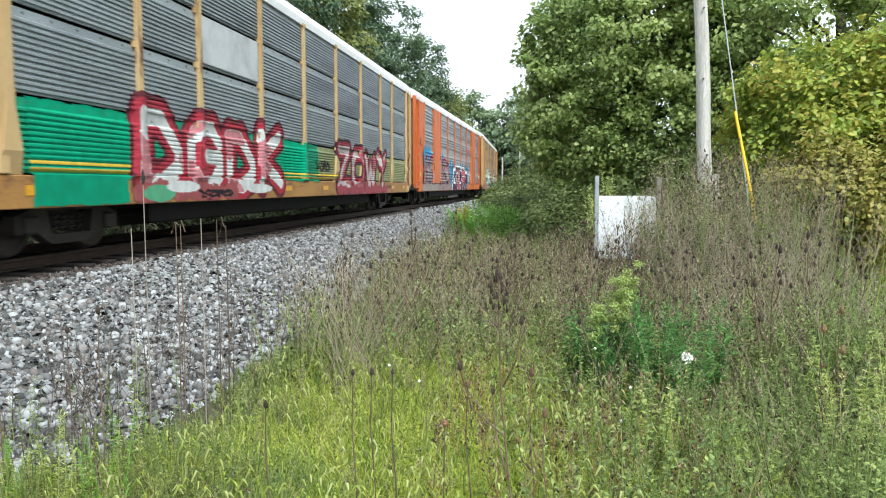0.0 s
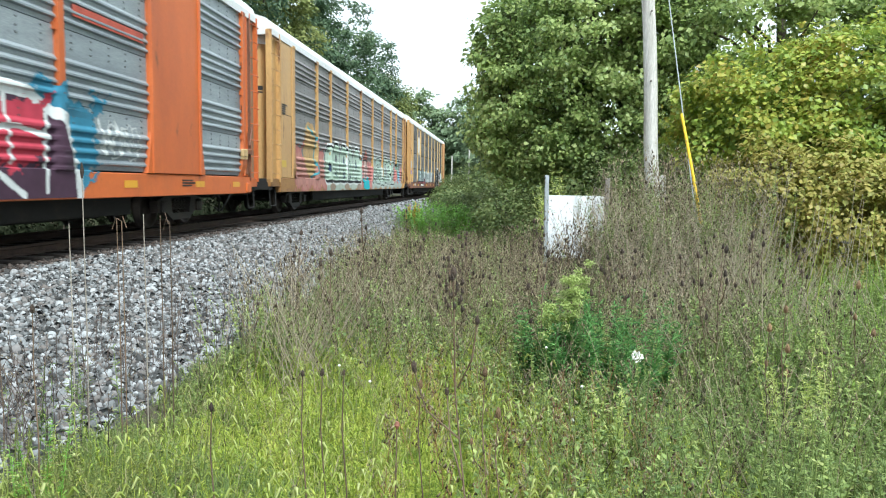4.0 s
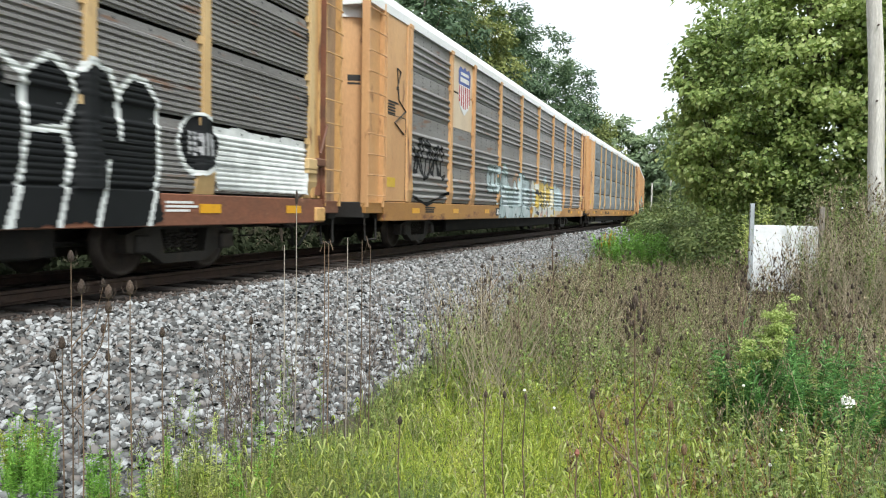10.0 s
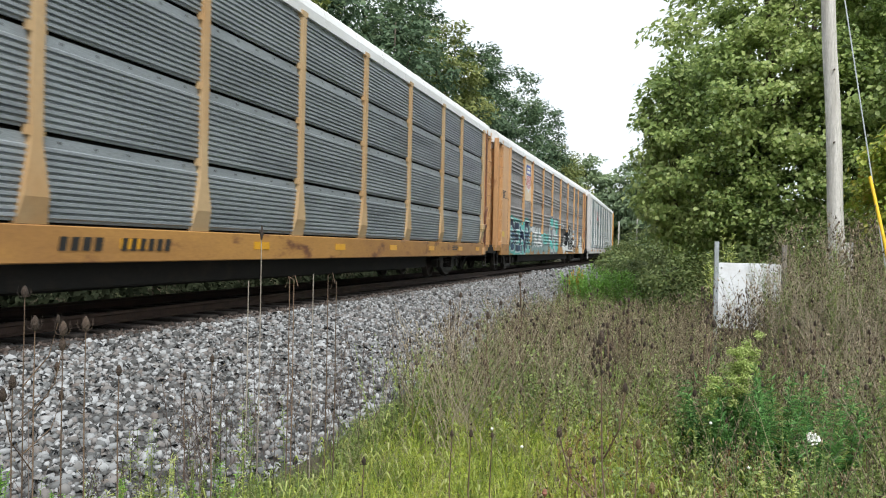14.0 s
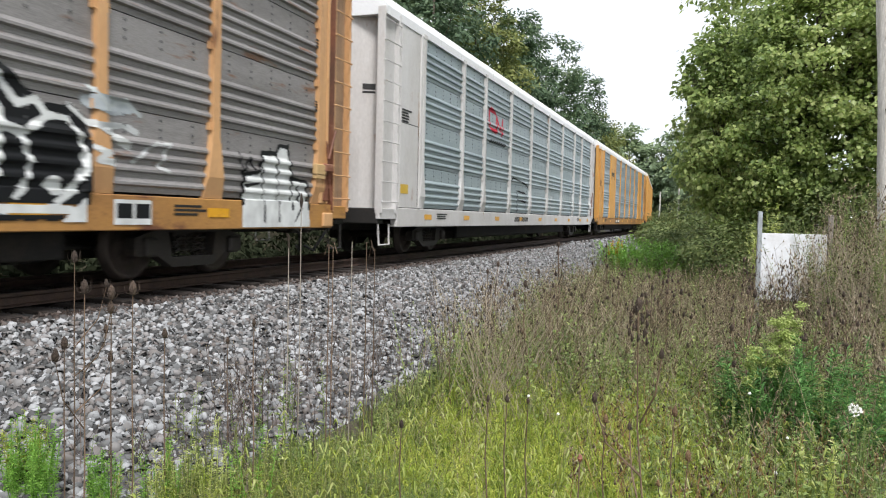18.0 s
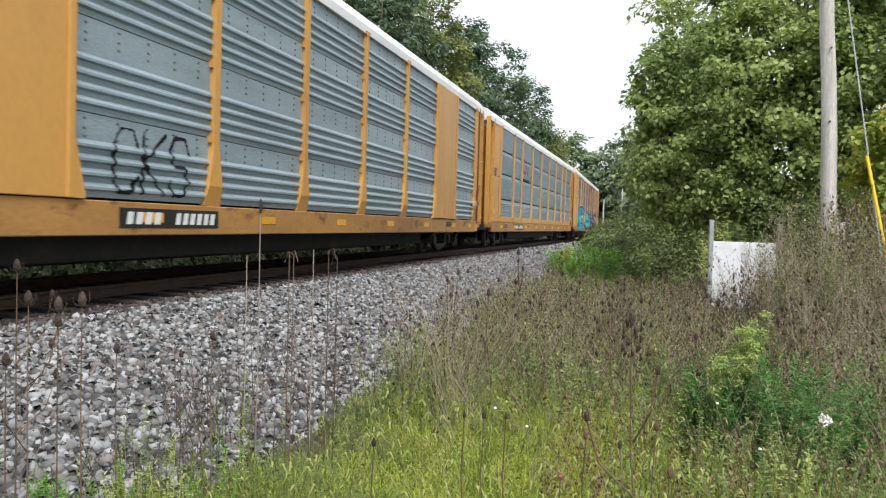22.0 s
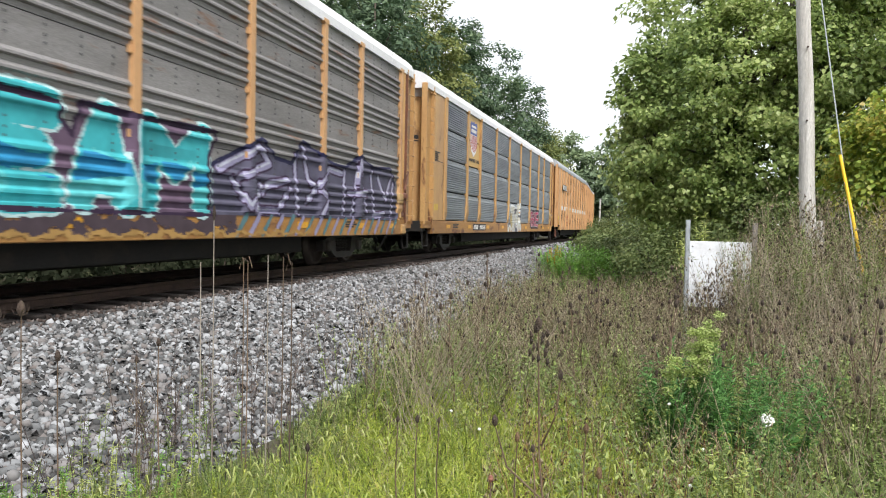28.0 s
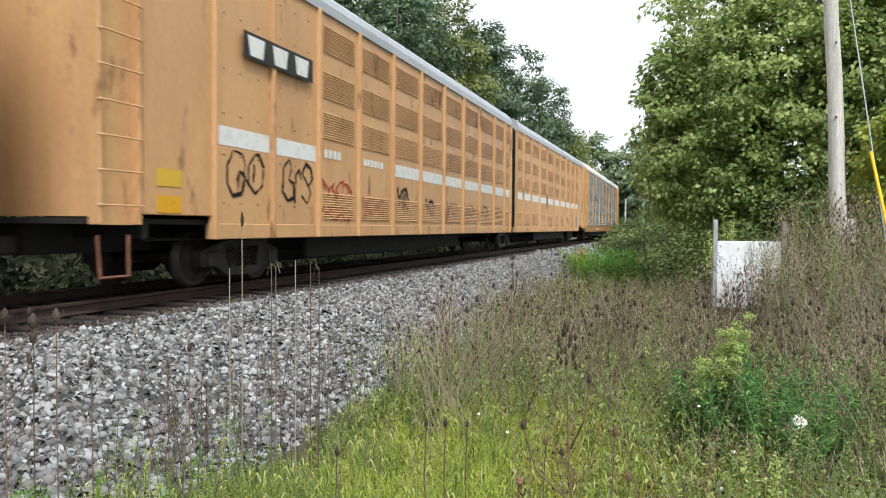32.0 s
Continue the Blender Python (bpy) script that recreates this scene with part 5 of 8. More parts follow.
c = rack_car("grey-brown car carrier with a rusty sill and faded badge panel", "slot", STEEL_BROWN, YELLOW, BROWN, badge=(2, CREAM), sprays=[a], plate=(6.9, True), posts=TAN)
car3 = couple(c, 3 * PITCH)
part("faded_panel", Build().prism([(5.72 - MID + 0.55 * math.cos(t * math.pi / 7), 3.95 + 0.62 * math.sin(t * math.pi / 7)) for t in range(14)], 0, 1.475, 1.479), LETTER, car3, "white painted-over badge")
part("badge_remnant", Build().prism([(5.25 - MID, 4.45), (6.2 - MID, 4.45), (6.25 - MID, 4.9), (5.75 - MID, 4.98), (5.2 - MID, 4.9)], 0, 1.481, 1.484), mat("faded_dark_blue", (0.05, 0.06, 0.11), 0.6), car3, "faded dark top of the old badge")
door3 = part("patch", Build().box(1.512, 1.516, FRONT + 0.95 - MID, FRONT + 1.75 - MID, 2.2, 2.65), mat("peeling_white_patch", (0.5, 0.47, 0.42), 0.7), car3, "peeling white patch")

tag = Spray(0.62, 1.7, 1.62, 2.3)
tag.area(0.72, 1.55, 1.74, 2.0, (0.5, 0.42, 0.34), 1).scrawl(0.74, 1.78, 0.7, 0.26, (0.22, 0.13, 0.36), 33, 0.05, 5).line([(0.72, 1.7), (1.5, 1.72)], 0.02, BK)
part("graffiti", tag.mesh("slot", -0.044), None, car3, "small purple tag on the end panel")

# brown-grey wagon with a shield badge, pale blue and yellow letters
a = Spray(1.95, 24.6, z1=3.2)
a.scrawl(2.1, 1.7, 2.2, 1.1, BK, 4, 0.09, 6).line([(2.1, 1.4), (3.0, 1.2), (4.5, 1.5)], 0.07, BK)
a.area(9.0, 10.0, 1.7, 2.4, (0.34, 0.22, 0.17), 2)
a.word("EAT", 8.4, 1.75, 0.36, 0.6, LB, (0.1, 0.13, 0.12), 0.2, 0.05)
a.area(9.6, 14.0, 0.86, 2.0, (0.36, 0.43, 0.44), 4).blob(10.3, 2.3, 0.4, 0.3, LB).blob(12, 2.1, 0.5, 0.3, (0.36, 0.24, 0.17))
a.word("SLAKE", 9.75, 1.0, 0.78, 1.05, LB, (0.1, 0.15, 0.15), 0.36, 0.05, None, (0.5, 0.56, 0.58), None, 0.1)
a.area(14.8, 20.2, 0.86, 1.7, (0.5, 0.42, 0.3), 3)
PEARL, SLATE = (0.56, 0.56, 0.52), (0.055, 0.055, 0.06)
a.under([(14.42, 1.1), (14.5, 2.2), (14.73, 2.24), (15.17, 2.13), (15.82, 2.08), (15.95, 2.28), (16.17, 2.19), (16.49, 2.22), (16.7, 2.1), (17.2, 2.2), (17.4, 2.26), (17.66, 2.14), (18.71, 2.1), (18.87, 1.1)], 0.88, YE)
a.blob(14.62, 2.0, 0.24, 0.26, PEARL).blob(14.75, 1.6, 0.3, 0.36, LB).area(14.5, 15.2, 0.9, 1.35, PEARL, 2).blob(16.85, 2.36, 0.27, 0.15, LB).blob(16.0, 2.22, 0.2, 0.1, (0.52, 0.36, 0.14)).blob(15.2, 2.02, 0.3, 0.12, PEARL)
a.area(15.3, 18.75, 0.88, 1.22, PEARL, 2).area(16.75, 17.05, 1.1, 2.08, PEARL, 1).area(17.9, 18.1, 1.2, 2.0, PEARL, 1).blob(18.3, 1.55, 0.35, 0.3, (0.6, 0.55, 0.42)).blob(15.75, 1.35, 0.22, 0.2, PEARL).blob(17.45, 1.35, 0.22, 0.2, PEARL)
for q, w in (([(15.15, 1.85), (15.5, 1.72)], 0.2), ([(15.95, 1.8), (16.15, 1.72)], 0.2), ([(16.18, 1.35), (16.22, 0.9)], 0.2), ([(16.62, 1.95), (16.66, 1.2)], 0.12), ([(17.2, 1.35), (17.3, 0.92)], 0.16), ([(17.15, 2.05), (17.5, 2.02)], 0.05), ([(17.75, 1.7), (18.0, 1.6)], 0.06), ([(18.45, 1.4), (18.6, 1.0)], 0.14), ([(15.2, 1.05), (15.6, 0.98)], 0.14), ([(14.9, 1.32), (15.05, 1.05)], 0.07), ([(17.62, 2.1), (18.1, 2.02), (18.5, 1.98)], 0.06), ([(18.7, 1.95), (18.85, 1.2)], 0.07)):
    a.line(q, w, SLATE)
a.area(15.9, 16.3, 0.9, 1.06, (0.55, 0.33, 0.26), 2).area(16.9, 17.2, 0.92, 1.04, (0.52, 0.3, 0.26), 2).blob(16.4, 1.6, 0.14, 0.2, (0.62, 0.5, 0.2))
a.under([(18.81, 1.1), (18.82, 2.0), (19.0, 2.28), (19.16, 2.28), (19.35, 2.02), (19.6, 2.12), (20.33, 2.06), (20.6, 1.72), (20.62, 1.1)], 1.12, LB)
for k in range(7):
    a.line([(19.35 + 0.19 * k, 1.2), (19.38 + 0.19 * k, 1.95 - 0.06 * (k % 3))], 0.035, (0.2, 0.21, 0.22))
c = rack_car("brown-grey car carrier with a shield badge and pale graffiti", "band", STEEL_BROWN, PEACH, YELLOW, badge=(2, CREAM), sprays=[a], plate=(9.2, True))
car4 = couple(c, 4 * PITCH)
shield(car4, 5.9 - MID, 4.78, 1.476)
part("scribble", Build().tube([(1.52, 1.1 - MID, 3.6), (1.52, 1.3 - MID, 4.0), (1.52, 1.1 - MID, 4.05), (1.52, 1.2 - MID, 3.4), (1.52, 1.6 - MID, 3.2), (1.52, 1.0 - MID, 2.9), (1.52, 1.5 - MID, 2.7)], 0.02, 5), BLACK, car4, "black marker scribble")

# clean wagon with dark slots
c = rack_car("clean grey car carrier with dark slots and yellow sill", "slot", STEEL_DIM, PEACH, YELLOW, plate=(6.9, False), posts=mat("chalky_buff_post_paint", (0.47, 0.33, 0.18), 0.6, 0, (0.42, 0.25, 0.11), 0.5, 0.9, 30, 0.08, 0.05, (1, 1, 0.5)))
couple(c, 5 * PITCH - 0.3)

# wagon with teal, black and white letters
a = Spray(1.9, 26.8, z1=3.0)
a.area(1.6, 6.2, 0.86, 1.3, TQ, 5).blob(3.0, 1.9, 1.2, 0.5, TQ).blob(5.0, 1.9, 1.0, 0.4, TQ).word("GENR", 2.1, 1.1, 0.98, 0.95, (0.02, 0.03, 0.06), (0.40, 0.50, 0.50), 0.26, 0.06, (0.10, 0.32, 0.30), (0.03, 0.07, 0.12), jump=0.1)
a.area(6.6, 11.4, 0.9, 1.9, (0.2, 0.28, 0.27), 4).word("TKA", 6.7, 1.3, 0.85, 0.7, (0.5, 0.52, 0.52), GY, 0.26, 0.05).scrawl(9.5, 1.3, 2.6, 0.6, TQ, 18, 0.1, 6)
a.blob(13.0, 1.7, 1.3, 1.0, (0.34, 0.36, 0.36)).area(11.8, 14.4, 0.86, 1.4, (0.2, 0.36, 0.34), 2).word("CB", 12.0, 1.2, 1.3, 1.3, (0.36, 0.42, 0.42), (0.14, 0.15, 0.16), 0.5, 0.1, None, TQ)
a.area(15.7, 17.8, 1.35, 2.3, (0.06, 0.055, 0.05), 2).line([(15.2, 2.5), (16.2, 2.6), (17, 2.4)], 0.06, WH).scrawl(15.8, 1.7, 1.8, 0.4, (0.13, 0.12, 0.11), 19, 0.06, 5)
a.under([(16.6, 1.2), (17.2, 1.95), (17.9, 2.2), (18.3, 2.15), (18.8, 2.5), (19.4, 2.58), (19.9, 2.4), (20.4, 2.1), (20.75, 2.12), (21.05, 1.95), (21.5, 1.86), (21.5, 1.7), (21.2, 1.4), (20.95, 1.15)], 1.12, BK)
a.area(16.4, 18.6, 0.95, 1.4, WH, 3).blob(17.3, 1.75, 0.55, 0.3, BK).tags("SO", 16.9, 1.62, 0.4, 0.26, WH, 0.05)
for q in ([(18.15, 2.35), (18.45, 1.9), (18.7, 1.45), (18.62, 1.15)], [(18.72, 1.2), (18.78, 1.6), (19.05, 1.92), (19.35, 1.88), (19.52, 1.5), (19.42, 1.25), (19.1, 1.14)], [(18.85, 2.0), (19.15, 2.42), (19.6, 2.42), (19.9, 1.95), (19.88, 1.4), (19.72, 1.18)], [(19.45, 1.95), (19.47, 1.6)],
          [(19.9, 1.84), (20.13, 1.78), (20.24, 1.51), (20.17, 1.29), (20.04, 1.17)], [(20.2, 1.82), (20.45, 1.98), (20.68, 1.99), (20.88, 1.8), (20.9, 1.5), (20.76, 1.28), (20.53, 1.14)], [(19.75, 2.4), (20.1, 2.05), (20.3, 2.12), (20.45, 1.98)], [(20.72, 2.12), (20.95, 1.98), (21.3, 1.88), (21.55, 1.78)], [(21.0, 1.72), (21.2, 1.68), (21.05, 1.6), (21.25, 1.58)]):
    a.line(q, 0.075, WH)
a.under([(20.6, 0.95), (20.9, 1.2), (21.25, 1.45), (21.45, 1.75), (21.62, 1.7), (21.5, 1.4), (21.2, 1.2), (20.9, 0.95)], 0.94, WH).line([(17.6, 1.1), (19.0, 1.06), (20.7, 1.06)], 0.09, WH).line([(17.6, 1.02), (19.0, 0.98), (20.6, 0.98)], 0.05, BK).blob(20.5, 1.3, 0.11, 0.1, WH)
a.blob(21.25, 2.2, 0.4, 0.1, (0.4, 0.44, 0.46)).line([(20.95, 2.35), (21.2, 2.15), (21.5, 2.28), (21.75, 2.15)], 0.05, (0.46, 0.5, 0.5)).line([(21.05, 1.96), (21.5, 2.0), (21.7, 1.95)], 0.06, (0.5, 0.52, 0.52)).line([(21.63, 1.62), (21.98, 1.85), (22.25, 1.87), (22.04, 1.58), (22.2, 1.55)], 0.05, (0.5, 0.51, 0.51))
a.area(21.3, 21.9, 0.9, 1.18, WH, 0).area(21.34, 21.58, 0.97, 1.14, BK, 0).area(21.62, 21.86, 0.97, 1.14, BK, 0)
FINGERS = [(23.75, 1.2), (23.82, 1.6), (24.2, 1.66), (24.3, 1.94), (24.68, 1.97), (24.78, 2.09), (25.03, 2.1), (25.12, 1.62), (25.6, 1.58), (25.63, 1.16), (25.66, 0.9)]
a.under(FINGERS, 0.87, WH).line(FINGERS[:-1], 0.06, BK)
for q in ([(24.28, 1.9), (24.32, 0.95)], [(24.7, 1.95), (24.72, 0.95)], [(25.1, 1.6), (25.12, 1.15)], [(25.3, 1.5), (25.38, 1.15), (25.2, 0.95)], [(23.9, 1.45), (24.2, 1.5)], [(23.7, 1.9), (23.8, 1.62), (23.95, 1.85), (24.1, 1.65)]):
    a.line(q, 0.045, BK)
c = rack_car("brown-grey car carrier with a shield badge and black and white graffiti", "band", STEEL_BROWN, PEACH, YELLOW, badge=(2, CREAM), sprays=[a], plate=(9.5, False))
car6 = couple(c, 6 * PITCH - 0.3)
shield(car6, 5.9 - MID, 4.75, 1.476)

# pale grey wagon
a = Spray(9.5, 25.9, z1=3.0)
for u, n in ((15.6, "MB"), (18.2, "MO"), (20.4, "MB"), (22.4, "IA")):
    a.tags(n, u, 1.5, 0.62, 0.9, (0.55, 0.58, 0.58), 0.035).scrawl(u, 1.4, 1.5, 0.7, (0.5, 0.53, 0.53), int(u), 0.03, 4)
a.line([(9.8, 2.3), (10.2, 2.4), (12.0, 2.25), (12.3, 2.15)], 0.05, BK).line([(10.7, 1.3), (10.7, 2.0), (11.9, 1.95), (11.9, 1.4)], 0.05, BK).line([(10.7, 1.7), (11.9, 1.65)], 0.04, BK)
c = rack_car("pale grey car carrier with a red line logo", "band", STEEL_PALE, SILVER, SILVER, sprays=[a], plate=(10.2, False), cap=False)
car7 = couple(c, 7 * PITCH)
lined_logo(car7, 8.2, 3.85, (0.62, 0.03, 0.06), "band")

# yellow wagon with solid panels
a = Spray(7.0, 9.4, z1=2.4)
a.tags("CKS", 7.5, 1.35, 0.5, 0.75, BK, 0.04)
c = rack_car("bright yellow and blue-grey car carrier with wide solid panels", "band", STEEL_BLUE, GOLD, GOLD, solid=GOLD, sprays=[a], plate=(7.6, True), cap=False, door=SILVER)
car8 = couple(c, 8 * PITCH)
logo = part("wordmark", Build().box(1.548, 1.552, 5.15 - MID, 5.45 - MID, 3.82, 4.07).box(1.548, 1.552, 5.53 - MID, 5.8 - MID, 3.82, 4.07).box(1.548, 1.552, 5.88 - MID, 6.15 - MID, 3.82, 4.07), BLACK, car8, "black wordmark as plain blocks between brackets")
for sgn in (-1, 1):
    yb = 5.65 - MID + sgn * 0.66
    part("bracket", Build().box(1.548, 1.552, yb - 0.025, yb + 0.025, 3.67, 4.22).box(1.548, 1.552, min(yb, yb - sgn * 0.15), max(yb, yb - sgn * 0.15), 4.19, 4.24).box(1.548, 1.552, min(yb, yb - sgn * 0.15), max(yb, yb - sgn * 0.15), 3.65, 3.7), BLACK, car8)

# blue-grey wagon with slots and a red logo
c = rack_car("blue-grey slotted car carrier in bright yellow with a red logo", "slot", STEEL_BLUE, GOLD, GOLD, plate=(5.3, True))
car9 = couple(c, 9 * PITCH)
lined_logo(car9, 7.9, 3.8, (0.42, 0.06, 0.10), "slot")
for i in range(9):
    w = POSTS[i + 1] - POSTS[i] - 0.36
    part("kick_plate", Build().box(1.49, 1.53, (POSTS[i] + POSTS[i + 1] - w) / 2 - MID, (POSTS[i] + POSTS[i + 1] + w) / 2 - MID, 1.25, 1.46, 0.006), GOLD, car9)

# wagon with long turquoise letters
a = Spray(2.0, 26.0, z1=3.2)
a.area(2.0, 9.4, 0.86, 1.4, (0.06, 0.06, 0.07), 2).word("AER", 2.4, 1.15, 2.1, 1.35, CY, PU, 0.56, 0.13, (0.4, 0.5, 0.5), (0.05, 0.25, 0.4), None, 0.1)
a.blob(9.5, 2.0, 0.9, 0.5, (0.35, 0.33, 0.2)).blob(9.1, 1.9, 0.4, 0.35, (0.4, 0.42, 0.16)).blob(10.0, 1.75, 0.4, 0.3, YE).tags("DSE", 9.2, 1.6, 0.5, 0.35, (0.25, 0.2, 0.08), 0.08)
a.blob(11.5, 2.35, 2.0, 0.35, (0.27, 0.24, 0.18)).area(10.3, 17.8, 0.94, 1.2, (0.07, 0.05, 0.06), 2)
RIDGE = [(10.5, 1.25), (10.52, 1.9), (10.8, 2.38), (11.2, 2.52), (11.65, 2.36), (11.72, 2.46), (12.7, 2.42), (14.1, 2.38), (14.12, 2.2), (14.3, 2.05), (14.4, 2.43), (15.3, 2.4), (17.26, 2.43), (17.06, 2.05), (17.06, 1.2)]
DUSK, FOAM = (0.13, 0.085, 0.13), (0.45, 0.62, 0.62)
a.under(RIDGE, 1.2, DUSK)
for ch, u, w in (("S", 10.78, 0.9), ("K", 11.98, 0.95), ("E", 13.25, 0.85), ("A", 14.42, 0.95), ("M", 15.62, 1.55)):
    a.word(ch, u, 1.38, w, 0.9, CY, FOAM, 0.44, 0.04, None, (0.10, 0.50, 0.52))
    for q in a.strokes(ch, u, 1.38, w * 0.8, 0.9):
        a.lay((a.far(q) < 0.19) & (a.Z > 1.58 + 0.05 * np.sin(a.U * 3)) & (a.Z < 1.84 + 0.05 * np.sin(a.U * 4)), BL)
a.line(RIDGE, 0.07, PU).line([(10.5, 1.2), (17.2, 1.19)], 0.05, PU)
PEAKS = [(17.1, 1.2), (17.15, 1.95), (18.65, 2.5), (19.16, 2.22), (19.8, 2.17), (20.16, 2.62), (21.64, 2.32), (22.3, 2.3), (23.2, 2.64), (24.0, 2.4), (25.2, 2.5), (25.7, 2.1), (25.75, 1.2)]
a.under(PEAKS, 1.2, (0.10, 0.095, 0.14))
for q in ([(17.3, 1.9), (18.6, 2.35), (18.95, 2.1), (17.9, 1.8)], [(17.7, 1.75), (18.2, 1.35), (18.9, 1.75), (19.6, 1.85)], [(18.6, 1.7), (18.4, 1.3), (19.2, 1.3), (19.7, 1.7)], [(19.9, 2.3), (20.0, 1.3)], [(20.2, 2.5), (20.5, 1.9), (21.4, 1.6), (21.0, 1.25)], [(20.4, 1.5), (21.5, 2.2), (22.2, 2.15)], [(22.3, 2.2), (22.2, 1.3)], [(22.7, 1.3), (23.1, 2.5), (23.6, 1.4)],
          [(23.9, 2.3), (24.1, 1.3), (24.8, 1.35)], [(24.4, 2.2), (24.9, 1.7), (25.4, 2.3)], [(25.3, 1.3), (25.5, 2.1)], [(22.5, 1.75), (23.6, 1.8)]):
    a.line(q, 0.2, PU).line(q, 0.13, LV).line([(u, z + 0.02) for u, z in q], 0.035, (0.5, 0.52, 0.6))
a.line(PEAKS[1:-1], 0.07, NV)
for k in range(19):
    a.line([(17.8 + k * 0.42, 0.9), (18.1 + k * 0.42, 1.2)], 0.1, LV if k % 2 else (0.1, 0.2, 0.22))
a.area(2.2, 20.5, 0.88, 0.95, (0.4, 0.24, 0.08), 1)
c = rack_car("brown-grey car carrier with a long turquoise and lavender graffiti", "band", STEEL_BROWN, YELLOW, YELLOW, sprays=[a], plate=(7.3, True), posts=PEACH)
couple(c, 10 * PITCH)

# slotted wagon with the shield on its cream panel
a = Spray(12.0, 22.0, z1=2.3)
a.word("ATER", 12.5, 1.0, 0.72, 0.9, (0.52, 0.5, 0.42), WH, 0.26, 0.08, None, (0.12, 0.12, 0.14), None, 0.08)
a.blob(13.2, 1.4, 0.25, 0.35, (0.42, 0.33, 0.15))
a.area(18.5, 21.1, 1.1, 1.95, (0.12, 0.07, 0.08), 2).word("SHUE", 18.72, 1.18, 0.54, 0.66, (0.42, 0.06, 0.12), (0.45, 0.42, 0.42), 0.12, 0.035, (0.05, 0.04, 0.045), (0.5, 0.12, 0.16))
c = rack_car("grey slotted car carrier with a shield badge and yellow sill", "slot", STEEL_DIM, YELLOW, YELLOW, badge=(2, mat("golden_panel_paint", (0.58, 0.37, 0.12), 0.55, 0, (0.5, 0.3, 0.1), 0.4, 1, 30, 0.06, 0.04)), sprays=[a], plate=(5.7, True))
car11 = couple(c, 11 * PITCH)
shield(car11, 5.7 - MID, 4.75, 1.476)
part("motto", marks([0.1] * 8 + [-0.1] + [0.1] * 7, 4.85 - MID, 3.42, 0.11, 1.478), BLACK, car11, "black motto as plain blocks")


# articulated wagon of two units
UNIT, UMID = 22.8, 11.2


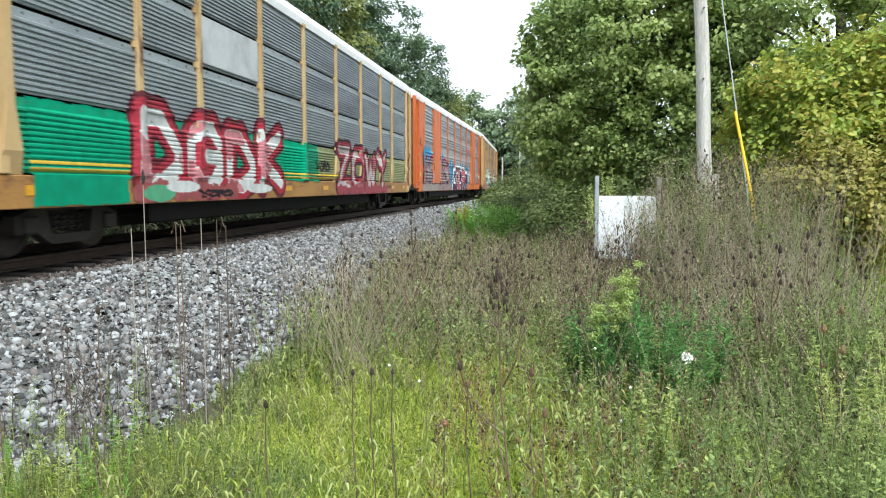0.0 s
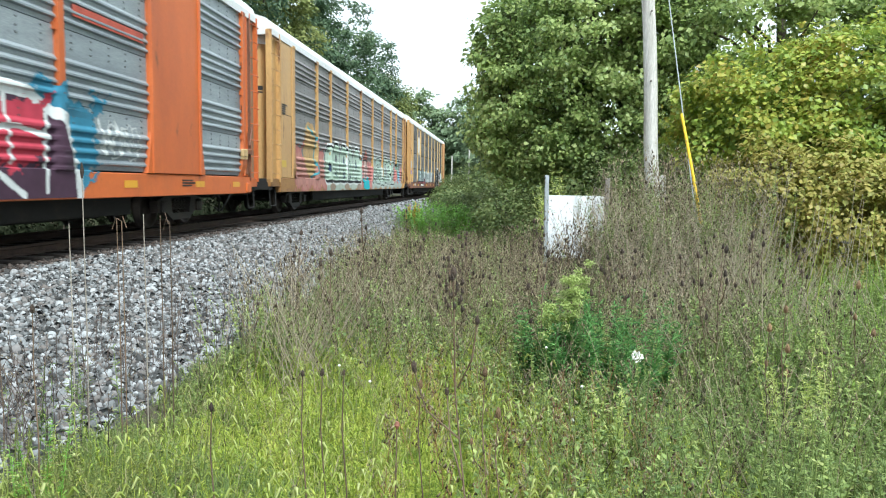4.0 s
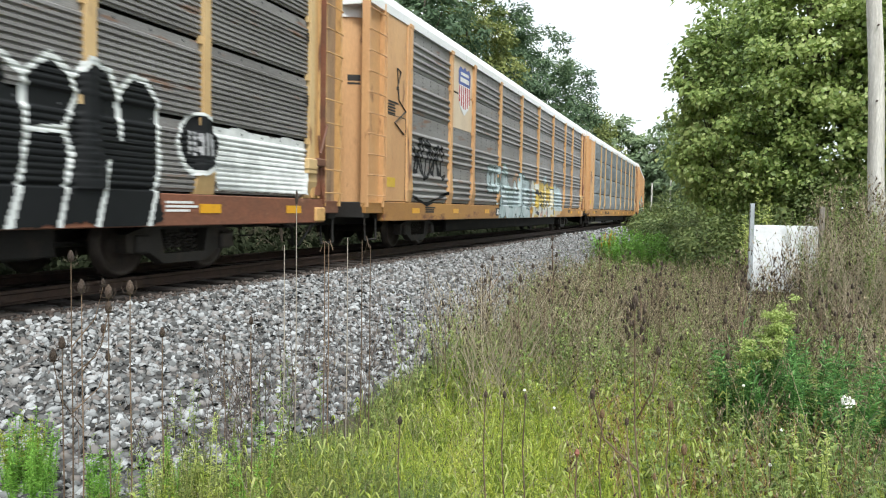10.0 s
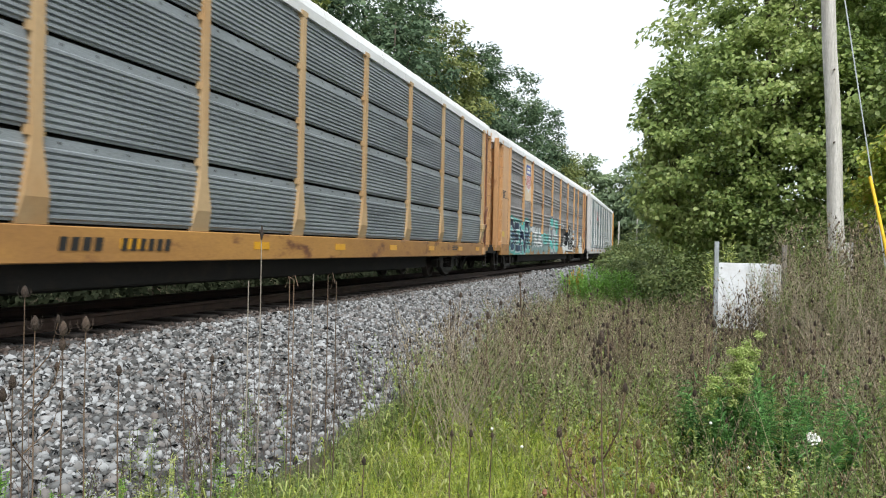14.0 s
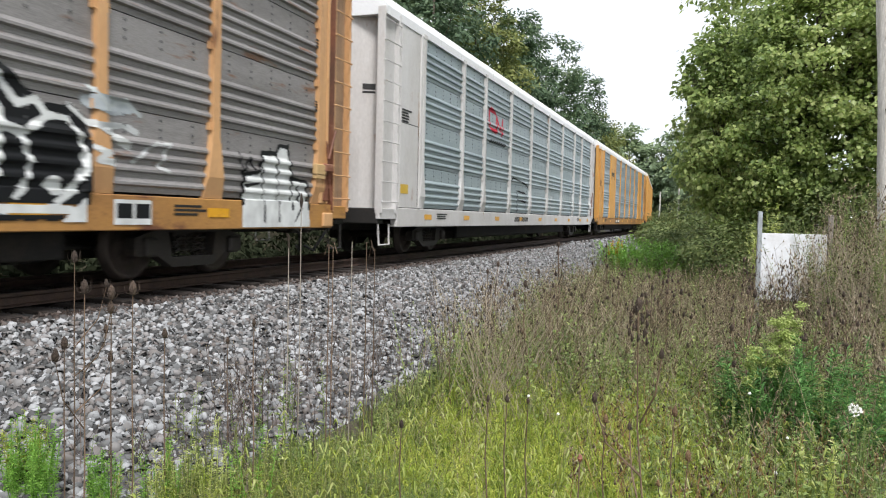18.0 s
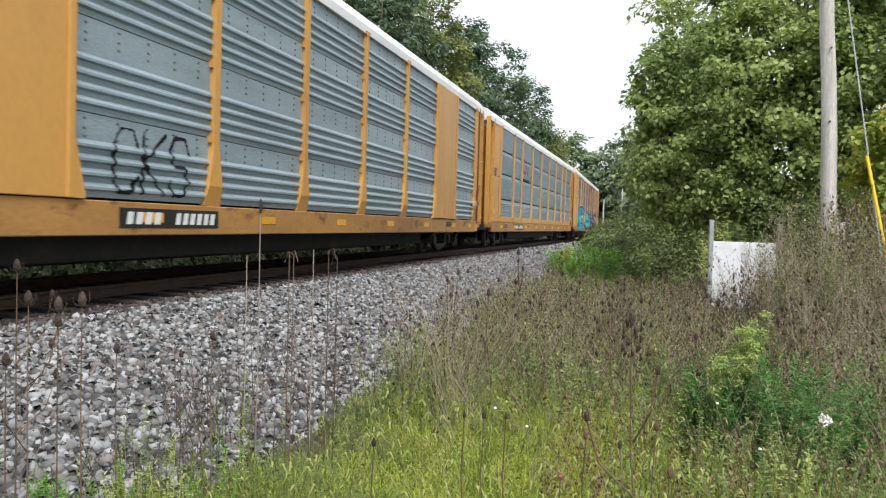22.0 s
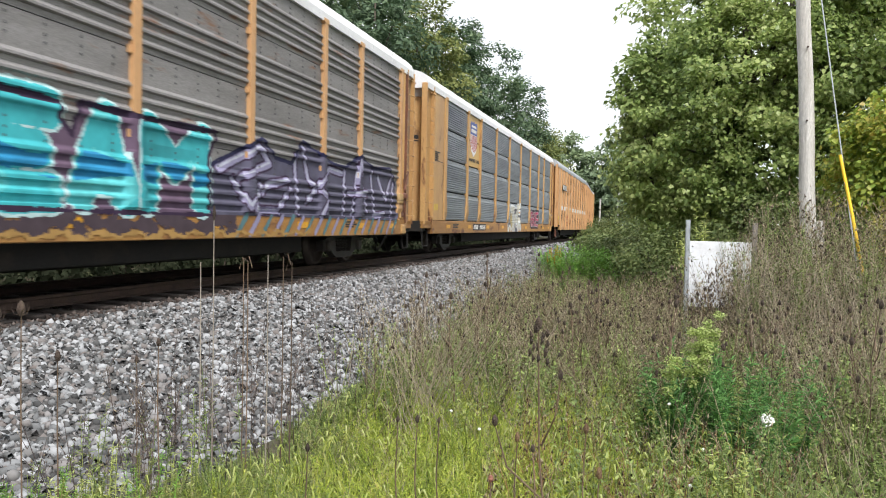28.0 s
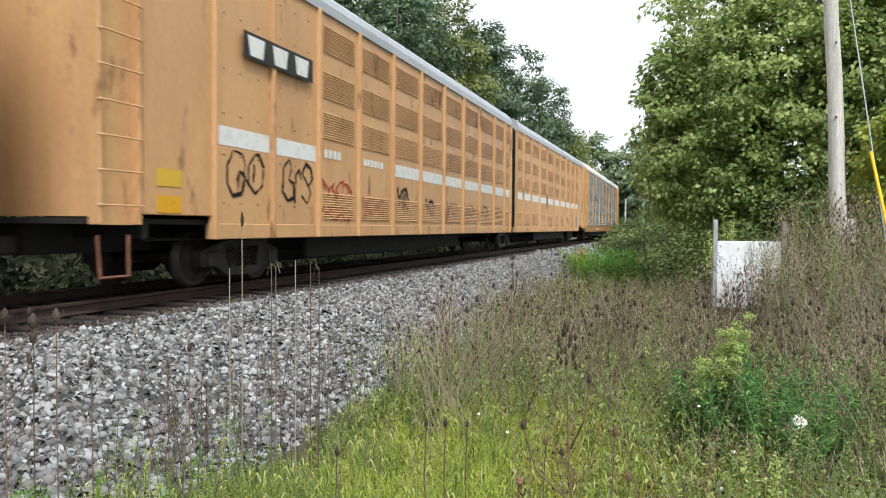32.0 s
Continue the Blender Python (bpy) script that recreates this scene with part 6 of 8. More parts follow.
def louvre_unit(front):
    """One closed unit of the articulated wagon, with louvred panels and a white band."""
    car = thing("articulated_wagon_unit", "orange-yellow louvred car carrier unit with a white band", "freight wagon", "wagons of the train")
    y = lambda u: u - UMID
    L0, L1 = (-0.1, 22.15) if front else (0.45, 21.4)
    posts = [2.19, 3.82, 5.47, 7.3, 9.26, 11.25, 13.25, 15.25, 17.25, 19.3, 21.0, 22.1] if front else [0.45, 1.8, 3.5, 5.5, 7.5, 9.5, 11.5, 13.5, 15.3, 17.1, 18.8]
    part("roof", roof_build(y(L0 + 0.1), y(L1)), GREYROOF, car)
    part("underframe", underframe_build(y(L0), y(L1)), DARK, car)
    for s in (1, -1):
        part("side_sill", Build().box(min(s * 1.36, s * 1.5), max(s * 1.36, s * 1.5), y(posts[0]), y(posts[-1]), 0.92, 1.15, 0.012), PEACH, car)
        for i, u in enumerate(posts):
            part("post", Build().box(min(s * 1.44, s * 1.56), max(s * 1.44, s * 1.56), y(u) - 0.045, y(u) + 0.045, 0.92, 5.09, 0.012), PEACH, car)
            if i == len(posts) - 1:
                continue
            w = posts[i + 1] - u
            q = part("side_panel", Build().box(min(s * 1.44, s * 1.49), max(s * 1.44, s * 1.49), y(u), y(u + w), 1.15, 5.09), PEACH, car)
            if s > 0 and not (front and i == 2) and not (front and i == 3):
                part("white_band", Build().box(1.491, 1.495, y(u) + 0.08, y(u + w) - 0.08, 2.29, 2.57), LETTER, car, "faded white band")
            if not (front and i < 2) and s > 0:
                for k, z in enumerate((1.25, 2.75, 3.5, 4.35)):
                    b = Build().box(1.487, 1.493, y(u) + 0.2, y(u + w) - 0.2, z, z + 0.52)
                    for j in range(11):
                        b.prism([(1.49, z + 0.01 + j * 0.046), (1.512, z + 0.016 + j * 0.046), (1.49, z + 0.04 + j * 0.046)], 1, y(u) + 0.22, y(u + w) - 0.22)
                    part("louvre", b, PEACH, q)
    if front:
        for side in (1, -1):
            col, rungs = ladder_builds(y(L0), y(L0) + 0.72)
            for k, bb in enumerate([col] + rungs):
                if side < 0:
                    bb.v = [(-x, yy, z) for x, yy, z in bb.v]
                    bb.f = [tuple(reversed(f)) for f in bb.f]
                part("corner_column" if k == 0 else "rung", bb, PEACH, car)
            part("end_panel", Build().box(min(side * 1.4, side * 1.5), max(side * 1.4, side * 1.5), y(L0) + 0.78, y(posts[0]) - 0.04, 1.25, 5.08, 0.012), PEACH, car)
            part("step", Build().tube([(side * 1.42, y(L0) + 0.1, 1.0), (side * 1.44, y(L0) + 0.12, 0.5), (side * 1.44, y(L0) + 0.6, 0.5), (side * 1.42, y(L0) + 0.62, 1.0)], 0.025, 6), BROWN, car)
        part("sticker", Build().box(1.502, 1.507, y(0.95), y(1.45), 1.62, 1.85), LABEL, car, "yellow warning sticker")
        part("reflector", Build().box(1.502, 1.507, y(0.95), y(1.45), 1.28, 1.5), STRIPE, car)
        part("end_door", door_build(y(L0) + 0.5, -0.42), PEACH, car, "bowed end door")
        bd = part("logo_board", Build().box(1.561, 1.566, y(2.87), y(5.12), 3.66, 4.06), BLACK, car, "black board of the owner's mark")
        for u, w in ((2.98, 0.5), (3.72, 0.5), (4.46, 0.5)):
            part("logo_block", Build().prism([(y(u + 0.08), 3.71), (y(u + w - 0.06), 3.71), (y(u + w), 4.01), (y(u), 4.01)], 0, 1.566, 1.570), LETTER, bd)
        for u in (2.45, 2.9, 3.4, 4.1, 4.6, 5.1):
            for z in (1.45, 2.15, 2.75, 3.4, 4.2, 4.75):
                part("rivet", once("rivet", lambda: Build().box(1.489, 1.497, -0.016, 0.016, -0.012, 0.012).mesh("rivet", RIVET)), None, car, at=(0, y(u), z))
        part("owner_mark", marks([0.14] * 4, y(5.75), 2.4, 0.16, 1.494), LETTER, car, "white mark as plain blocks")
        part("wagon_number", marks([0.14] * 6, y(7.6), 2.4, 0.14, 1.494), LETTER, car, "faded number as plain blocks")
        sp = Spray(2.2, 20.5, 1.15, 2.25)
        for q in ([(2.95, 2.2), (2.7, 2.24), (2.53, 2.0), (2.53, 1.75), (2.68, 1.57), (2.92, 1.6), (3.02, 1.85), (2.88, 1.95), (2.8, 1.8)], [(2.95, 2.2), (3.02, 2.05), (2.98, 1.9)], [(3.3, 2.22), (3.12, 2.05), (3.1, 1.78), (3.3, 1.62), (3.52, 1.75), (3.56, 2.05), (3.42, 2.24), (3.3, 2.22)], [(3.28, 2.05), (3.26, 1.8)],
                  [(4.4, 2.25), (4.2, 2.1), (4.17, 1.7), (4.35, 1.55), (4.55, 1.6), (4.55, 1.85), (4.4, 1.9)], [(4.4, 2.25), (4.48, 2.1), (4.4, 1.95)], [(4.6, 1.55), (4.62, 2.0), (4.75, 2.1), (4.82, 1.95)], [(5.2, 2.15), (5.0, 2.22), (4.86, 2.05), (5.05, 1.88), (5.2, 1.72), (5.05, 1.52), (4.86, 1.65)], [(5.2, 2.15), (5.24, 1.95), (5.12, 1.85)]):
            sp.line(q, 0.045, BK)
        sp.scrawl(5.65, 1.6, 1.4, 0.45, (0.4, 0.06, 0.04), 21, 0.04, 4).scrawl(5.7, 1.22, 1.3, 0.3, (0.4, 0.06, 0.04), 3).scrawl(7.6, 1.3, 1.2, 0.5, (0.4, 0.07, 0.05), 6)
        sp.scrawl(9.6, 1.5, 0.8, 0.6, BK, 8, 0.06, 4).scrawl(11.7, 1.4, 0.8, 0.5, BK, 9, 0.06, 4)
        for k in range(4):
            sp.scrawl(13.6 + 1.9 * k, 1.4, 1.2, 0.5, (0.36, 0.09, 0.06) if k % 2 else (0.1, 0.05, 0.04), 20 + k, 0.04, 4)
        # the unit's own side is flat
        me = sp.mesh("plain")
        co = np.empty(len(me.vertices) * 3, np.float32)
        me.vertices.foreach_get("co", co)
        co = co.reshape(-1, 3)
        co[:, 0] = 1.499
        co[:, 1] += MID - UMID
        me.vertices.foreach_set("co", co.ravel())
        part("graffiti", me, None, car, "black and red marker tags")
    else:
        part("end_panel", Build().box(1.4, 1.5, y(18.9), y(20.6), 1.25, 5.08, 0.012), PEACH, car)
        part("corner_column", Build().box(1.38, 1.54, y(20.7), y(21.35), 1.12, 5.2, 0.01), PEACH, car)
        part("end_door", door_build(y(L1) - 0.5, 0.42), PEACH, car, "bowed end door")
        part("blue_patch", Build().box(1.493, 1.498, y(17.3), y(18.6), 1.2, 1.8), mat("pale_blue_spray", (0.2, 0.32, 0.45), 0.6), car, "pale blue sprayed patch")
    part("coupler", Build().box(-0.14, 0.14, y(L0) - 0.5, y(L0) + 0.5, 0.74, 0.98, 0.03), CAST, car)
    if front:
        part("joint_bellows", Build().box(-1.38, 1.38, y(22.0), y(23.3), 1.0, 5.15, 0.03), DARK, car, "dark folded joint between the two units")
        wheels = add_truck(car, y(3.6)) + add_truck(car, y(22.6))
    else:
        wheels = add_truck(car, y(18.0))
    return car, wheels


couple(louvre_unit(True), 12 * PITCH, bogies=(3.6, 22.6), mid=UMID)
couple(louvre_unit(False), 12 * PITCH + UNIT, bogies=(-0.2, 18.0), mid=UMID)
for k in range(2):
    c = rack_car("grey car carrier with yellow ends, far along the train", "slot" if k else "band", STEEL, YELLOW, YELLOW, plate=(6.9, True))
    couple(c, 12 * PITCH + 2 * UNIT - 1.0 + k * PITCH)

# ---- plants ----
LEAF = [(0, 0, 0), (-0.34, 0.36, 0.05), (0, 0.42, -0.02), (0.34, 0.36, 0.05), (0, 1, -0.12)]
LEAF_F = [(0, 2, 1), (0, 3, 2), (1, 2, 4), (2, 3, 4)]
BROAD = [(0, 0, 0), (-0.42, 0.38, 0.07), (0, 1, -0.14), (0.42, 0.38, 0.07)]
SMALL = [(0, 0, 0), (-0.3, 0.5, 0.06), (0, 1, -0.05), (0.3, 0.5, 0.06)]
SMALL_F = [(0, 3, 2), (0, 2, 1)]
G_TREE = leafy("tree_leaf", [(0.075, 0.12, 0.037), (0.18, 0.26, 0.077), (0.315, 0.405, 0.128), (0.45, 0.52, 0.195), (0.54, 0.59, 0.27)], 0.42, 0.45, 0.35)
G_HILL = leafy("hill_leaf", [(0.034, 0.066, 0.038), (0.075, 0.13, 0.07), (0.13, 0.20, 0.102), (0.20, 0.262, 0.125)], 0.6, 0.3, 0.12)
# pale, low-contrast greens: distance haze is mixed into the leaf colour
G_FAR = leafy("haze_paled_leaf", [(0.14, 0.20, 0.12), (0.20, 0.275, 0.15), (0.27, 0.33, 0.165)], 0.7, 0.3, 0.1)
G_AUTUMN = leafy("autumn_leaf", [(0.11, 0.18, 0.03), (0.22, 0.32, 0.055), (0.35, 0.43, 0.075), (0.46, 0.45, 0.085), (0.42, 0.30, 0.07)], 0.45, 0.38, 0.9)
G_RUSSET = leafy("russet_leaf", [(0.13, 0.17, 0.04), (0.28, 0.28, 0.06), (0.42, 0.34, 0.10), (0.33, 0.36, 0.08), (0.27, 0.16, 0.055)], 0.55, 0.35, 0.9)
G_SHRUB = leafy("shrub_leaf", [(0.045, 0.075, 0.022), (0.10, 0.145, 0.042), (0.16, 0.20, 0.066), (0.22, 0.225, 0.09)], 0.6, 0.3, 0.5)


def leaves(name, parent, centres, radii, per, size, material, seed, template=LEAF, faces=LEAF_F, flat=0.7, label="", spread=0.55):
    """Clumps of leaves round the centres: most face up and outwards, none alike."""
    r = np.random.RandomState(seed)
    C, R = np.asarray(centres, float), np.asarray(radii, float)
    n = len(C) * per
    idx = np.repeat(np.arange(len(C)), per)
    d = r.normal(0, 1, (n, 3))
    d /= np.linalg.norm(d, axis=1)[:, None]
    d *= (r.uniform(0, 1, n) ** 0.4)[:, None]
    L = C[idx] + d * R[idx][:, None] * np.array([1, 1, flat])
    cen = C.mean(0)
    nrm = (L - cen) / np.maximum(np.abs(C - cen).max(0), 0.3) * 0.7 + np.array([0, 0, 0.75]) + r.normal(0, spread, (n, 3))
    nrm /= np.linalg.norm(nrm, axis=1)[:, None]
    way = r.normal(0, 1, (n, 3)) + np.array([0, 0, -0.5])
    way -= nrm * (way * nrm).sum(1)[:, None]
    way /= np.maximum(np.linalg.norm(way, axis=1), 1e-6)[:, None]
    M = np.stack([np.cross(way, nrm), way, nrm], 2) * (size * r.uniform(0.6, 1.3, n))[:, None, None]
    me = instanced(name, template, faces, M, L, material)
    if parent is None:
        ob = new(name, me)
    else:
        ob = part(name, me, None, parent, label)
        ob.matrix_parent_inverse = parent.matrix_world.inverted()
    return ob


def crown_points(blobs, n, seed, shell=0.62):
    """Clump centres in the outer parts of a union of ellipsoids (x, y, z, rx, ry, rz)."""
    r = np.random.RandomState(seed)
    vol = np.array([b[3] * b[4] + b[3] * b[5] + b[4] * b[5] for b in blobs])
    which = r.choice(len(blobs), n, p=vol / vol.sum())
    out = []
    for k in which:
        b = blobs[k]
        d = r.normal(0, 1, 3)
        d /= np.linalg.norm(d)
        q = shell + (1.06 - shell) * r.uniform(0, 1) ** 0.7
        out.append((b[0] + d[0] * b[3] * q, b[1] + d[1] * b[4] * q, b[2] + d[2] * b[5] * q))
    return np.array(out)


def tree(name, label, base, top, blobs, clumps, per, size, material, seed, clump_r=0.6, template=LEAF, faces=LEAF_F, trunk=0.2, category="tree", group="", limbs=16, flat=0.7):
    """A tapered trunk with limbs that reach into a crown of leaf clumps."""
    r = random.Random(seed)
    t = thing(name, label, category, group, at=base)
    b = Vector(base)
    c = crown_points(blobs, clumps, seed, 0.72 if material is G_TREE else 0.62)
    if material is not G_FAR:
        c = c[c[:, 2] > height(b.x, b.y) + 0.25]
    bm = Build()
    h = (top - base[2]) * 0.8
    mid = [(0.15 * math.sin(i * 1.3 + seed) * trunk * 3, 0.15 * math.cos(i * 1.7 + seed) * trunk * 3, h * i / 5) for i in range(6)]
    bm.tube(mid, [trunk * (1 - 0.16 * i) for i in range(6)], 9)
    part("trunk", bm, BARK, t, smooth=True)
    for k in range(limbs):
        q = Vector(c[r.randrange(len(c))]) - b
        f = r.uniform(0.25, 0.8)
        a = Vector(mid[0]).lerp(Vector(mid[5]), min(f, max(0.1, q.z / h * 0.75)))
        m1 = a.lerp(q, 0.5) + Vector((r.uniform(-0.2, 0.2), r.uniform(-0.2, 0.2), 0.12 * (q - a).length))
        w = trunk * 0.32
        part("limb", Build().tube([a, a.lerp(m1, 0.5) + Vector((0, 0, 0.05)), m1, m1.lerp(q, 0.6), q], [w, w * 0.8, w * 0.55, w * 0.35, w * 0.12], 6), BARK, t, smooth=True)
    rr = np.random.RandomState(seed + 5)
    ob = leaves("crown", None, c, clump_r * rr.uniform(0.55, 1.35, len(c)), per, size, material, seed, template, faces, flat)
    ob.parent = t
    ob.matrix_parent_inverse = Matrix.Translation(b).inverted()
    return t


# the tall trees beside the pole
tree("broadleaf_tree", "tall leafy green tree beside the utility pole, branches to the ground", (2.4, 19.6, -0.5), 11.0,
     [(2.3, 19.0, 3.6, 2.5, 2.3, 2.6), (1.1, 18.6, 3.0, 1.6, 1.5, 2.0), (3.4, 18.6, 2.6, 2.0, 1.6, 2.4), (3.2, 19.4, 5.6, 2.2, 2.3, 2.4), (4.1, 19.8, 8.0, 2.1, 2.2, 2.6)], 600, 165, 0.108, G_TREE, 11, 0.5, BROAD, SMALL_F, flat=0.5)
tree("broadleaf_tree", "dense green tree behind the pole and the yellowing bush", (6.6, 18.5, -0.4), 11.0,
     [(6.4, 18.2, 5.0, 2.9, 2.6, 4.6), (5.2, 17.2, 3.2, 1.8, 1.5, 2.8), (7.6, 17.2, 3.0, 2.2, 1.8, 2.8)], 360, 150, 0.118, G_TREE, 12, 0.56, BROAD, SMALL_F, flat=0.45)
tree("broadleaf_tree", "dense green tree at the wood's edge", (11.0, 18.0, -0.2), 10.0,
     [(10.8, 17.8, 4.8, 3.0, 2.6, 4.8)], 200, 80, 0.19, G_TREE, 13, 0.7, SMALL, SMALL_F)
tree("broadleaf_tree", "green tree standing deeper in the wood", (4.2, 24.5, -0.5), 13.0,
     [(4.0, 24.5, 6.5, 4.2, 2.6, 6.0)], 240, 70, 0.22, G_TREE, 14, 0.8, SMALL, SMALL_F)
tree("broadleaf_tree", "slim green tree overhanging the weeds", (1.2, 27.0, -0.5), 9.0,
     [(1.3, 27.0, 4.4, 1.5, 2.2, 3.4)], 130, 70, 0.2, G_TREE, 15, 0.7)
# twigs that stand out of the first crown towards the track
tree("sapling", "slender green sapling at the edge of the tall tree", (0.35, 18.4, -0.5), 7.4, [(0.0, 18.4, 3.4, 0.55, 0.7, 1.8), (0.15, 18.4, 4.9, 0.3, 0.5, 0.9)], 60, 46, 0.15, G_TREE, 16, 0.3, trunk=0.05, limbs=10)

# the yellowing bush
tree("yellowing_bush", "large bush with yellow-green autumn leaves", (5.0, 12.9, -0.45), 3.4,
     [(4.5, 12.9, 2.2, 1.5, 1.1, 1.25), (6.0, 12.7, 2.3, 1.6, 1.1, 1.4), (7.5, 12.9, 2.0, 1.5, 1.1, 1.5), (3.6, 13.0, 2.1, 0.7, 0.7, 0.8)], 340, 105, 0.09, G_AUTUMN, 21, 0.36, BROAD, SMALL_F, trunk=0.05, category="bush")
tree("russet_bush", "low bush with russet and olive leaves under the stay wire", (4.3, 11.8, -0.45), 1.7,
     [(3.9, 11.6, 0.75, 0.9, 0.7, 1.05), (5.0, 11.5, 0.75, 1.3, 0.8, 1.1), (6.6, 11.5, 0.6, 1.2, 0.8, 1.1)], 380, 70, 0.076, G_RUSSET, 22, 0.3, BROAD, SMALL_F, trunk=0.03, category="bush")

# shrubs at the foot of the wood and along the line
SHRUBS = [(1.0, 15.6, 1.05, 1.2), (2.3, 15.2, 1.7, 1.2), (3.6, 15.0, 1.9, 1.2), (0.5, 17.2, 0.9, 0.8), (0.2, 21, 0.9, 0.8), (0.6, 24, 1.1, 1.1), (-0.8, 27, 0.8, 0.9), (0.8, 31, 1.0, 1.3),
          (-1.7, 34, 0.5, 1.0), (0.3, 38, 1.4, 1.4), (-2.4, 44, 0.6, 1.2), (0.2, 50, 1.8, 1.8), (-3.0, 58, 1.0, 1.6), (-0.4, 66, 3.0, 2.6), (-4.0, 74, 1.6, 2.0), (-1.6, 84, 3.6, 2.8), (-5.0, 96, 2.4, 2.6), (-3.2, 108, 4.6, 3.6)]
for i, (x, y, top, w) in enumerate(SHRUBS):
    far = y > 40
    tree("shrub", "dull green shrub among the weeds by the line", (x, y, -0.5), top, [(x, y, top * 0.45, w, w, top * 0.55), (x + w * 0.4, y + 0.3, top * 0.3, w * 0.7, w * 0.7, top * 0.42)],
         90 if not far else 60, 60 if not far else 40, 0.075 if not far else 0.2, G_SHRUB, 40 + i, 0.3 if not far else 0.55, SMALL, SMALL_F, trunk=0.04, category="shrub", group="shrubs by the line", limbs=6)

G_OLIVE = leafy("olive_hill_leaf", [(0.07, 0.10, 0.03), (0.15, 0.19, 0.055), (0.25, 0.28, 0.085), (0.33, 0.33, 0.11)], 0.6, 0.3, 0.12)
# the wooded hill beyond the train
HILL = [(-21, 58, 23, 4.5), (-20.5, 68, 22.5, 4.5), (-19.5, 79, 23.0, 4.3), (-18.0, 89, 23.5, 4.3), (-15.9, 97, 20.0, 3.7), (-13.9, 104, 15.5, 3.2), (-26, 64, 27, 5), (-27, 80, 28, 5), (-25, 94, 27, 5),
        (-33, 60, 30, 5.5), (-35, 78, 32, 5.5), (-24, 47, 24, 4.6), (-31, 46, 29, 5.5), (-22, 36, 21, 4.2), (-29, 32, 26, 5.0), (-40, 95, 33, 6), (-20, 24, 17, 3.8), (-21, 12, 16, 3.8), (-30, 18, 24, 5)]
for i, (x, y, top, w) in enumerate(HILL):
    b = height(x, y)
    h = top - b
    tree("hillside_tree", "tall dark green tree on the hillside beyond the train", (x, y, b), top,
         [(x, y, b + h * 0.66, w, w, h * 0.34), (x + w * 0.5, y - w * 0.4, b + h * 0.45, w * 0.8, w * 0.8, h * 0.3), (x - w * 0.4, y + 0.5, b + h * 0.4, w * 0.8, w * 0.8, h * 0.32)],
         *((175, 84, 0.40) if x > -28 and y > 30 else (100, 30, 0.5)), G_OLIVE if i % 4 == 1 else G_HILL, 70 + i, 1.1, SMALL, SMALL_F, trunk=0.28, group="hillside trees", limbs=10)
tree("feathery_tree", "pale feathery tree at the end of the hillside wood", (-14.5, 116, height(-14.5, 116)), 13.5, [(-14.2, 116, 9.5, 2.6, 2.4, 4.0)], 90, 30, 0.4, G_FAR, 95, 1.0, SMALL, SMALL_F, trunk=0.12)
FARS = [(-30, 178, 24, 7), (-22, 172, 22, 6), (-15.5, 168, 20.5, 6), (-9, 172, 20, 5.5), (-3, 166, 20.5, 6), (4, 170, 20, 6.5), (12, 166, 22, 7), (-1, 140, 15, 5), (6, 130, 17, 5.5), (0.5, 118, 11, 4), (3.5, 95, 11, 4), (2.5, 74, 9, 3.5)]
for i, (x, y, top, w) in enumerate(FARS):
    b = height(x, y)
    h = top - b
    tree("distant_tree", "green tree at the far bend, haze put into its leaf colour", (x, y, b), top, [(x, y, b + h * 0.55, w, w, h * 0.46), (x + w * 0.6, y, b + h * 0.35, w * 0.8, w * 0.8, h * 0.35)],
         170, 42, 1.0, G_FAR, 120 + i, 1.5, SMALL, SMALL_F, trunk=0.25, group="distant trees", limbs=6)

# the thicket right behind the train: its shade is painted into the leaf colour
G_DARK = leafy("shade_darkened_leaf", [(0.018, 0.024, 0.013), (0.04, 0.05, 0.028), (0.075, 0.085, 0.052)], 0.95, 0.1, 0.4, 0.05)
# unseen trees, added to keep sky light off the bank
for k in range(15):
    y = -8 + k * 5.2
    x = rail_point(y).x - 8.2 - 0.8 * math.sin(k * 2.3)
    b = height(x, y)
    tree("bank_tree", "unseen tree added behind the train to block sky light", (x, y, b), 9.0, [(x, y, 5.2, 2.2, 3.0, 3.6), (x + 0.8, y, 3.0, 1.6, 2.8, 2.2)], 60, 24, 0.48, G_HILL, 340 + k, 0.9, SMALL, SMALL_F, trunk=0.15, group="trees on the bank", limbs=5)
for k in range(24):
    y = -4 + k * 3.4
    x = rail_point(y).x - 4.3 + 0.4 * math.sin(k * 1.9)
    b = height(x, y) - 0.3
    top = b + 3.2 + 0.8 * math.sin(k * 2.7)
    tree("bank_thicket", "leafy thicket behind the train, shade put into its leaf colour", (x, y, b), top, [(x, y, b + 1.2, 0.9, 2.2, 1.6), (x + 0.5, y, b + 0.5, 0.8, 2.3, 0.8), (x - 1.4, y + 0.6, b + 2.0, 1.2, 2.0, 1.9)], 60, 44, 0.2, G_DARK, 300 + k, 0.6, SMALL, SMALL_F, trunk=0.06, category="bush", group="thicket on the bank", limbs=4)

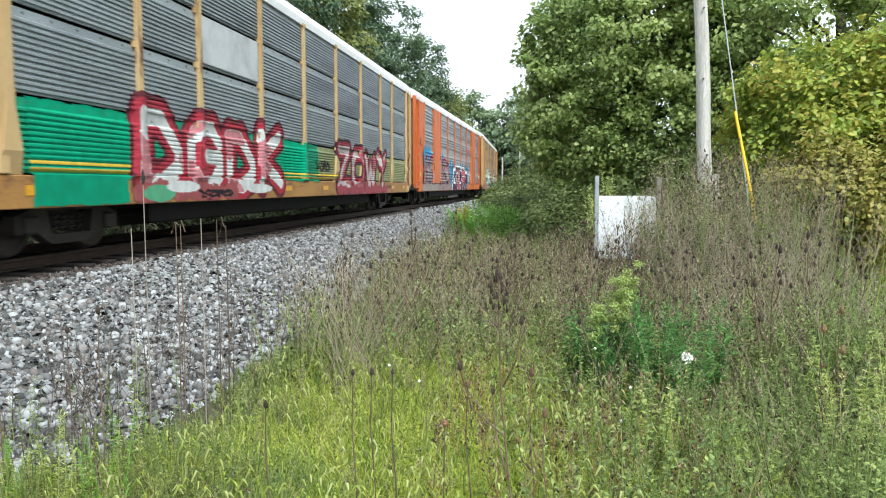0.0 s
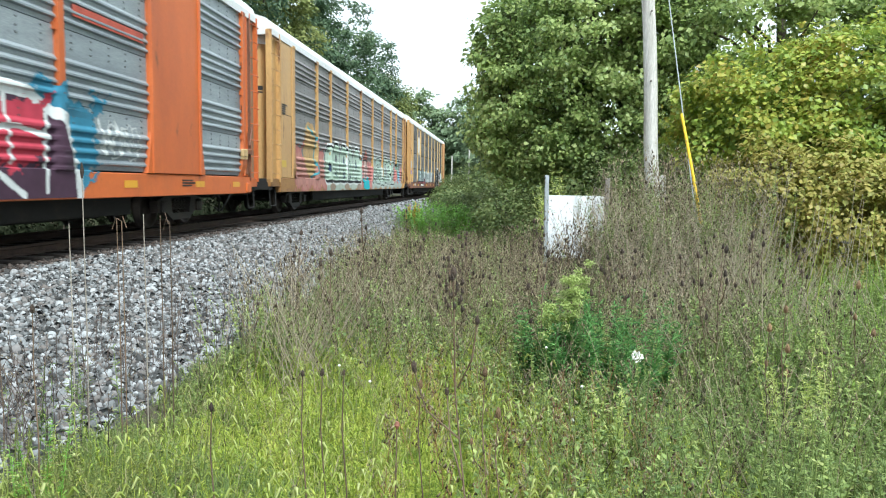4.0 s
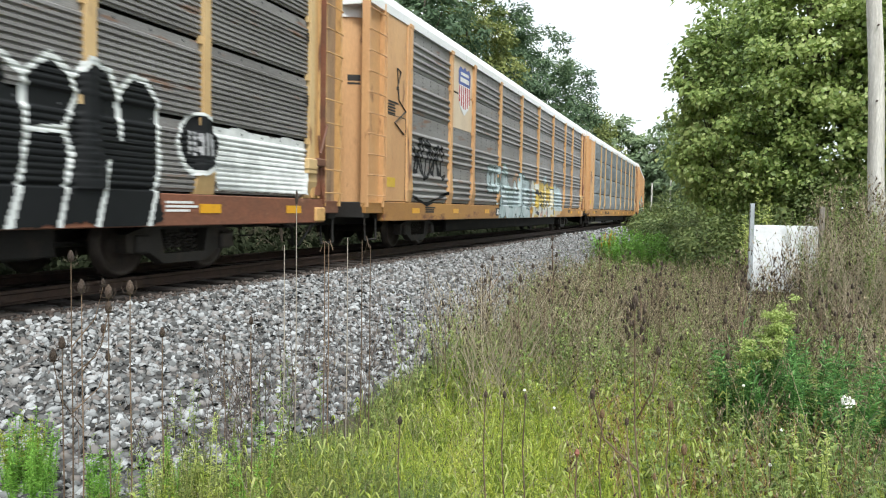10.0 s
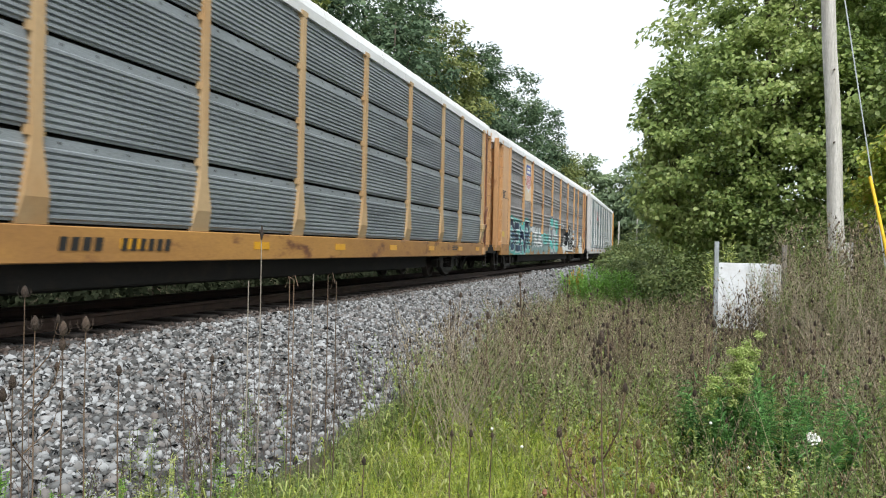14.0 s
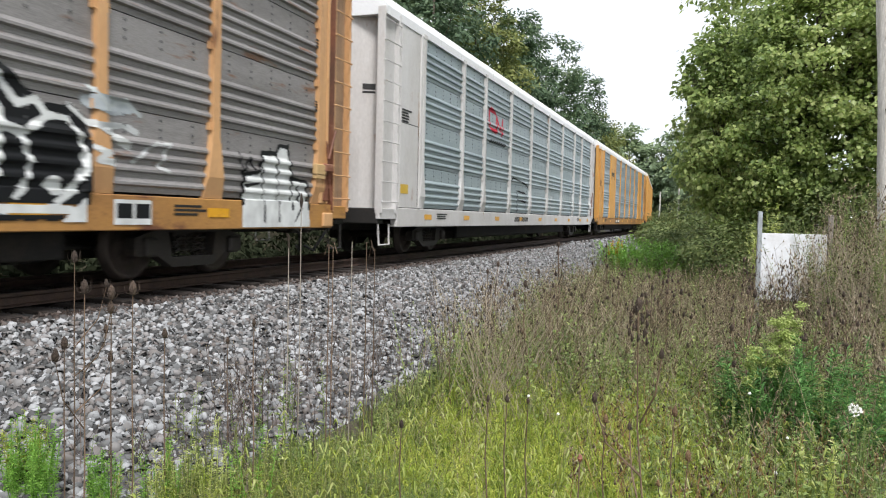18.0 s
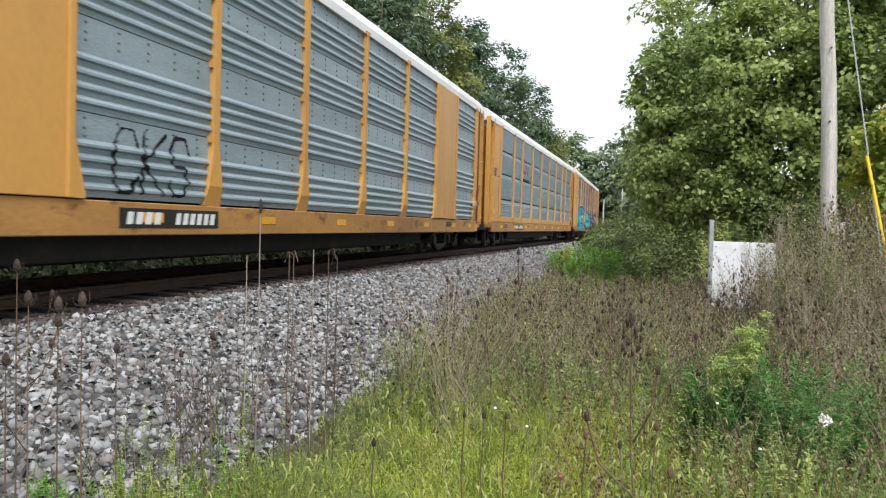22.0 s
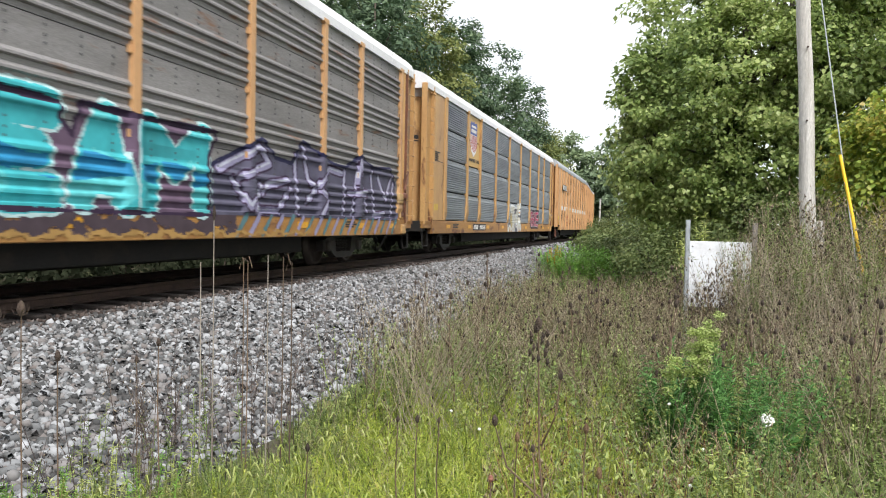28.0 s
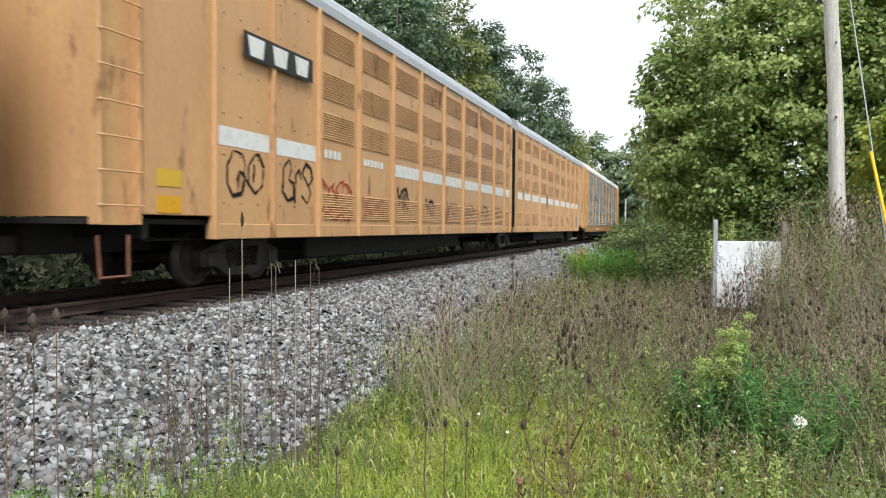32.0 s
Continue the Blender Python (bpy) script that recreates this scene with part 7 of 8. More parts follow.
# ---- grass and weeds ----
NARROW = [(0, 0, 0), (-0.11, 0.42, 0.05), (0, 1, -0.12), (0.11, 0.42, 0.05)]
M_GRASS = leafy("bright_grass", [(0.07, 0.11, 0.02), (0.21, 0.30, 0.045), (0.39, 0.48, 0.07), (0.54, 0.57, 0.11), (0.52, 0.44, 0.19)], 0.5, 0.3, 2.6)
M_GRASS2 = leafy("dull_grass", [(0.05, 0.075, 0.02), (0.15, 0.195, 0.05), (0.28, 0.31, 0.09), (0.42, 0.36, 0.17)], 0.55, 0.22, 2.2)
M_DRY = leafy("dry_stem", [(0.055, 0.043, 0.028), (0.165, 0.132, 0.085), (0.32, 0.265, 0.17), (0.52, 0.45, 0.31)], 0.8, 0.1)
M_SEED = leafy("dry_seed_head", [(0.03, 0.021, 0.014), (0.12, 0.087, 0.053), (0.27, 0.215, 0.135), (0.42, 0.35, 0.23)], 0.85, 0.1)
M_STRAW = leafy("pale_straw", [(0.38, 0.32, 0.23), (0.48, 0.41, 0.31), (0.3, 0.24, 0.16)], 0.7, 0.15)
M_WEED = leafy("weed_leaf", [(0.045, 0.075, 0.022), (0.14, 0.205, 0.056), (0.27, 0.345, 0.096), (0.42, 0.455, 0.155)], 0.5, 0.22, 2.0)
M_PLUME = leafy("feathery_grey_green_leaf", [(0.075, 0.115, 0.04), (0.19, 0.265, 0.085), (0.31, 0.40, 0.13), (0.43, 0.49, 0.19)], 0.55, 0.35, 1.6)
M_BLUE = leafy("blue_green_leaf", [(0.04, 0.11, 0.03), (0.115, 0.27, 0.07), (0.20, 0.40, 0.12)], 0.5, 0.4)
M_LIME = leafy("lime_leaf", [(0.36, 0.45, 0.10), (0.54, 0.60, 0.19), (0.68, 0.71, 0.34)], 0.5, 0.45)
M_DARKSTEM = leafy("dark_purple_brown_stem", [(0.045, 0.033, 0.03), (0.10, 0.074, 0.066), (0.18, 0.14, 0.118)], 0.8, 0.05)
M_PALE = mat("grey_dry_stalk", (0.30, 0.265, 0.225), 0.8, 0, (0.22, 0.185, 0.15), 0.5, 10, 90, 0.2, 0.2, each=0.25)
M_RUST = leafy("rust_brown_stem", [(0.16, 0.075, 0.035), (0.33, 0.17, 0.075), (0.46, 0.28, 0.14)], 0.8, 0.1)
M_TEASEL = mat("brown_teasel_head", (0.062, 0.042, 0.03), 0.85, 0, (0.03, 0.021, 0.016), 0.5, 20, 150, 0.4, 0.8, each=0.3)
M_HAZEL = mat("hazel_brown_teasel_head", (0.22, 0.135, 0.07), 0.85, 0, (0.12, 0.07, 0.04), 0.5, 20, 150, 0.35, 0.8, each=0.3)
M_STALK = mat("brown_stalk", (0.15, 0.10, 0.065), 0.8, 0, (0.09, 0.06, 0.04), 0.5, 10, 90, 0.25, 0.3, each=0.3)
M_PETAL = mat("white_petal", (0.82, 0.82, 0.78), 0.6, 0, (0.7, 0.72, 0.62), 0.3, 20, 90, 0.05, 0.1)
M_ROSE = mat("faded_rose_bloom", (0.25, 0.10, 0.07), 0.8, 0, (0.16, 0.07, 0.045), 0.5, 20, 90, 0.3, 0.4)

hgt = np.vectorize(height)


def spots(n, r, x0, x1, y0, y1, power=1.0, keep=None):
    """Random places on the ground in a field; keep(x, y) thins them."""
    X, Y = r.uniform(x0, x1, n), y0 + (y1 - y0) * r.uniform(0, 1, n) ** power
    if keep is not None:
        k = r.uniform(0, 1, n) < keep(X, Y)
        X, Y = X[k], Y[k]
    return np.stack([X, Y, hgt(X, Y)], 1)


def blades(name, label, P, r, h0, h1, w, bend, material):
    """Grass: bent tapering strips."""
    n = len(P)
    H, A, B = r.uniform(h0, h1, n), r.uniform(0, 2 * np.pi, n), np.abs(r.normal(bend, bend * 0.5, n))
    D = np.stack([np.cos(A), np.sin(A), np.zeros(n)], 1)
    S = np.stack([-np.sin(A), np.cos(A), np.zeros(n)], 1) * (w * r.uniform(0.6, 1.4, n))[:, None]
    up = np.array([0, 0, 1.0])
    rows = []
    for t, q in ((0, 1.0), (0.55, 0.8)):
        c = P + D * (B * H * t ** 2)[:, None] + up * (H * (t - 0.25 * B * t ** 2))[:, None]
        rows += [c - S * q, c + S * q]
    rows.append(P + D * (B * H)[:, None] + up * (H * (1 - 0.4 * B))[:, None])
    V = np.stack(rows, 1)
    F = np.array([(0, 1, 3), (0, 3, 2), (2, 3, 4)], np.int32)[None] + (np.arange(n) * 5)[:, None, None]
    return tagged(new(name, raw_mesh(name, V.reshape(-1, 3), F.reshape(-1, 3), material)), label, "grass", kind="stuff")


def rods(starts, ends, bow, w0, w1, r, straight=False):
    """Three-sided rods from starts to ends, bowed, thinning from w0 to w1: corners and faces."""
    n = len(starts)
    d = ends - starts
    ax = d / np.maximum(np.linalg.norm(d, axis=1), 1e-6)[:, None]
    q = np.cross(ax, r.normal(0, 1, (n, 3)))
    q /= np.maximum(np.linalg.norm(q, axis=1), 1e-6)[:, None]
    p = np.cross(ax, q)
    rings = []
    for t, w in ((0, w0), (1, w1)) if straight else ((0, w0), (0.5, (w0 + w1) / 2), (1, w1)):
        c = starts + d * t + q * (bow * np.linalg.norm(d, axis=1) * 4 * t * (1 - t))[:, None]
        for a in (0, 2.1, 4.2):
            rings.append(c + q * (math.cos(a) * w) + p * (math.sin(a) * w))
    V = np.stack(rings, 1)
    f = []
    for i in (0,) if straight else (0, 3):
        for k in range(3):
            k2 = (k + 1) % 3
            f += [(i + k, i + k2, i + 3 + k2), (i + k, i + 3 + k2, i + 3 + k)]
    return V, np.array(f, np.int32)


def joined(name, V, F, material, label, category):
    n, k = V.shape[:2]
    F = F[None] + (np.arange(n) * k)[:, None, None]
    return tagged(new(name, raw_mesh(name, V.reshape(-1, 3), F.reshape(-1, 3), material)), label, category, kind="stuff")


TET = np.array([(0, 0, 1.0), (0.55, 0, -0.5), (-0.28, 0.47, -0.5), (-0.28, -0.47, -0.5)])
TET_F = [(0, 1, 2), (0, 2, 3), (0, 3, 1), (1, 3, 2)]


def dry_weeds(name, label, P, r, h0, h1, twigs, seed_size, stem_mat=None, seeds=True, spread=0.35, lean=0.12, thick=0.0035):
    """Dead stems that fork into twigs with seed heads."""
    n = len(P)
    H = r.uniform(h0, h1, n)
    tip = P + np.stack([r.normal(0, lean, n) * H, r.normal(0, lean, n) * H, H], 1)
    V, F = rods(P, tip, r.normal(0, 0.075, n), thick, thick * 0.5, r)
    i = np.repeat(np.arange(n), twigs)
    t = r.uniform(0.35, 0.98, len(i))
    a = P[i] + (tip[i] - P[i]) * t[:, None]
    ang = r.uniform(0, 2 * np.pi, len(i))
    ln = H[i] * spread * (1.15 - 0.8 * t) * r.uniform(0.4, 1.1, len(i))
    b = a + np.stack([np.cos(ang) * ln * 0.6, np.sin(ang) * ln * 0.6, ln * r.uniform(0.5, 1.1, len(i))], 1)
    V2, F2 = rods(a, b, np.zeros(len(i)), thick * 0.55, thick * 0.3, r, True)
    Fa = (F[None] + (np.arange(n) * 9)[:, None, None]).reshape(-1, 3)
    Fb = (F2[None] + (n * 9 + np.arange(len(i)) * 6)[:, None, None]).reshape(-1, 3)
    me = raw_mesh(name, np.concatenate([V.reshape(-1, 3), V2.reshape(-1, 3)]), np.concatenate([Fa, Fb]), stem_mat or M_DRY)
    tagged(new(name, me), label, "weeds", kind="stuff")
    if seeds:
        ends = np.concatenate([tip, b])
        m = turns(len(ends), r, 0.4) * (seed_size * r.uniform(0.5, 1.4, len(ends)))[:, None, None]
        ob = new("seed_heads", instanced("seed_heads", TET * np.array([0.6, 0.6, 1.0]), TET_F, m, ends, M_SEED))
        tagged(ob, "small dry brown seed heads on dead weeds", "weeds", kind="stuff")


def leafy_stems(name, label, P, r, h0, h1, per, leaf, material, lean=0.15, stem_mat=None, droop=0.7, low=0.1, shape=NARROW):
    """Green stems set with leaves from low to tip."""
    n = len(P)
    H = r.uniform(h0, h1, n)
    tip = P + np.stack([r.normal(0, lean, n) * H, r.normal(0, lean, n) * H, H], 1)
    V, F = rods(P, tip, r.normal(0, 0.04, n), 0.0035, 0.0015, r)
    joined(name + "_stems", V, F, stem_mat or material, label, "weeds")
    i = np.repeat(np.arange(n), per)
    t = low + (1 - low) * r.uniform(0, 1, len(i))
    at = P[i] + (tip[i] - P[i]) * t[:, None]
    a = r.uniform(0, 2 * np.pi, len(i))
    e = r.normal(0.55, 0.35, len(i)) * droop
    s = leaf * (1.15 - 0.6 * t) * r.uniform(0.6, 1.3, len(i))
    fwd = np.stack([np.cos(a) * np.cos(e), np.sin(a) * np.cos(e), np.sin(e)], 1)
    side = np.stack([-np.sin(a), np.cos(a), np.zeros(len(i))], 1)
    up = np.cross(side, fwd)
    M = np.stack([side, fwd, -up], 2) * s[:, None, None]
    ob = new(name, instanced(name, shape, SMALL_F, M, at, material))
    return tagged(ob, label, "weeds", kind="stuff")


r = np.random.RandomState(3)
edge = lambda x, y: np.interp(y, [0, 4, 6, 9, 12, 15, 22, 50, 90], [-2.25, -2.2, -2.05, -2.1, -2.5, -2.65, -3.2, -5.3, -8]) - 0.16 * np.sin(y * 2.3) - 0.09 * np.sin(y * 7.1)
tuft = lambda x, y: np.clip(0.62 + 0.55 * np.sin(x * 5.3 + 1.7 * np.sin(y * 3.1)) * np.sin(y * 4.7 + 1.9 * np.sin(x * 2.9)) + 0.3 * np.sin(x * 13 + y * 9) * np.sin(y * 15 - x * 7), 0.06, 1)
bright = lambda x, y: tuft(x, y) * np.clip(1.3 - np.abs(x + 0.9) / 2.0, 0, 1) * (x > edge(x, y) + 0.1) * np.clip((8.6 - y) / 2.0, 0.0, 1)
blades("grass", "bright yellow-green grass beside the ballast", spots(125000, r, -3.0, 1.4, 1.6, 8.6, 1.25, bright), r, 0.04, 0.25, 0.0027, 1.05, M_GRASS)
dull = lambda x, y: (x > edge(x, y)) * 1.0
blades("grass", "longer dull green grass among the weeds", spots(20000, r, -2.9, 6.5, 2.0, 13, 1.2, dull), r, 0.10, 0.42, 0.0032, 1.0, M_GRASS2)
blades("grass", "dull grass along the line, far", spots(16000, r, -6.5, 6.0, 13, 60, 1.4, lambda x, y: (x > edge(x, y) - 0.2) * 1.0), r, 0.2, 0.6, 0.012, 0.5, M_GRASS2)
# nodding foxtail heads over the grass
P = spots(1100, r, -2.2, 0.9, 2.2, 5.5, 1.2, bright)
H = r.uniform(0.22, 0.45, len(P))
a = r.uniform(0, 2 * np.pi, len(P))
top = P + np.stack([0.1 * np.cos(a), 0.1 * np.sin(a), H], 1)
V, F = rods(P, top, np.full(len(P), 0.06), 0.0016, 0.001, r)
joined("foxtail_stems", V, F, M_GRASS, "thin green grass stems with nodding heads", "grass")
nod = top + np.stack([0.045 * np.cos(a), 0.045 * np.sin(a), -0.018 + 0 * a], 1)
arch = top + np.stack([0.02 * np.cos(a), 0.02 * np.sin(a), 0.022 + 0 * a], 1)
V, F = rods(top, arch, np.zeros(len(P)), 0.003, 0.0075, r, True)
joined("foxtail_heads", V, F, M_LIME, "pale green nodding foxtail heads", "grass")
V, F = rods(arch, nod, np.zeros(len(P)), 0.0075, 0.003, r, True)
joined("foxtail_heads", V, F, M_LIME, "pale green drooping tips of foxtail heads", "grass")

# the brown thicket
thick = lambda x, y: (x > edge(x, y) + 0.1) * np.clip((y - 5.6 + 0.25 * np.abs(x)) / 2.2, 0.06, 1)
dry_weeds("dry_weeds", "thicket of brown dead weeds with forked twigs", spots(2500, r, -2.9, 2.6, 4.0, 12.5, 0.8, thick), r, 0.25, 0.95, 15, 0.02, spread=0.42, lean=0.32, thick=0.0028)
dry_weeds("dry_weeds", "brown dead weeds on the right of the board", spots(230, r, 1.4, 2.9, 6.4, 11.0, 0.9), r, 0.5, 1.2, 14, 0.018, M_STRAW, spread=0.4, lean=0.28, thick=0.003)
dry_weeds("dry_weeds", "pale dead weeds along the line, far", spots(700, r, -5.5, 2.5, 12.5, 30, 1.2, lambda x, y: (x > edge(x, y) - 0.1) * 1.0), r, 0.3, 0.75, 8, 0.02, thick=0.006)
dry_weeds("dry_weeds", "thin dead brown stems at the ballast edge", spots(110, r, -3.4, -2.0, 3.4, 8.0, 1.0), r, 0.35, 1.05, 11, 0.011, M_DARKSTEM, spread=0.26, lean=0.13, thick=0.0036)
dry_weeds("straw_stems", "long pale straw stalks leaning together", spots(70, r, -2.2, -0.7, 5.4, 7.2), r, 0.7, 1.15, 3, 0.010, M_STRAW, False, 0.15, 0.3, 0.003)
dry_weeds("straw_stems", "long pale straw stalks leaning over the green weeds", spots(60, r, 1.3, 3.6, 5.5, 8.5), r, 0.8, 1.5, 4, 0.010, M_STRAW, False, 0.2, 0.22, 0.003)

# low leafy herbs that make the bright carpet, and dry stems through the green
herb = lambda x, y: np.clip(1.15 - np.abs(x + 0.8) / 2.0, 0, 1) * (x > edge(x, y) + 0.1) * np.clip((8.2 - y) / 2.0, 0.0, 1) * (1.1 - 0.6 * tuft(x, y))
leafy_stems("low_herbs", "low bright yellow-green herbs in the grass", spots(8000, r, -2.4, 1.4, 2.0, 8.2, 1.1, herb), r, 0.08, 0.3, 15, 0.048, M_GRASS, 0.3, droop=0.9)
dry_weeds("dry_weeds", "thin brown dead stems through the green weeds", spots(260, r, 0.3, 4.5, 3.0, 7.0), r, 0.35, 0.9, 12, 0.014, spread=0.35, lean=0.3, thick=0.0022)
# withered blades, seeding panicles and feathery shoots in the green grass
blades("dry_grass", "withered straw and brown blades in the grass", spots(7000, r, -2.8, 2.2, 1.8, 8.0, 1.2, lambda x, y: (x > edge(x, y)) * (1.05 - tuft(x, y))), r, 0.1, 0.36, 0.0022, 0.9, M_DRY)
dry_weeds("grass_panicles", "fine brownish grass panicles over the grass", spots(380, r, -2.4, 1.2, 2.2, 7.0, 1.1, bright), r, 0.28, 0.5, 12, 0.008, M_STRAW, True, 0.3, 0.25, 0.0011)
dry_weeds("dry_weeds", "rust-brown dead stems in the grass before the thicket", spots(110, r, -0.6, 1.0, 3.2, 5.6), r, 0.2, 0.55, 14, 0.017, M_RUST, spread=0.3, lean=0.2, thick=0.0022)
leafy_stems("feathery_weeds", "soft feathery grey-green shoots low in the grass", spots(260, r, -2.7, -1.4, 2.3, 3.6), r, 0.2, 0.5, 70, 0.035, M_GRASS2, 0.12)
leafy_stems("feathery_weeds", "soft feathery green shoots low in the grass", spots(420, r, 0.3, 3.2, 2.3, 4.6), r, 0.3, 0.62, 70, 0.034, M_PLUME, 0.25)

leafy_stems("green_weeds", "fresh yellow-green weeds before the bushes", spots(560, r, 2.2, 6.0, 3.4, 9.5), r, 0.35, 0.85, 40, 0.06, leafy("fresh_weed_leaf", [(0.08, 0.15, 0.03), (0.22, 0.36, 0.06), (0.38, 0.52, 0.10), (0.50, 0.58, 0.16)], 0.5, 0.35, 2.0))
border = lambda x, y: np.exp(-((x - edge(x, y) + 0.0) / 0.26) ** 2)
blades("border_grass", "short dry and green blades where grass meets the ballast", spots(80000, r, -4.0, -1.5, 2.0, 14.0, 1.2, border), r, 0.04, 0.2, 0.003, 0.7, M_GRASS2)
leafy_stems("low_herbs", "sparse low herbs creeping over the ballast edge", spots(6000, r, -4.0, -1.5, 2.0, 14.0, 1.2, border), r, 0.06, 0.22, 13, 0.035, M_WEED, 0.4, shape=SMALL)
blades("trodden_grass", "short trodden grass round the standing place", spots(14000, r, -2.4, 6.5, -4.0, 2.3, 1.0), r, 0.04, 0.22, 0.005, 0.7, M_GRASS)
# bundles of long straw that lean one way


def leaning(label, n, x0, x1, y0, y1, dx, dz0, dz1, thick, material):
    P = spots(n, r, x0, x1, y0, y1)
    L = r.uniform(dz0, dz1, n)
    tip = P + np.stack([dx * L * r.uniform(0.5, 1.2, n), r.normal(0, 0.12, n), L], 1)
    V, F = rods(P, tip, r.normal(0, 0.05, n), thick, thick * 0.4, r)
    joined("straw_stems", V, F, material, label, "weeds")


leaning("bundle of long pale straw leaning over the grass edge", 34, -1.75, -1.35, 5.6, 6.6, 0.55, 0.6, 1.05, 0.0036, M_STRAW)
leaning("bundle of long pale straw leaning the other way", 14, -1.5, -1.1, 5.2, 6.0, -0.45, 0.5, 0.9, 0.0033, M_STRAW)
leaning("tall pale grass stalks before the yellowing bush", 26, 2.5, 3.7, 7.0, 9.0, 0.1, 1.0, 1.75, 0.0042, M_STRAW)
leaning("long pale stalks leaning across the green weeds", 22, 1.6, 3.4, 4.8, 7.0, -0.6, 0.5, 1.1, 0.0034, M_STRAW)
leaning("tall green stalks before the yellowing bush", 20, 2.6, 4.6, 6.5, 9.0, 0.08, 0.9, 1.6, 0.0045, M_GRASS)

# green weeds
leafy_stems("green_weeds", "mixed green weeds with narrow leaves", spots(1250, r, 0.2, 6.0, 2.6, 9.5, 1.0, lambda x, y: np.clip((x + 0.4) / 1.2, 0.15, 1)), r, 0.25, 0.75, 44, 0.042, M_WEED, 0.25, shape=SMALL)
leafy_stems("green_weeds", "tall leafy green weeds before the bushes", spots(800, r, 1.6, 6.5, 4.6, 11.0), r, 0.4, 0.85, 48, 0.05, M_WEED, 0.22, shape=SMALL)
dry_weeds("dry_weeds", "tall pale dead weeds round the board and the stay", spots(240, r, 1.2, 3.0, 8.6, 11.2), r, 0.8, 1.6, 18, 0.02, M_STRAW, spread=0.4, lean=0.2, thick=0.0034)
leafy_stems("green_weeds", "tall green weeds round the board and the stay", spots(300, r, 1.3, 3.2, 8.8, 11.2), r, 0.9, 1.75, 40, 0.09, M_WEED)
dry_weeds("dry_weeds", "tall grey-brown weeds gone to seed before the pole", spots(150, r, 1.7, 3.6, 9.4, 11.6), r, 1.3, 2.1, 20, 0.03, spread=0.36, lean=0.12, thick=0.0036)
leafy_stems("green_weeds", "tall grey-green weeds before the pole", spots(190, r, 1.6, 3.8, 9.2, 11.8), r, 1.1, 1.95, 46, 0.075, M_PLUME, 0.14)
dry_weeds("dry_weeds", "dark dead weeds standing before the board", spots(42, r, 0.75, 1.6, 9.3, 10.5), r, 0.75, 1.35, 12, 0.03, M_DARKSTEM, spread=0.34, lean=0.14, thick=0.0034)
leafy_stems("green_weeds", "low broad-leaved green weeds", spots(1100, r, -0.2, 5.0, 2.3, 6.0), r, 0.2, 0.55, 18, 0.045, M_WEED, shape=SMALL)
leafy_stems("green_weeds", "green weeds between dead stems", spots(1900, r, -2.4, 3.5, 5.5, 13, 1.0, dull), r, 0.3, 0.9, 22, 0.05, M_WEED, 0.3, shape=SMALL)
leafy_stems("green_weeds", "leafy weeds along the line, far", spots(900, r, -5.0, 3.5, 13, 34, 1.2, lambda x, y: (x > edge(x, y) - 0.2) * 1.0), r, 0.35, 0.85, 22, 0.13, M_WEED)
leafy_stems("feathery_weeds", "yellow-green feathery weeds", spots(520, r, 2.0, 5.4, 3.2, 9.0), r, 0.35, 0.85, 80, 0.038, M_PLUME, 0.25)
leafy_stems("ballast_sprigs", "small green sprigs at the ballast edge", spots(36, r, -3.3, -2.2, 3.0, 4.6), r, 0.35, 0.75, 34, 0.06, M_WEED, 0.06)
leafy_stems("lime_sprigs", "lime green sprigs at the ballast edge", spots(16, r, -2.9, -2.0, 2.8, 3.6), r, 0.3, 0.5, 30, 0.06, M_LIME, 0.06)


def clump(name, label, at, n, radius, h0, h1, per, leaf, material, seed, shape=NARROW, lean=0.12, low=0.15, droop=0.7):
    """One plant of several stems: an object of its own."""
    rr = np.random.RandomState(seed)
    a, q = rr.uniform(0, 2 * np.pi, n), radius * np.sqrt(rr.uniform(0, 1, n))
    P = np.stack([q * np.cos(a), q * np.sin(a), np.zeros(n)], 1)
    H = rr.uniform(h0, h1, n) * (1 - 0.25 * q / max(radius, 1e-6))
    tip = P * 1.35 + np.stack([rr.normal(0, lean, n) * H, rr.normal(0, lean, n) * H, H], 1)
    t = thing(name, label, "plant", at=at)
    V, F = rods(P, tip, rr.normal(0, 0.03, n), 0.004, 0.0015, rr)
    Fa = F[None] + (np.arange(n) * V.shape[1])[:, None, None]
    tagged(part("stem", raw_mesh("stem", V.reshape(-1, 3), Fa.reshape(-1, 3), material), None, t), kind="stuff")
    i = np.repeat(np.arange(n), per)
    tt = low + (1 - low) * rr.uniform(0, 1, len(i))
    pos = P[i] + (tip[i] - P[i]) * tt[:, None]
    b = rr.uniform(0, 2 * np.pi, len(i))
    e = rr.normal(0.6, 0.3, len(i)) * droop
    s = leaf * (1.2 - 0.6 * tt) * rr.uniform(0.6, 1.3, len(i))
    fwd = np.stack([np.cos(b) * np.cos(e), np.sin(b) * np.cos(e), np.sin(e)], 1)
    side = np.stack([-np.sin(b), np.cos(b), np.zeros(len(i))], 1)
    M = np.stack([side, fwd, -np.cross(side, fwd)], 2) * s[:, None, None]
    ob = part("foliage", instanced("foliage", shape, SMALL_F, M, pos, material), None, t)
    tagged(ob, kind="stuff")
    return t


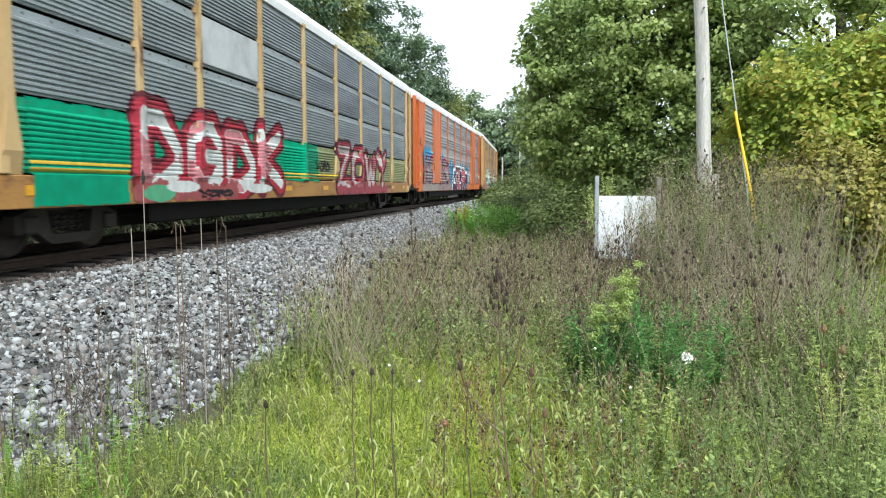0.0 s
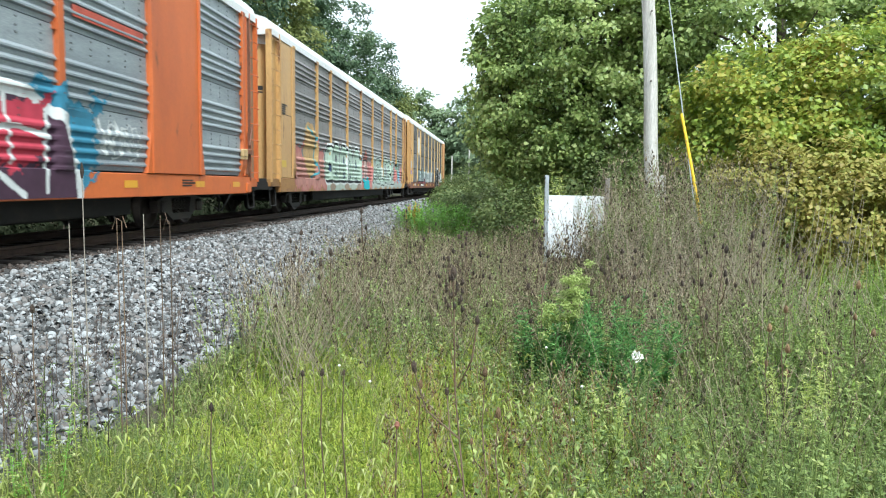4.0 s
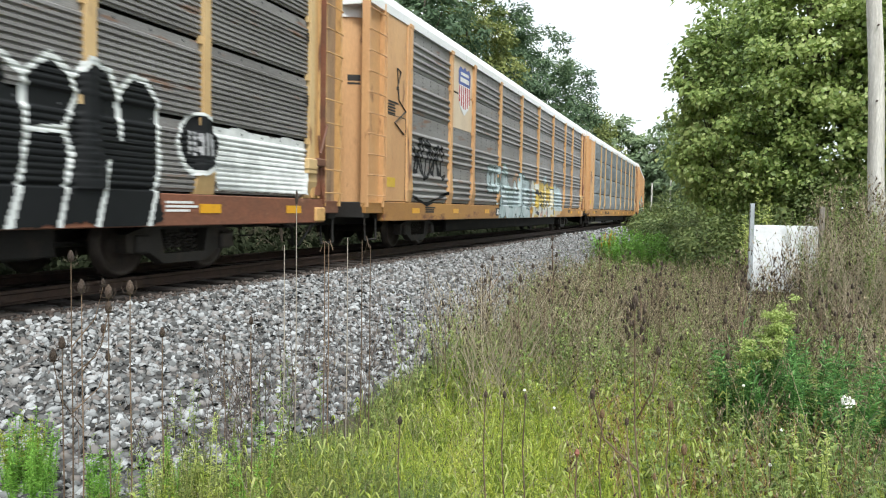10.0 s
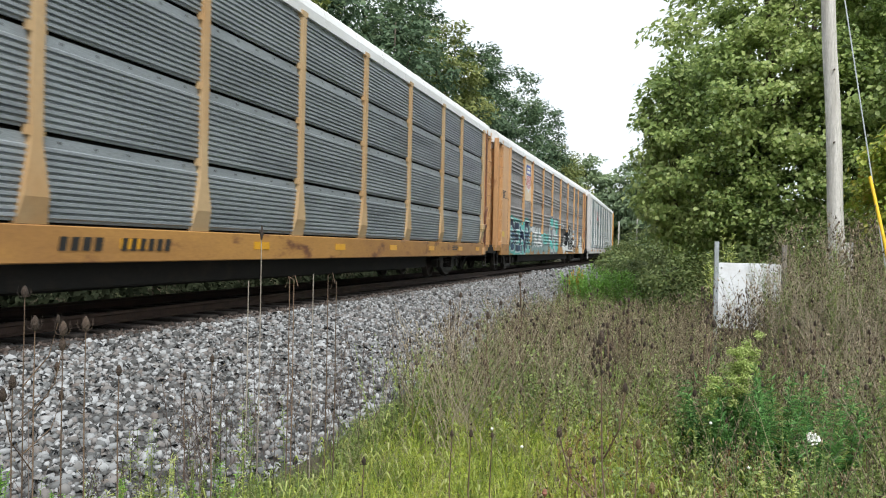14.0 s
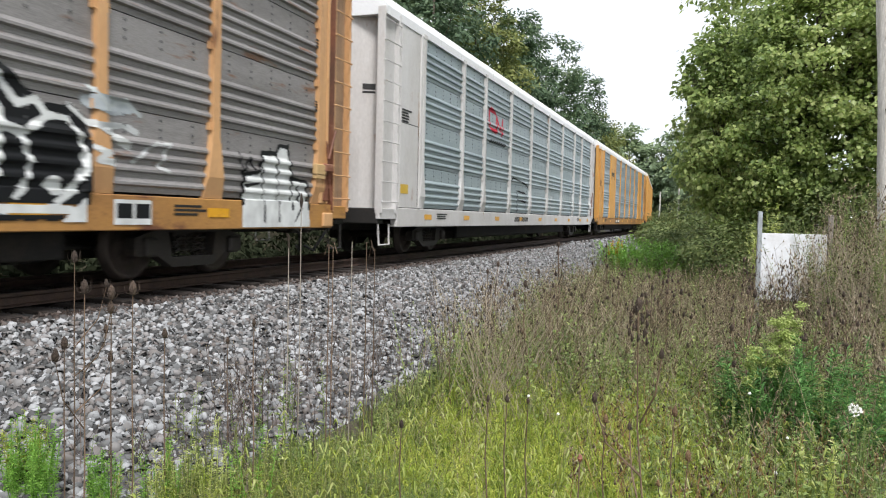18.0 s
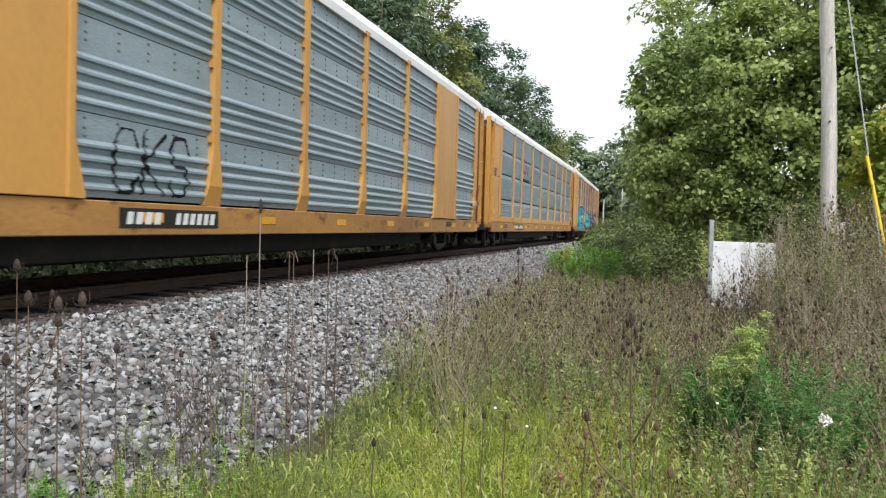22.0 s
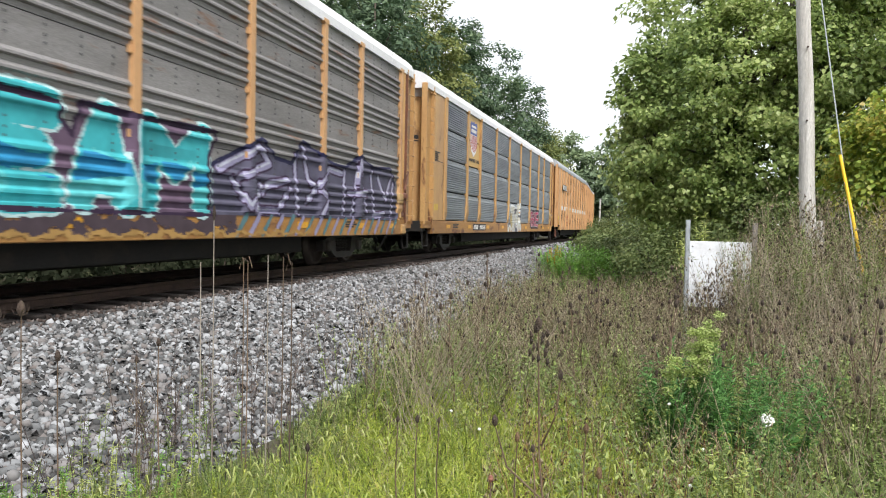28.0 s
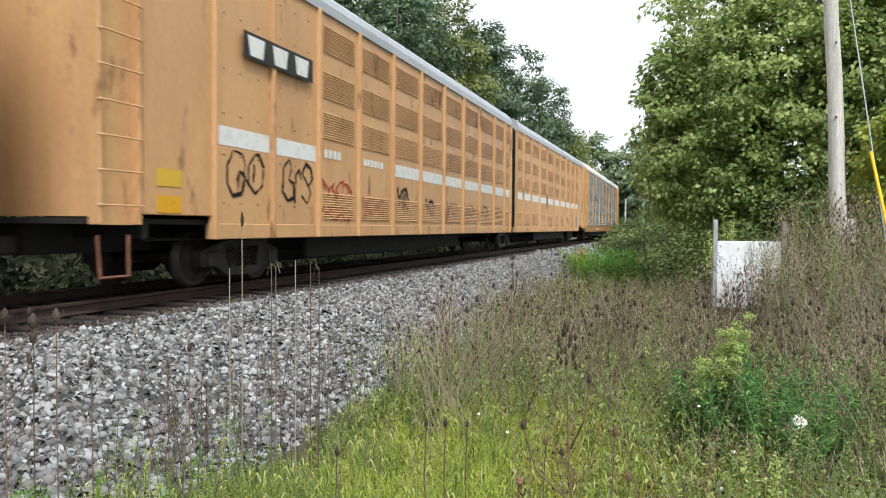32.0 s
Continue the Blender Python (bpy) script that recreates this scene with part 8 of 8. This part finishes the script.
G0 = -0.5
M_CREAM = leafy("pale_fluffy_bloom", [(0.24, 0.33, 0.08), (0.38, 0.47, 0.14), (0.54, 0.60, 0.25)], 0.6, 0.35)
M_BRIGHT = leafy("bright_green_leaf", [(0.14, 0.30, 0.05), (0.24, 0.46, 0.08), (0.34, 0.56, 0.12)], 0.5, 0.4)
clump("leafy_weed", "blue-green weed with dense narrow leaves", (0.78, 5.4, G0), 70, 0.38, 0.7, 0.98, 50, 0.085, M_BLUE, 1)
clump("leafy_weed", "blue-green weed with dense narrow leaves", (0.45, 5.9, G0), 22, 0.22, 0.6, 0.9, 40, 0.09, M_BLUE, 2)
for k, (x, y, h, w, n) in enumerate(((0.5, 5.4, 0.86, 0.11, 9), (0.6, 5.45, 1.02, 0.06, 7), (0.42, 5.35, 0.76, 0.09, 6), (0.56, 5.42, 0.92, 0.07, 6))):
    fw = clump("flowering_weed", "tall weed with a fluffy pale yellow-green crown", (x, y, G0), 14, w, h * 0.85, h * 0.95, 40, 0.06, M_BLUE, 3 + 40 * k, NARROW, 0.05, 0.1)
    q = random.Random(60 + k)
    tops = [(x + q.uniform(-w, w) * 1.1, y + q.uniform(-w, w), G0 + h * q.uniform(0.72, 1.05)) for _ in range(2 * n)]
    tagged(leaves("bloom", fw, tops, [0.042] * len(tops), 120, 0.017, M_CREAM, 500 + k, SMALL, SMALL_F, label="fluffy pale yellow-green bloom"), kind="stuff")
clump("lime_weed", "upright lime green weed with small leaves", (0.6, 3.9, G0), 12, 0.1, 0.45, 0.72, 60, 0.045, M_LIME, 5, SMALL, 0.05, 0.1)
clump("lime_weed", "bright goldenrod weed with arching sprays", (1.8, 4.4, G0), 14, 0.2, 0.55, 0.95, 60, 0.05, M_LIME, 6, NARROW, 0.12, 0.4)
clump("lime_weed", "bright goldenrod weed with arching sprays", (2.9, 4.9, G0), 12, 0.2, 0.55, 0.95, 60, 0.05, M_LIME, 7, NARROW, 0.12, 0.4)
clump("goldenrod", "pale green bushy weed at the ballast edge", (-2.35, 7.7, G0), 26, 0.25, 0.4, 0.62, 50, 0.035, M_LIME, 8, SMALL, 0.12, 0.4)
clump("goldenrod", "bright green weed clump beside the far ballast", (-1.9, 25.0, G0), 90, 1.0, 0.9, 1.3, 40, 0.13, M_BRIGHT, 9, SMALL)
clump("goldenrod", "bright green weed clump beside the far ballast", (-1.25, 20.0, G0), 80, 0.75, 0.95, 1.3, 44, 0.11, M_BRIGHT, 10, SMALL)
clump("goldenrod", "yellow flowering weed at the ballast edge", (-2.5, 24.6, G0), 16, 0.2, 0.9, 1.15, 60, 0.06, leafy("golden_flower", [(0.55, 0.32, 0.02), (0.65, 0.42, 0.03), (0.5, 0.24, 0.02)], 0.6, 0.3), 11, SMALL, 0.05, 0.6)
for k, (x, y, top) in enumerate(((-3.3, 3.1, 0.08), (-3.42, 3.2, 0.02), (-3.18, 3.0, -0.02), (-2.34, 3.1, 0.02), (-2.46, 3.15, 0.03), (-2.25, 3.05, -0.06), (-2.85, 3.2, -0.1), (-2.16, 3.1, 0.3), (-1.93, 3.1, 0.34))):
    b = max(height(x, y), bed_height(x + SIDE + HALF))
    clump("goldenrod", "fresh green goldenrod shoots at the ballast edge", (x, y, b - 0.02), 14 if k < 7 else 4, 0.11 if k < 7 else 0.06, (top - b) * 0.75, top - b, 110, 0.034, (M_BRIGHT, M_GRASS, M_BRIGHT, M_LIME)[k % 4], 400 + k, NARROW, 0.06, 0.06)
for k, (x, y) in enumerate(((-1.55, 3.3), (-1.3, 3.0), (-1.75, 3.6), (-1.45, 3.7), (-2.0, 3.9), (-1.15, 3.4))):
    clump("feathery_weed", "soft dull green feathery weed beside the ballast", (x, y, G0 - 0.03), 70, 0.26, 0.2, 0.34, 56, 0.026, M_PLUME, 420 + k, NARROW, 0.2, 0.1)
clump("yellow_shrub", "upright yellow-green shoots behind the board", (1.0, 12.2, G0), 14, 0.16, 1.4, 2.1, 40, 0.12, M_LIME, 12, NARROW, 0.1, 0.5)


# teasels: a stalk that forks, each fork with a spiny head
def teasel_head(size):
    n, rows = 8, []
    for i in range(6):
        t = i / 5
        rr = math.sin(math.pi * (0.10 + 0.86 * t)) ** 0.8 * 0.45 * (1.1 - 0.3 * t)
        rows.append([(rr * math.cos(2 * math.pi * k / n) * size * (1 + 0.12 * ((i + k) % 2)), rr * math.sin(2 * math.pi * k / n) * size * (1 + 0.12 * ((i + k) % 2)), (t - 0.05) * 1.75 * size) for k in range(n + 1)])
    b = Build().sheet(rows)
    for k in range(5):
        a = 2 * math.pi * k / 5
        c, s2 = math.cos(a), math.sin(a)
        b.tube([(0.1 * c * size, 0.1 * s2 * size, 0), (0.65 * c * size, 0.65 * s2 * size, 0.12 * size), (0.95 * c * size, 0.95 * s2 * size, 0.7 * size), (0.8 * c * size, 0.8 * s2 * size, (1.5 + 0.3 * (k % 3)) * size)], [0.05 * size, 0.045 * size, 0.035 * size, 0.012 * size], 4)
    return b


def teasel(name_label, at, h, forks, seed, size=0.038, lean=(0.0, 0.0), head_mat=None):
    rr = random.Random(seed)
    t = thing("teasel", name_label, "plant", "teasels", at=at)
    tip = Vector((lean[0] * h, lean[1] * h, h))
    st = [Vector((0, 0, 0)), tip * 0.35 + Vector((0.015, -0.01, 0)), tip * 0.7 + Vector((-0.01, 0.01, 0)), tip]
    part("stalk", Build().tube(st, [0.004, 0.0035, 0.003, 0.0022], 6), M_STALK, t)
    head_mat = head_mat or M_TEASEL
    head = once(("teasel", size, head_mat.name), lambda: teasel_head(size).mesh("seed_head", head_mat))
    part("seed_head", head, None, t, at=tuple(tip))
    for k in range(forks):
        f = 0.45 + 0.4 * k / max(1, forks) + rr.uniform(-0.04, 0.04)
        a = rr.uniform(0, 6.28)
        base = tip * f
        ln = h * rr.uniform(0.16, 0.3)
        end = base + Vector((math.cos(a) * ln * 0.5, math.sin(a) * ln * 0.5, ln * rr.uniform(0.7, 1.1)))
        br = part("branch", Build().tube([base, base.lerp(end, 0.5) + Vector((math.cos(a), math.sin(a), -0.3)) * ln * 0.12, end], [0.0035, 0.003, 0.002], 5), M_STALK, t)
        hd = part("seed_head", head, None, br, at=tuple(end))
        hd.scale = [rr.uniform(0.65, 1.0)] * 3
    return t


NEAR = [(-2.42, 3.08, 0.46, 0, 0.03), (-2.22, 3.55, 0.47, 0, 0.026), (-2.83, 4.2, 0.23, 0, 0.028), (-2.58, 2.9, 0.66, 0, 0.04), (-2.50, 2.95, 0.68, 0, 0.04), (-2.72, 2.88, 0.68, 2, 0.04), (-2.7, 2.74, 0.44, 0, 0.034), (-2.85, 2.95, 0.82, 3, 0.034),
        (-0.82, 3.22, 0.28, 0, 0.018), (-0.74, 3.24, 0.28, 0, 0.02), (-0.65, 3.26, 0.28, 0, 0.016), (-0.32, 3.3, 0.22, 0, 0.024), (-0.04, 3.34, 0.27, 1, 0.026), (0.02, 3.3, 0.1, 0, 0.028), (-1.17, 3.08, 0.16, 0, 0.022),
        (1.55, 4.4, 0.3, 2, 0.03), (1.75, 4.7, 0.36, 1, 0.03), (2.4, 5.2, 0.45, 2, 0.034), (2.75, 5.0, 0.3, 1, 0.03)]
for i, (x, y, z, k, sz) in enumerate(NEAR):
    b = height(x, y) if x > -2.6 else max(height(x, y), bed_height(x + SIDE + HALF))
    teasel("dead brown teasel with a spiny oval head", (x, y, b), z - b, k, i, sz, head_mat=M_HAZEL if x > -0.5 else None)
main = teasel("tall dead teasel with a dark cluster of old flowers", (-0.08, 2.55, height(0, 2.5)), 0.8 - height(0, 2.5), 3, 77, 0.024, (-0.05, 0.0))
for k in range(16):
    a = k * 2.4
    part("withered_flower", once("withered", lambda: Build().tube([(0, 0, -0.012), (0.004, 0, 0.0), (0, 0, 0.014)], [0.002, 0.0065, 0.002], 6).mesh("withered_flower", M_TEASEL)), None, main, at=(-0.065 + 0.028 * math.cos(a), 0.028 * math.sin(a), 1.2 + 0.007 * k))
protos = [teasel("dark dead teasel standing in the brown thicket", (-1.2 + 0.9 * k, 8.0 + 0.5 * k, G0), 0.85 + 0.08 * k, 4 + k % 2, 200 + k, 0.028) for k in range(4)]
rr = random.Random(5)
for k in range(78):
    y = rr.uniform(5.6, 12.0)
    x = rr.uniform(-2.0, 3.0)
    sc = rr.uniform(0.7, 1.25)
    copy_thing(protos[k % 4], pose(x, y, height(x, y), rr.uniform(-5, 5), rr.uniform(-5, 5), rr.uniform(0, 360)) @ Matrix.Diagonal((sc, sc, sc, 1)))

# single blooms and stalks
fl = thing("white_wildflower", "flat white lace-like wildflower on a green stem", "flower", at=(0.82, 4.4, height(0.82, 4.4)))
hz = 0.13 - height(0.82, 4.4)
part("stem", Build().tube([(0.05, 0.02, 0), (0.02, 0, hz * 0.6), (0, 0, hz)], [0.004, 0.003, 0.002], 6), M_WEED, fl)
for k in range(16):
    a, q = k * 2.4, 0.004 + 0.0062 * math.sqrt(k) + 0.004 * math.sin(k * 5.1)
    u = part("floret", once("floret", lambda: Build().prism([(0.0085 * math.cos(t * 1.047), 0.0085 * math.sin(t * 1.047)) for t in range(6)], 2, -0.003, 0.004).mesh("floret", M_PETAL)), None, fl, at=(q * math.cos(a) * 1.1, -0.004 - 0.2 * q, hz + 0.01 + q * math.sin(a)))
    u.rotation_euler = (1.2 + 0.5 * math.sin(a), 0.5 * math.cos(a), a)
for x, y, z in ((0.42, 4.0, -0.12), (0.5, 4.3, -0.02), (-0.75, 4.6, -0.1), (-1.0, 4.9, -0.08), (0.35, 5.0, 0.05)):
    q = thing("small_white_flower", "small pale wildflower head in the grass", "flower", "small pale wildflowers", at=(x, y, height(x, y)))
    h = z - height(x, y)
    part("stem", Build().tube([(0.02, 0, 0), (0, 0, h)], [0.003, 0.002], 5), M_WEED, q)
    part("bloom", Build().tube([(0, 0, h - 0.01), (0, 0, h), (0, 0, h + 0.008)], [0.003, 0.011, 0.006], 7), M_PETAL, q)
rose = thing("withered_rose_bloom", "withered reddish bloom low in the grass", "flower", at=(-0.42, 3.2, height(-0.4, 3.2)))
part("stem", Build().tube([(0, 0, 0), (0.01, 0, 0.6)], [0.004, 0.003], 5), M_STALK, rose)
part("bloom", Build().tube([(0.01, 0, 0.59), (0.01, 0, 0.605), (0.01, 0, 0.62)], [0.005, 0.012, 0.006], 9), M_ROSE, rose)


def tall_stalk(x, y, z0, z1, bent=0.0, head=False):
    t = thing("tall_grass_stalk", "pale dry grass stalk standing before the train", "plant", "tall dry stalks", at=(x, y, z0))
    h = z1 - z0
    pts = [(0, 0, 0), (0.004, 0, h * 0.5), (0.0, 0, h)]
    if bent:
        pts += [(bent * 0.6, 0, h + 0.02), (bent, 0, h - 0.05)]
    part("stalk", Build().tube(pts, [0.0035] * 2 + [0.0025] * (len(pts) - 2), 6), M_STALK if bent else M_PALE, t)
    if head:
        part("seed_head", Build().tube([(0, 0, h - 0.02), (0.002, 0, h + 0.02), (0, 0, h + 0.07)], [0.006, 0.012, 0.004], 7), M_TEASEL, t)


for x, y, z1, bent, head in ((-2.385, 4.33, 1.14, 0, True), (-2.445, 4.285, 0.86, 0, False), (-2.23, 4.42, 0.88, 0.06, False), (-2.2, 4.42, 0.87, -0.06, False), (-2.1, 4.49, 0.91, 0, False), (-2.02, 4.54, 0.9, 0.05, False), (-1.97, 4.56, 0.86, -0.04, False)):
    tall_stalk(x, y, -0.5, z1, bent, head)

# ---- motion ----
START, SPEED, GAIN = 6.25, 10.656, 0.00196


def wagon_pose(s, bogies, mid):
    """The pose of a wagon whose front mark is at s: it stands on its two trucks."""
    p, q = rail_point(s + bogies[0]), rail_point(s + bogies[1])
    d = q - p
    f = (mid - bogies[0]) / (bogies[1] - bogies[0])
    m = p + d * f
    return pose(m.x, m.y, 0, 0, 0, math.degrees(math.atan2(-d.x, d.y)))


def gone(t):
    return SPEED * t + GAIN * t * t / 2


def motions():
    step = 1 / FPS
    for car, wheels, s0, bogies, mid in WAGONS:
        walk(car, [(i * 0.5, wagon_pose(START + s0 - gone(i * 0.5), bogies, mid)) for i in range(65)])
        # the wheels roll while the wagon is near
        inside = [i for i in range(1, 960) if -26 < START + s0 - gone(i * step) < 40]
        for w in wheels:
            at = w.location.copy()
            if not inside:
                inside = [1, 2]
            times = [0.0] + [i * step for i in inside] + [32.0]
            first = inside[0] * step if inside else 0.0
            turn = [0.0 if t <= first else (gone(min(t, inside[-1] * step)) - gone(first)) / 0.445 for t in times]
            walk(w, [(t, Matrix.Translation(at) @ Matrix.Rotation(a, 4, "X")) for t, a in zip(times, turn)])


motions()
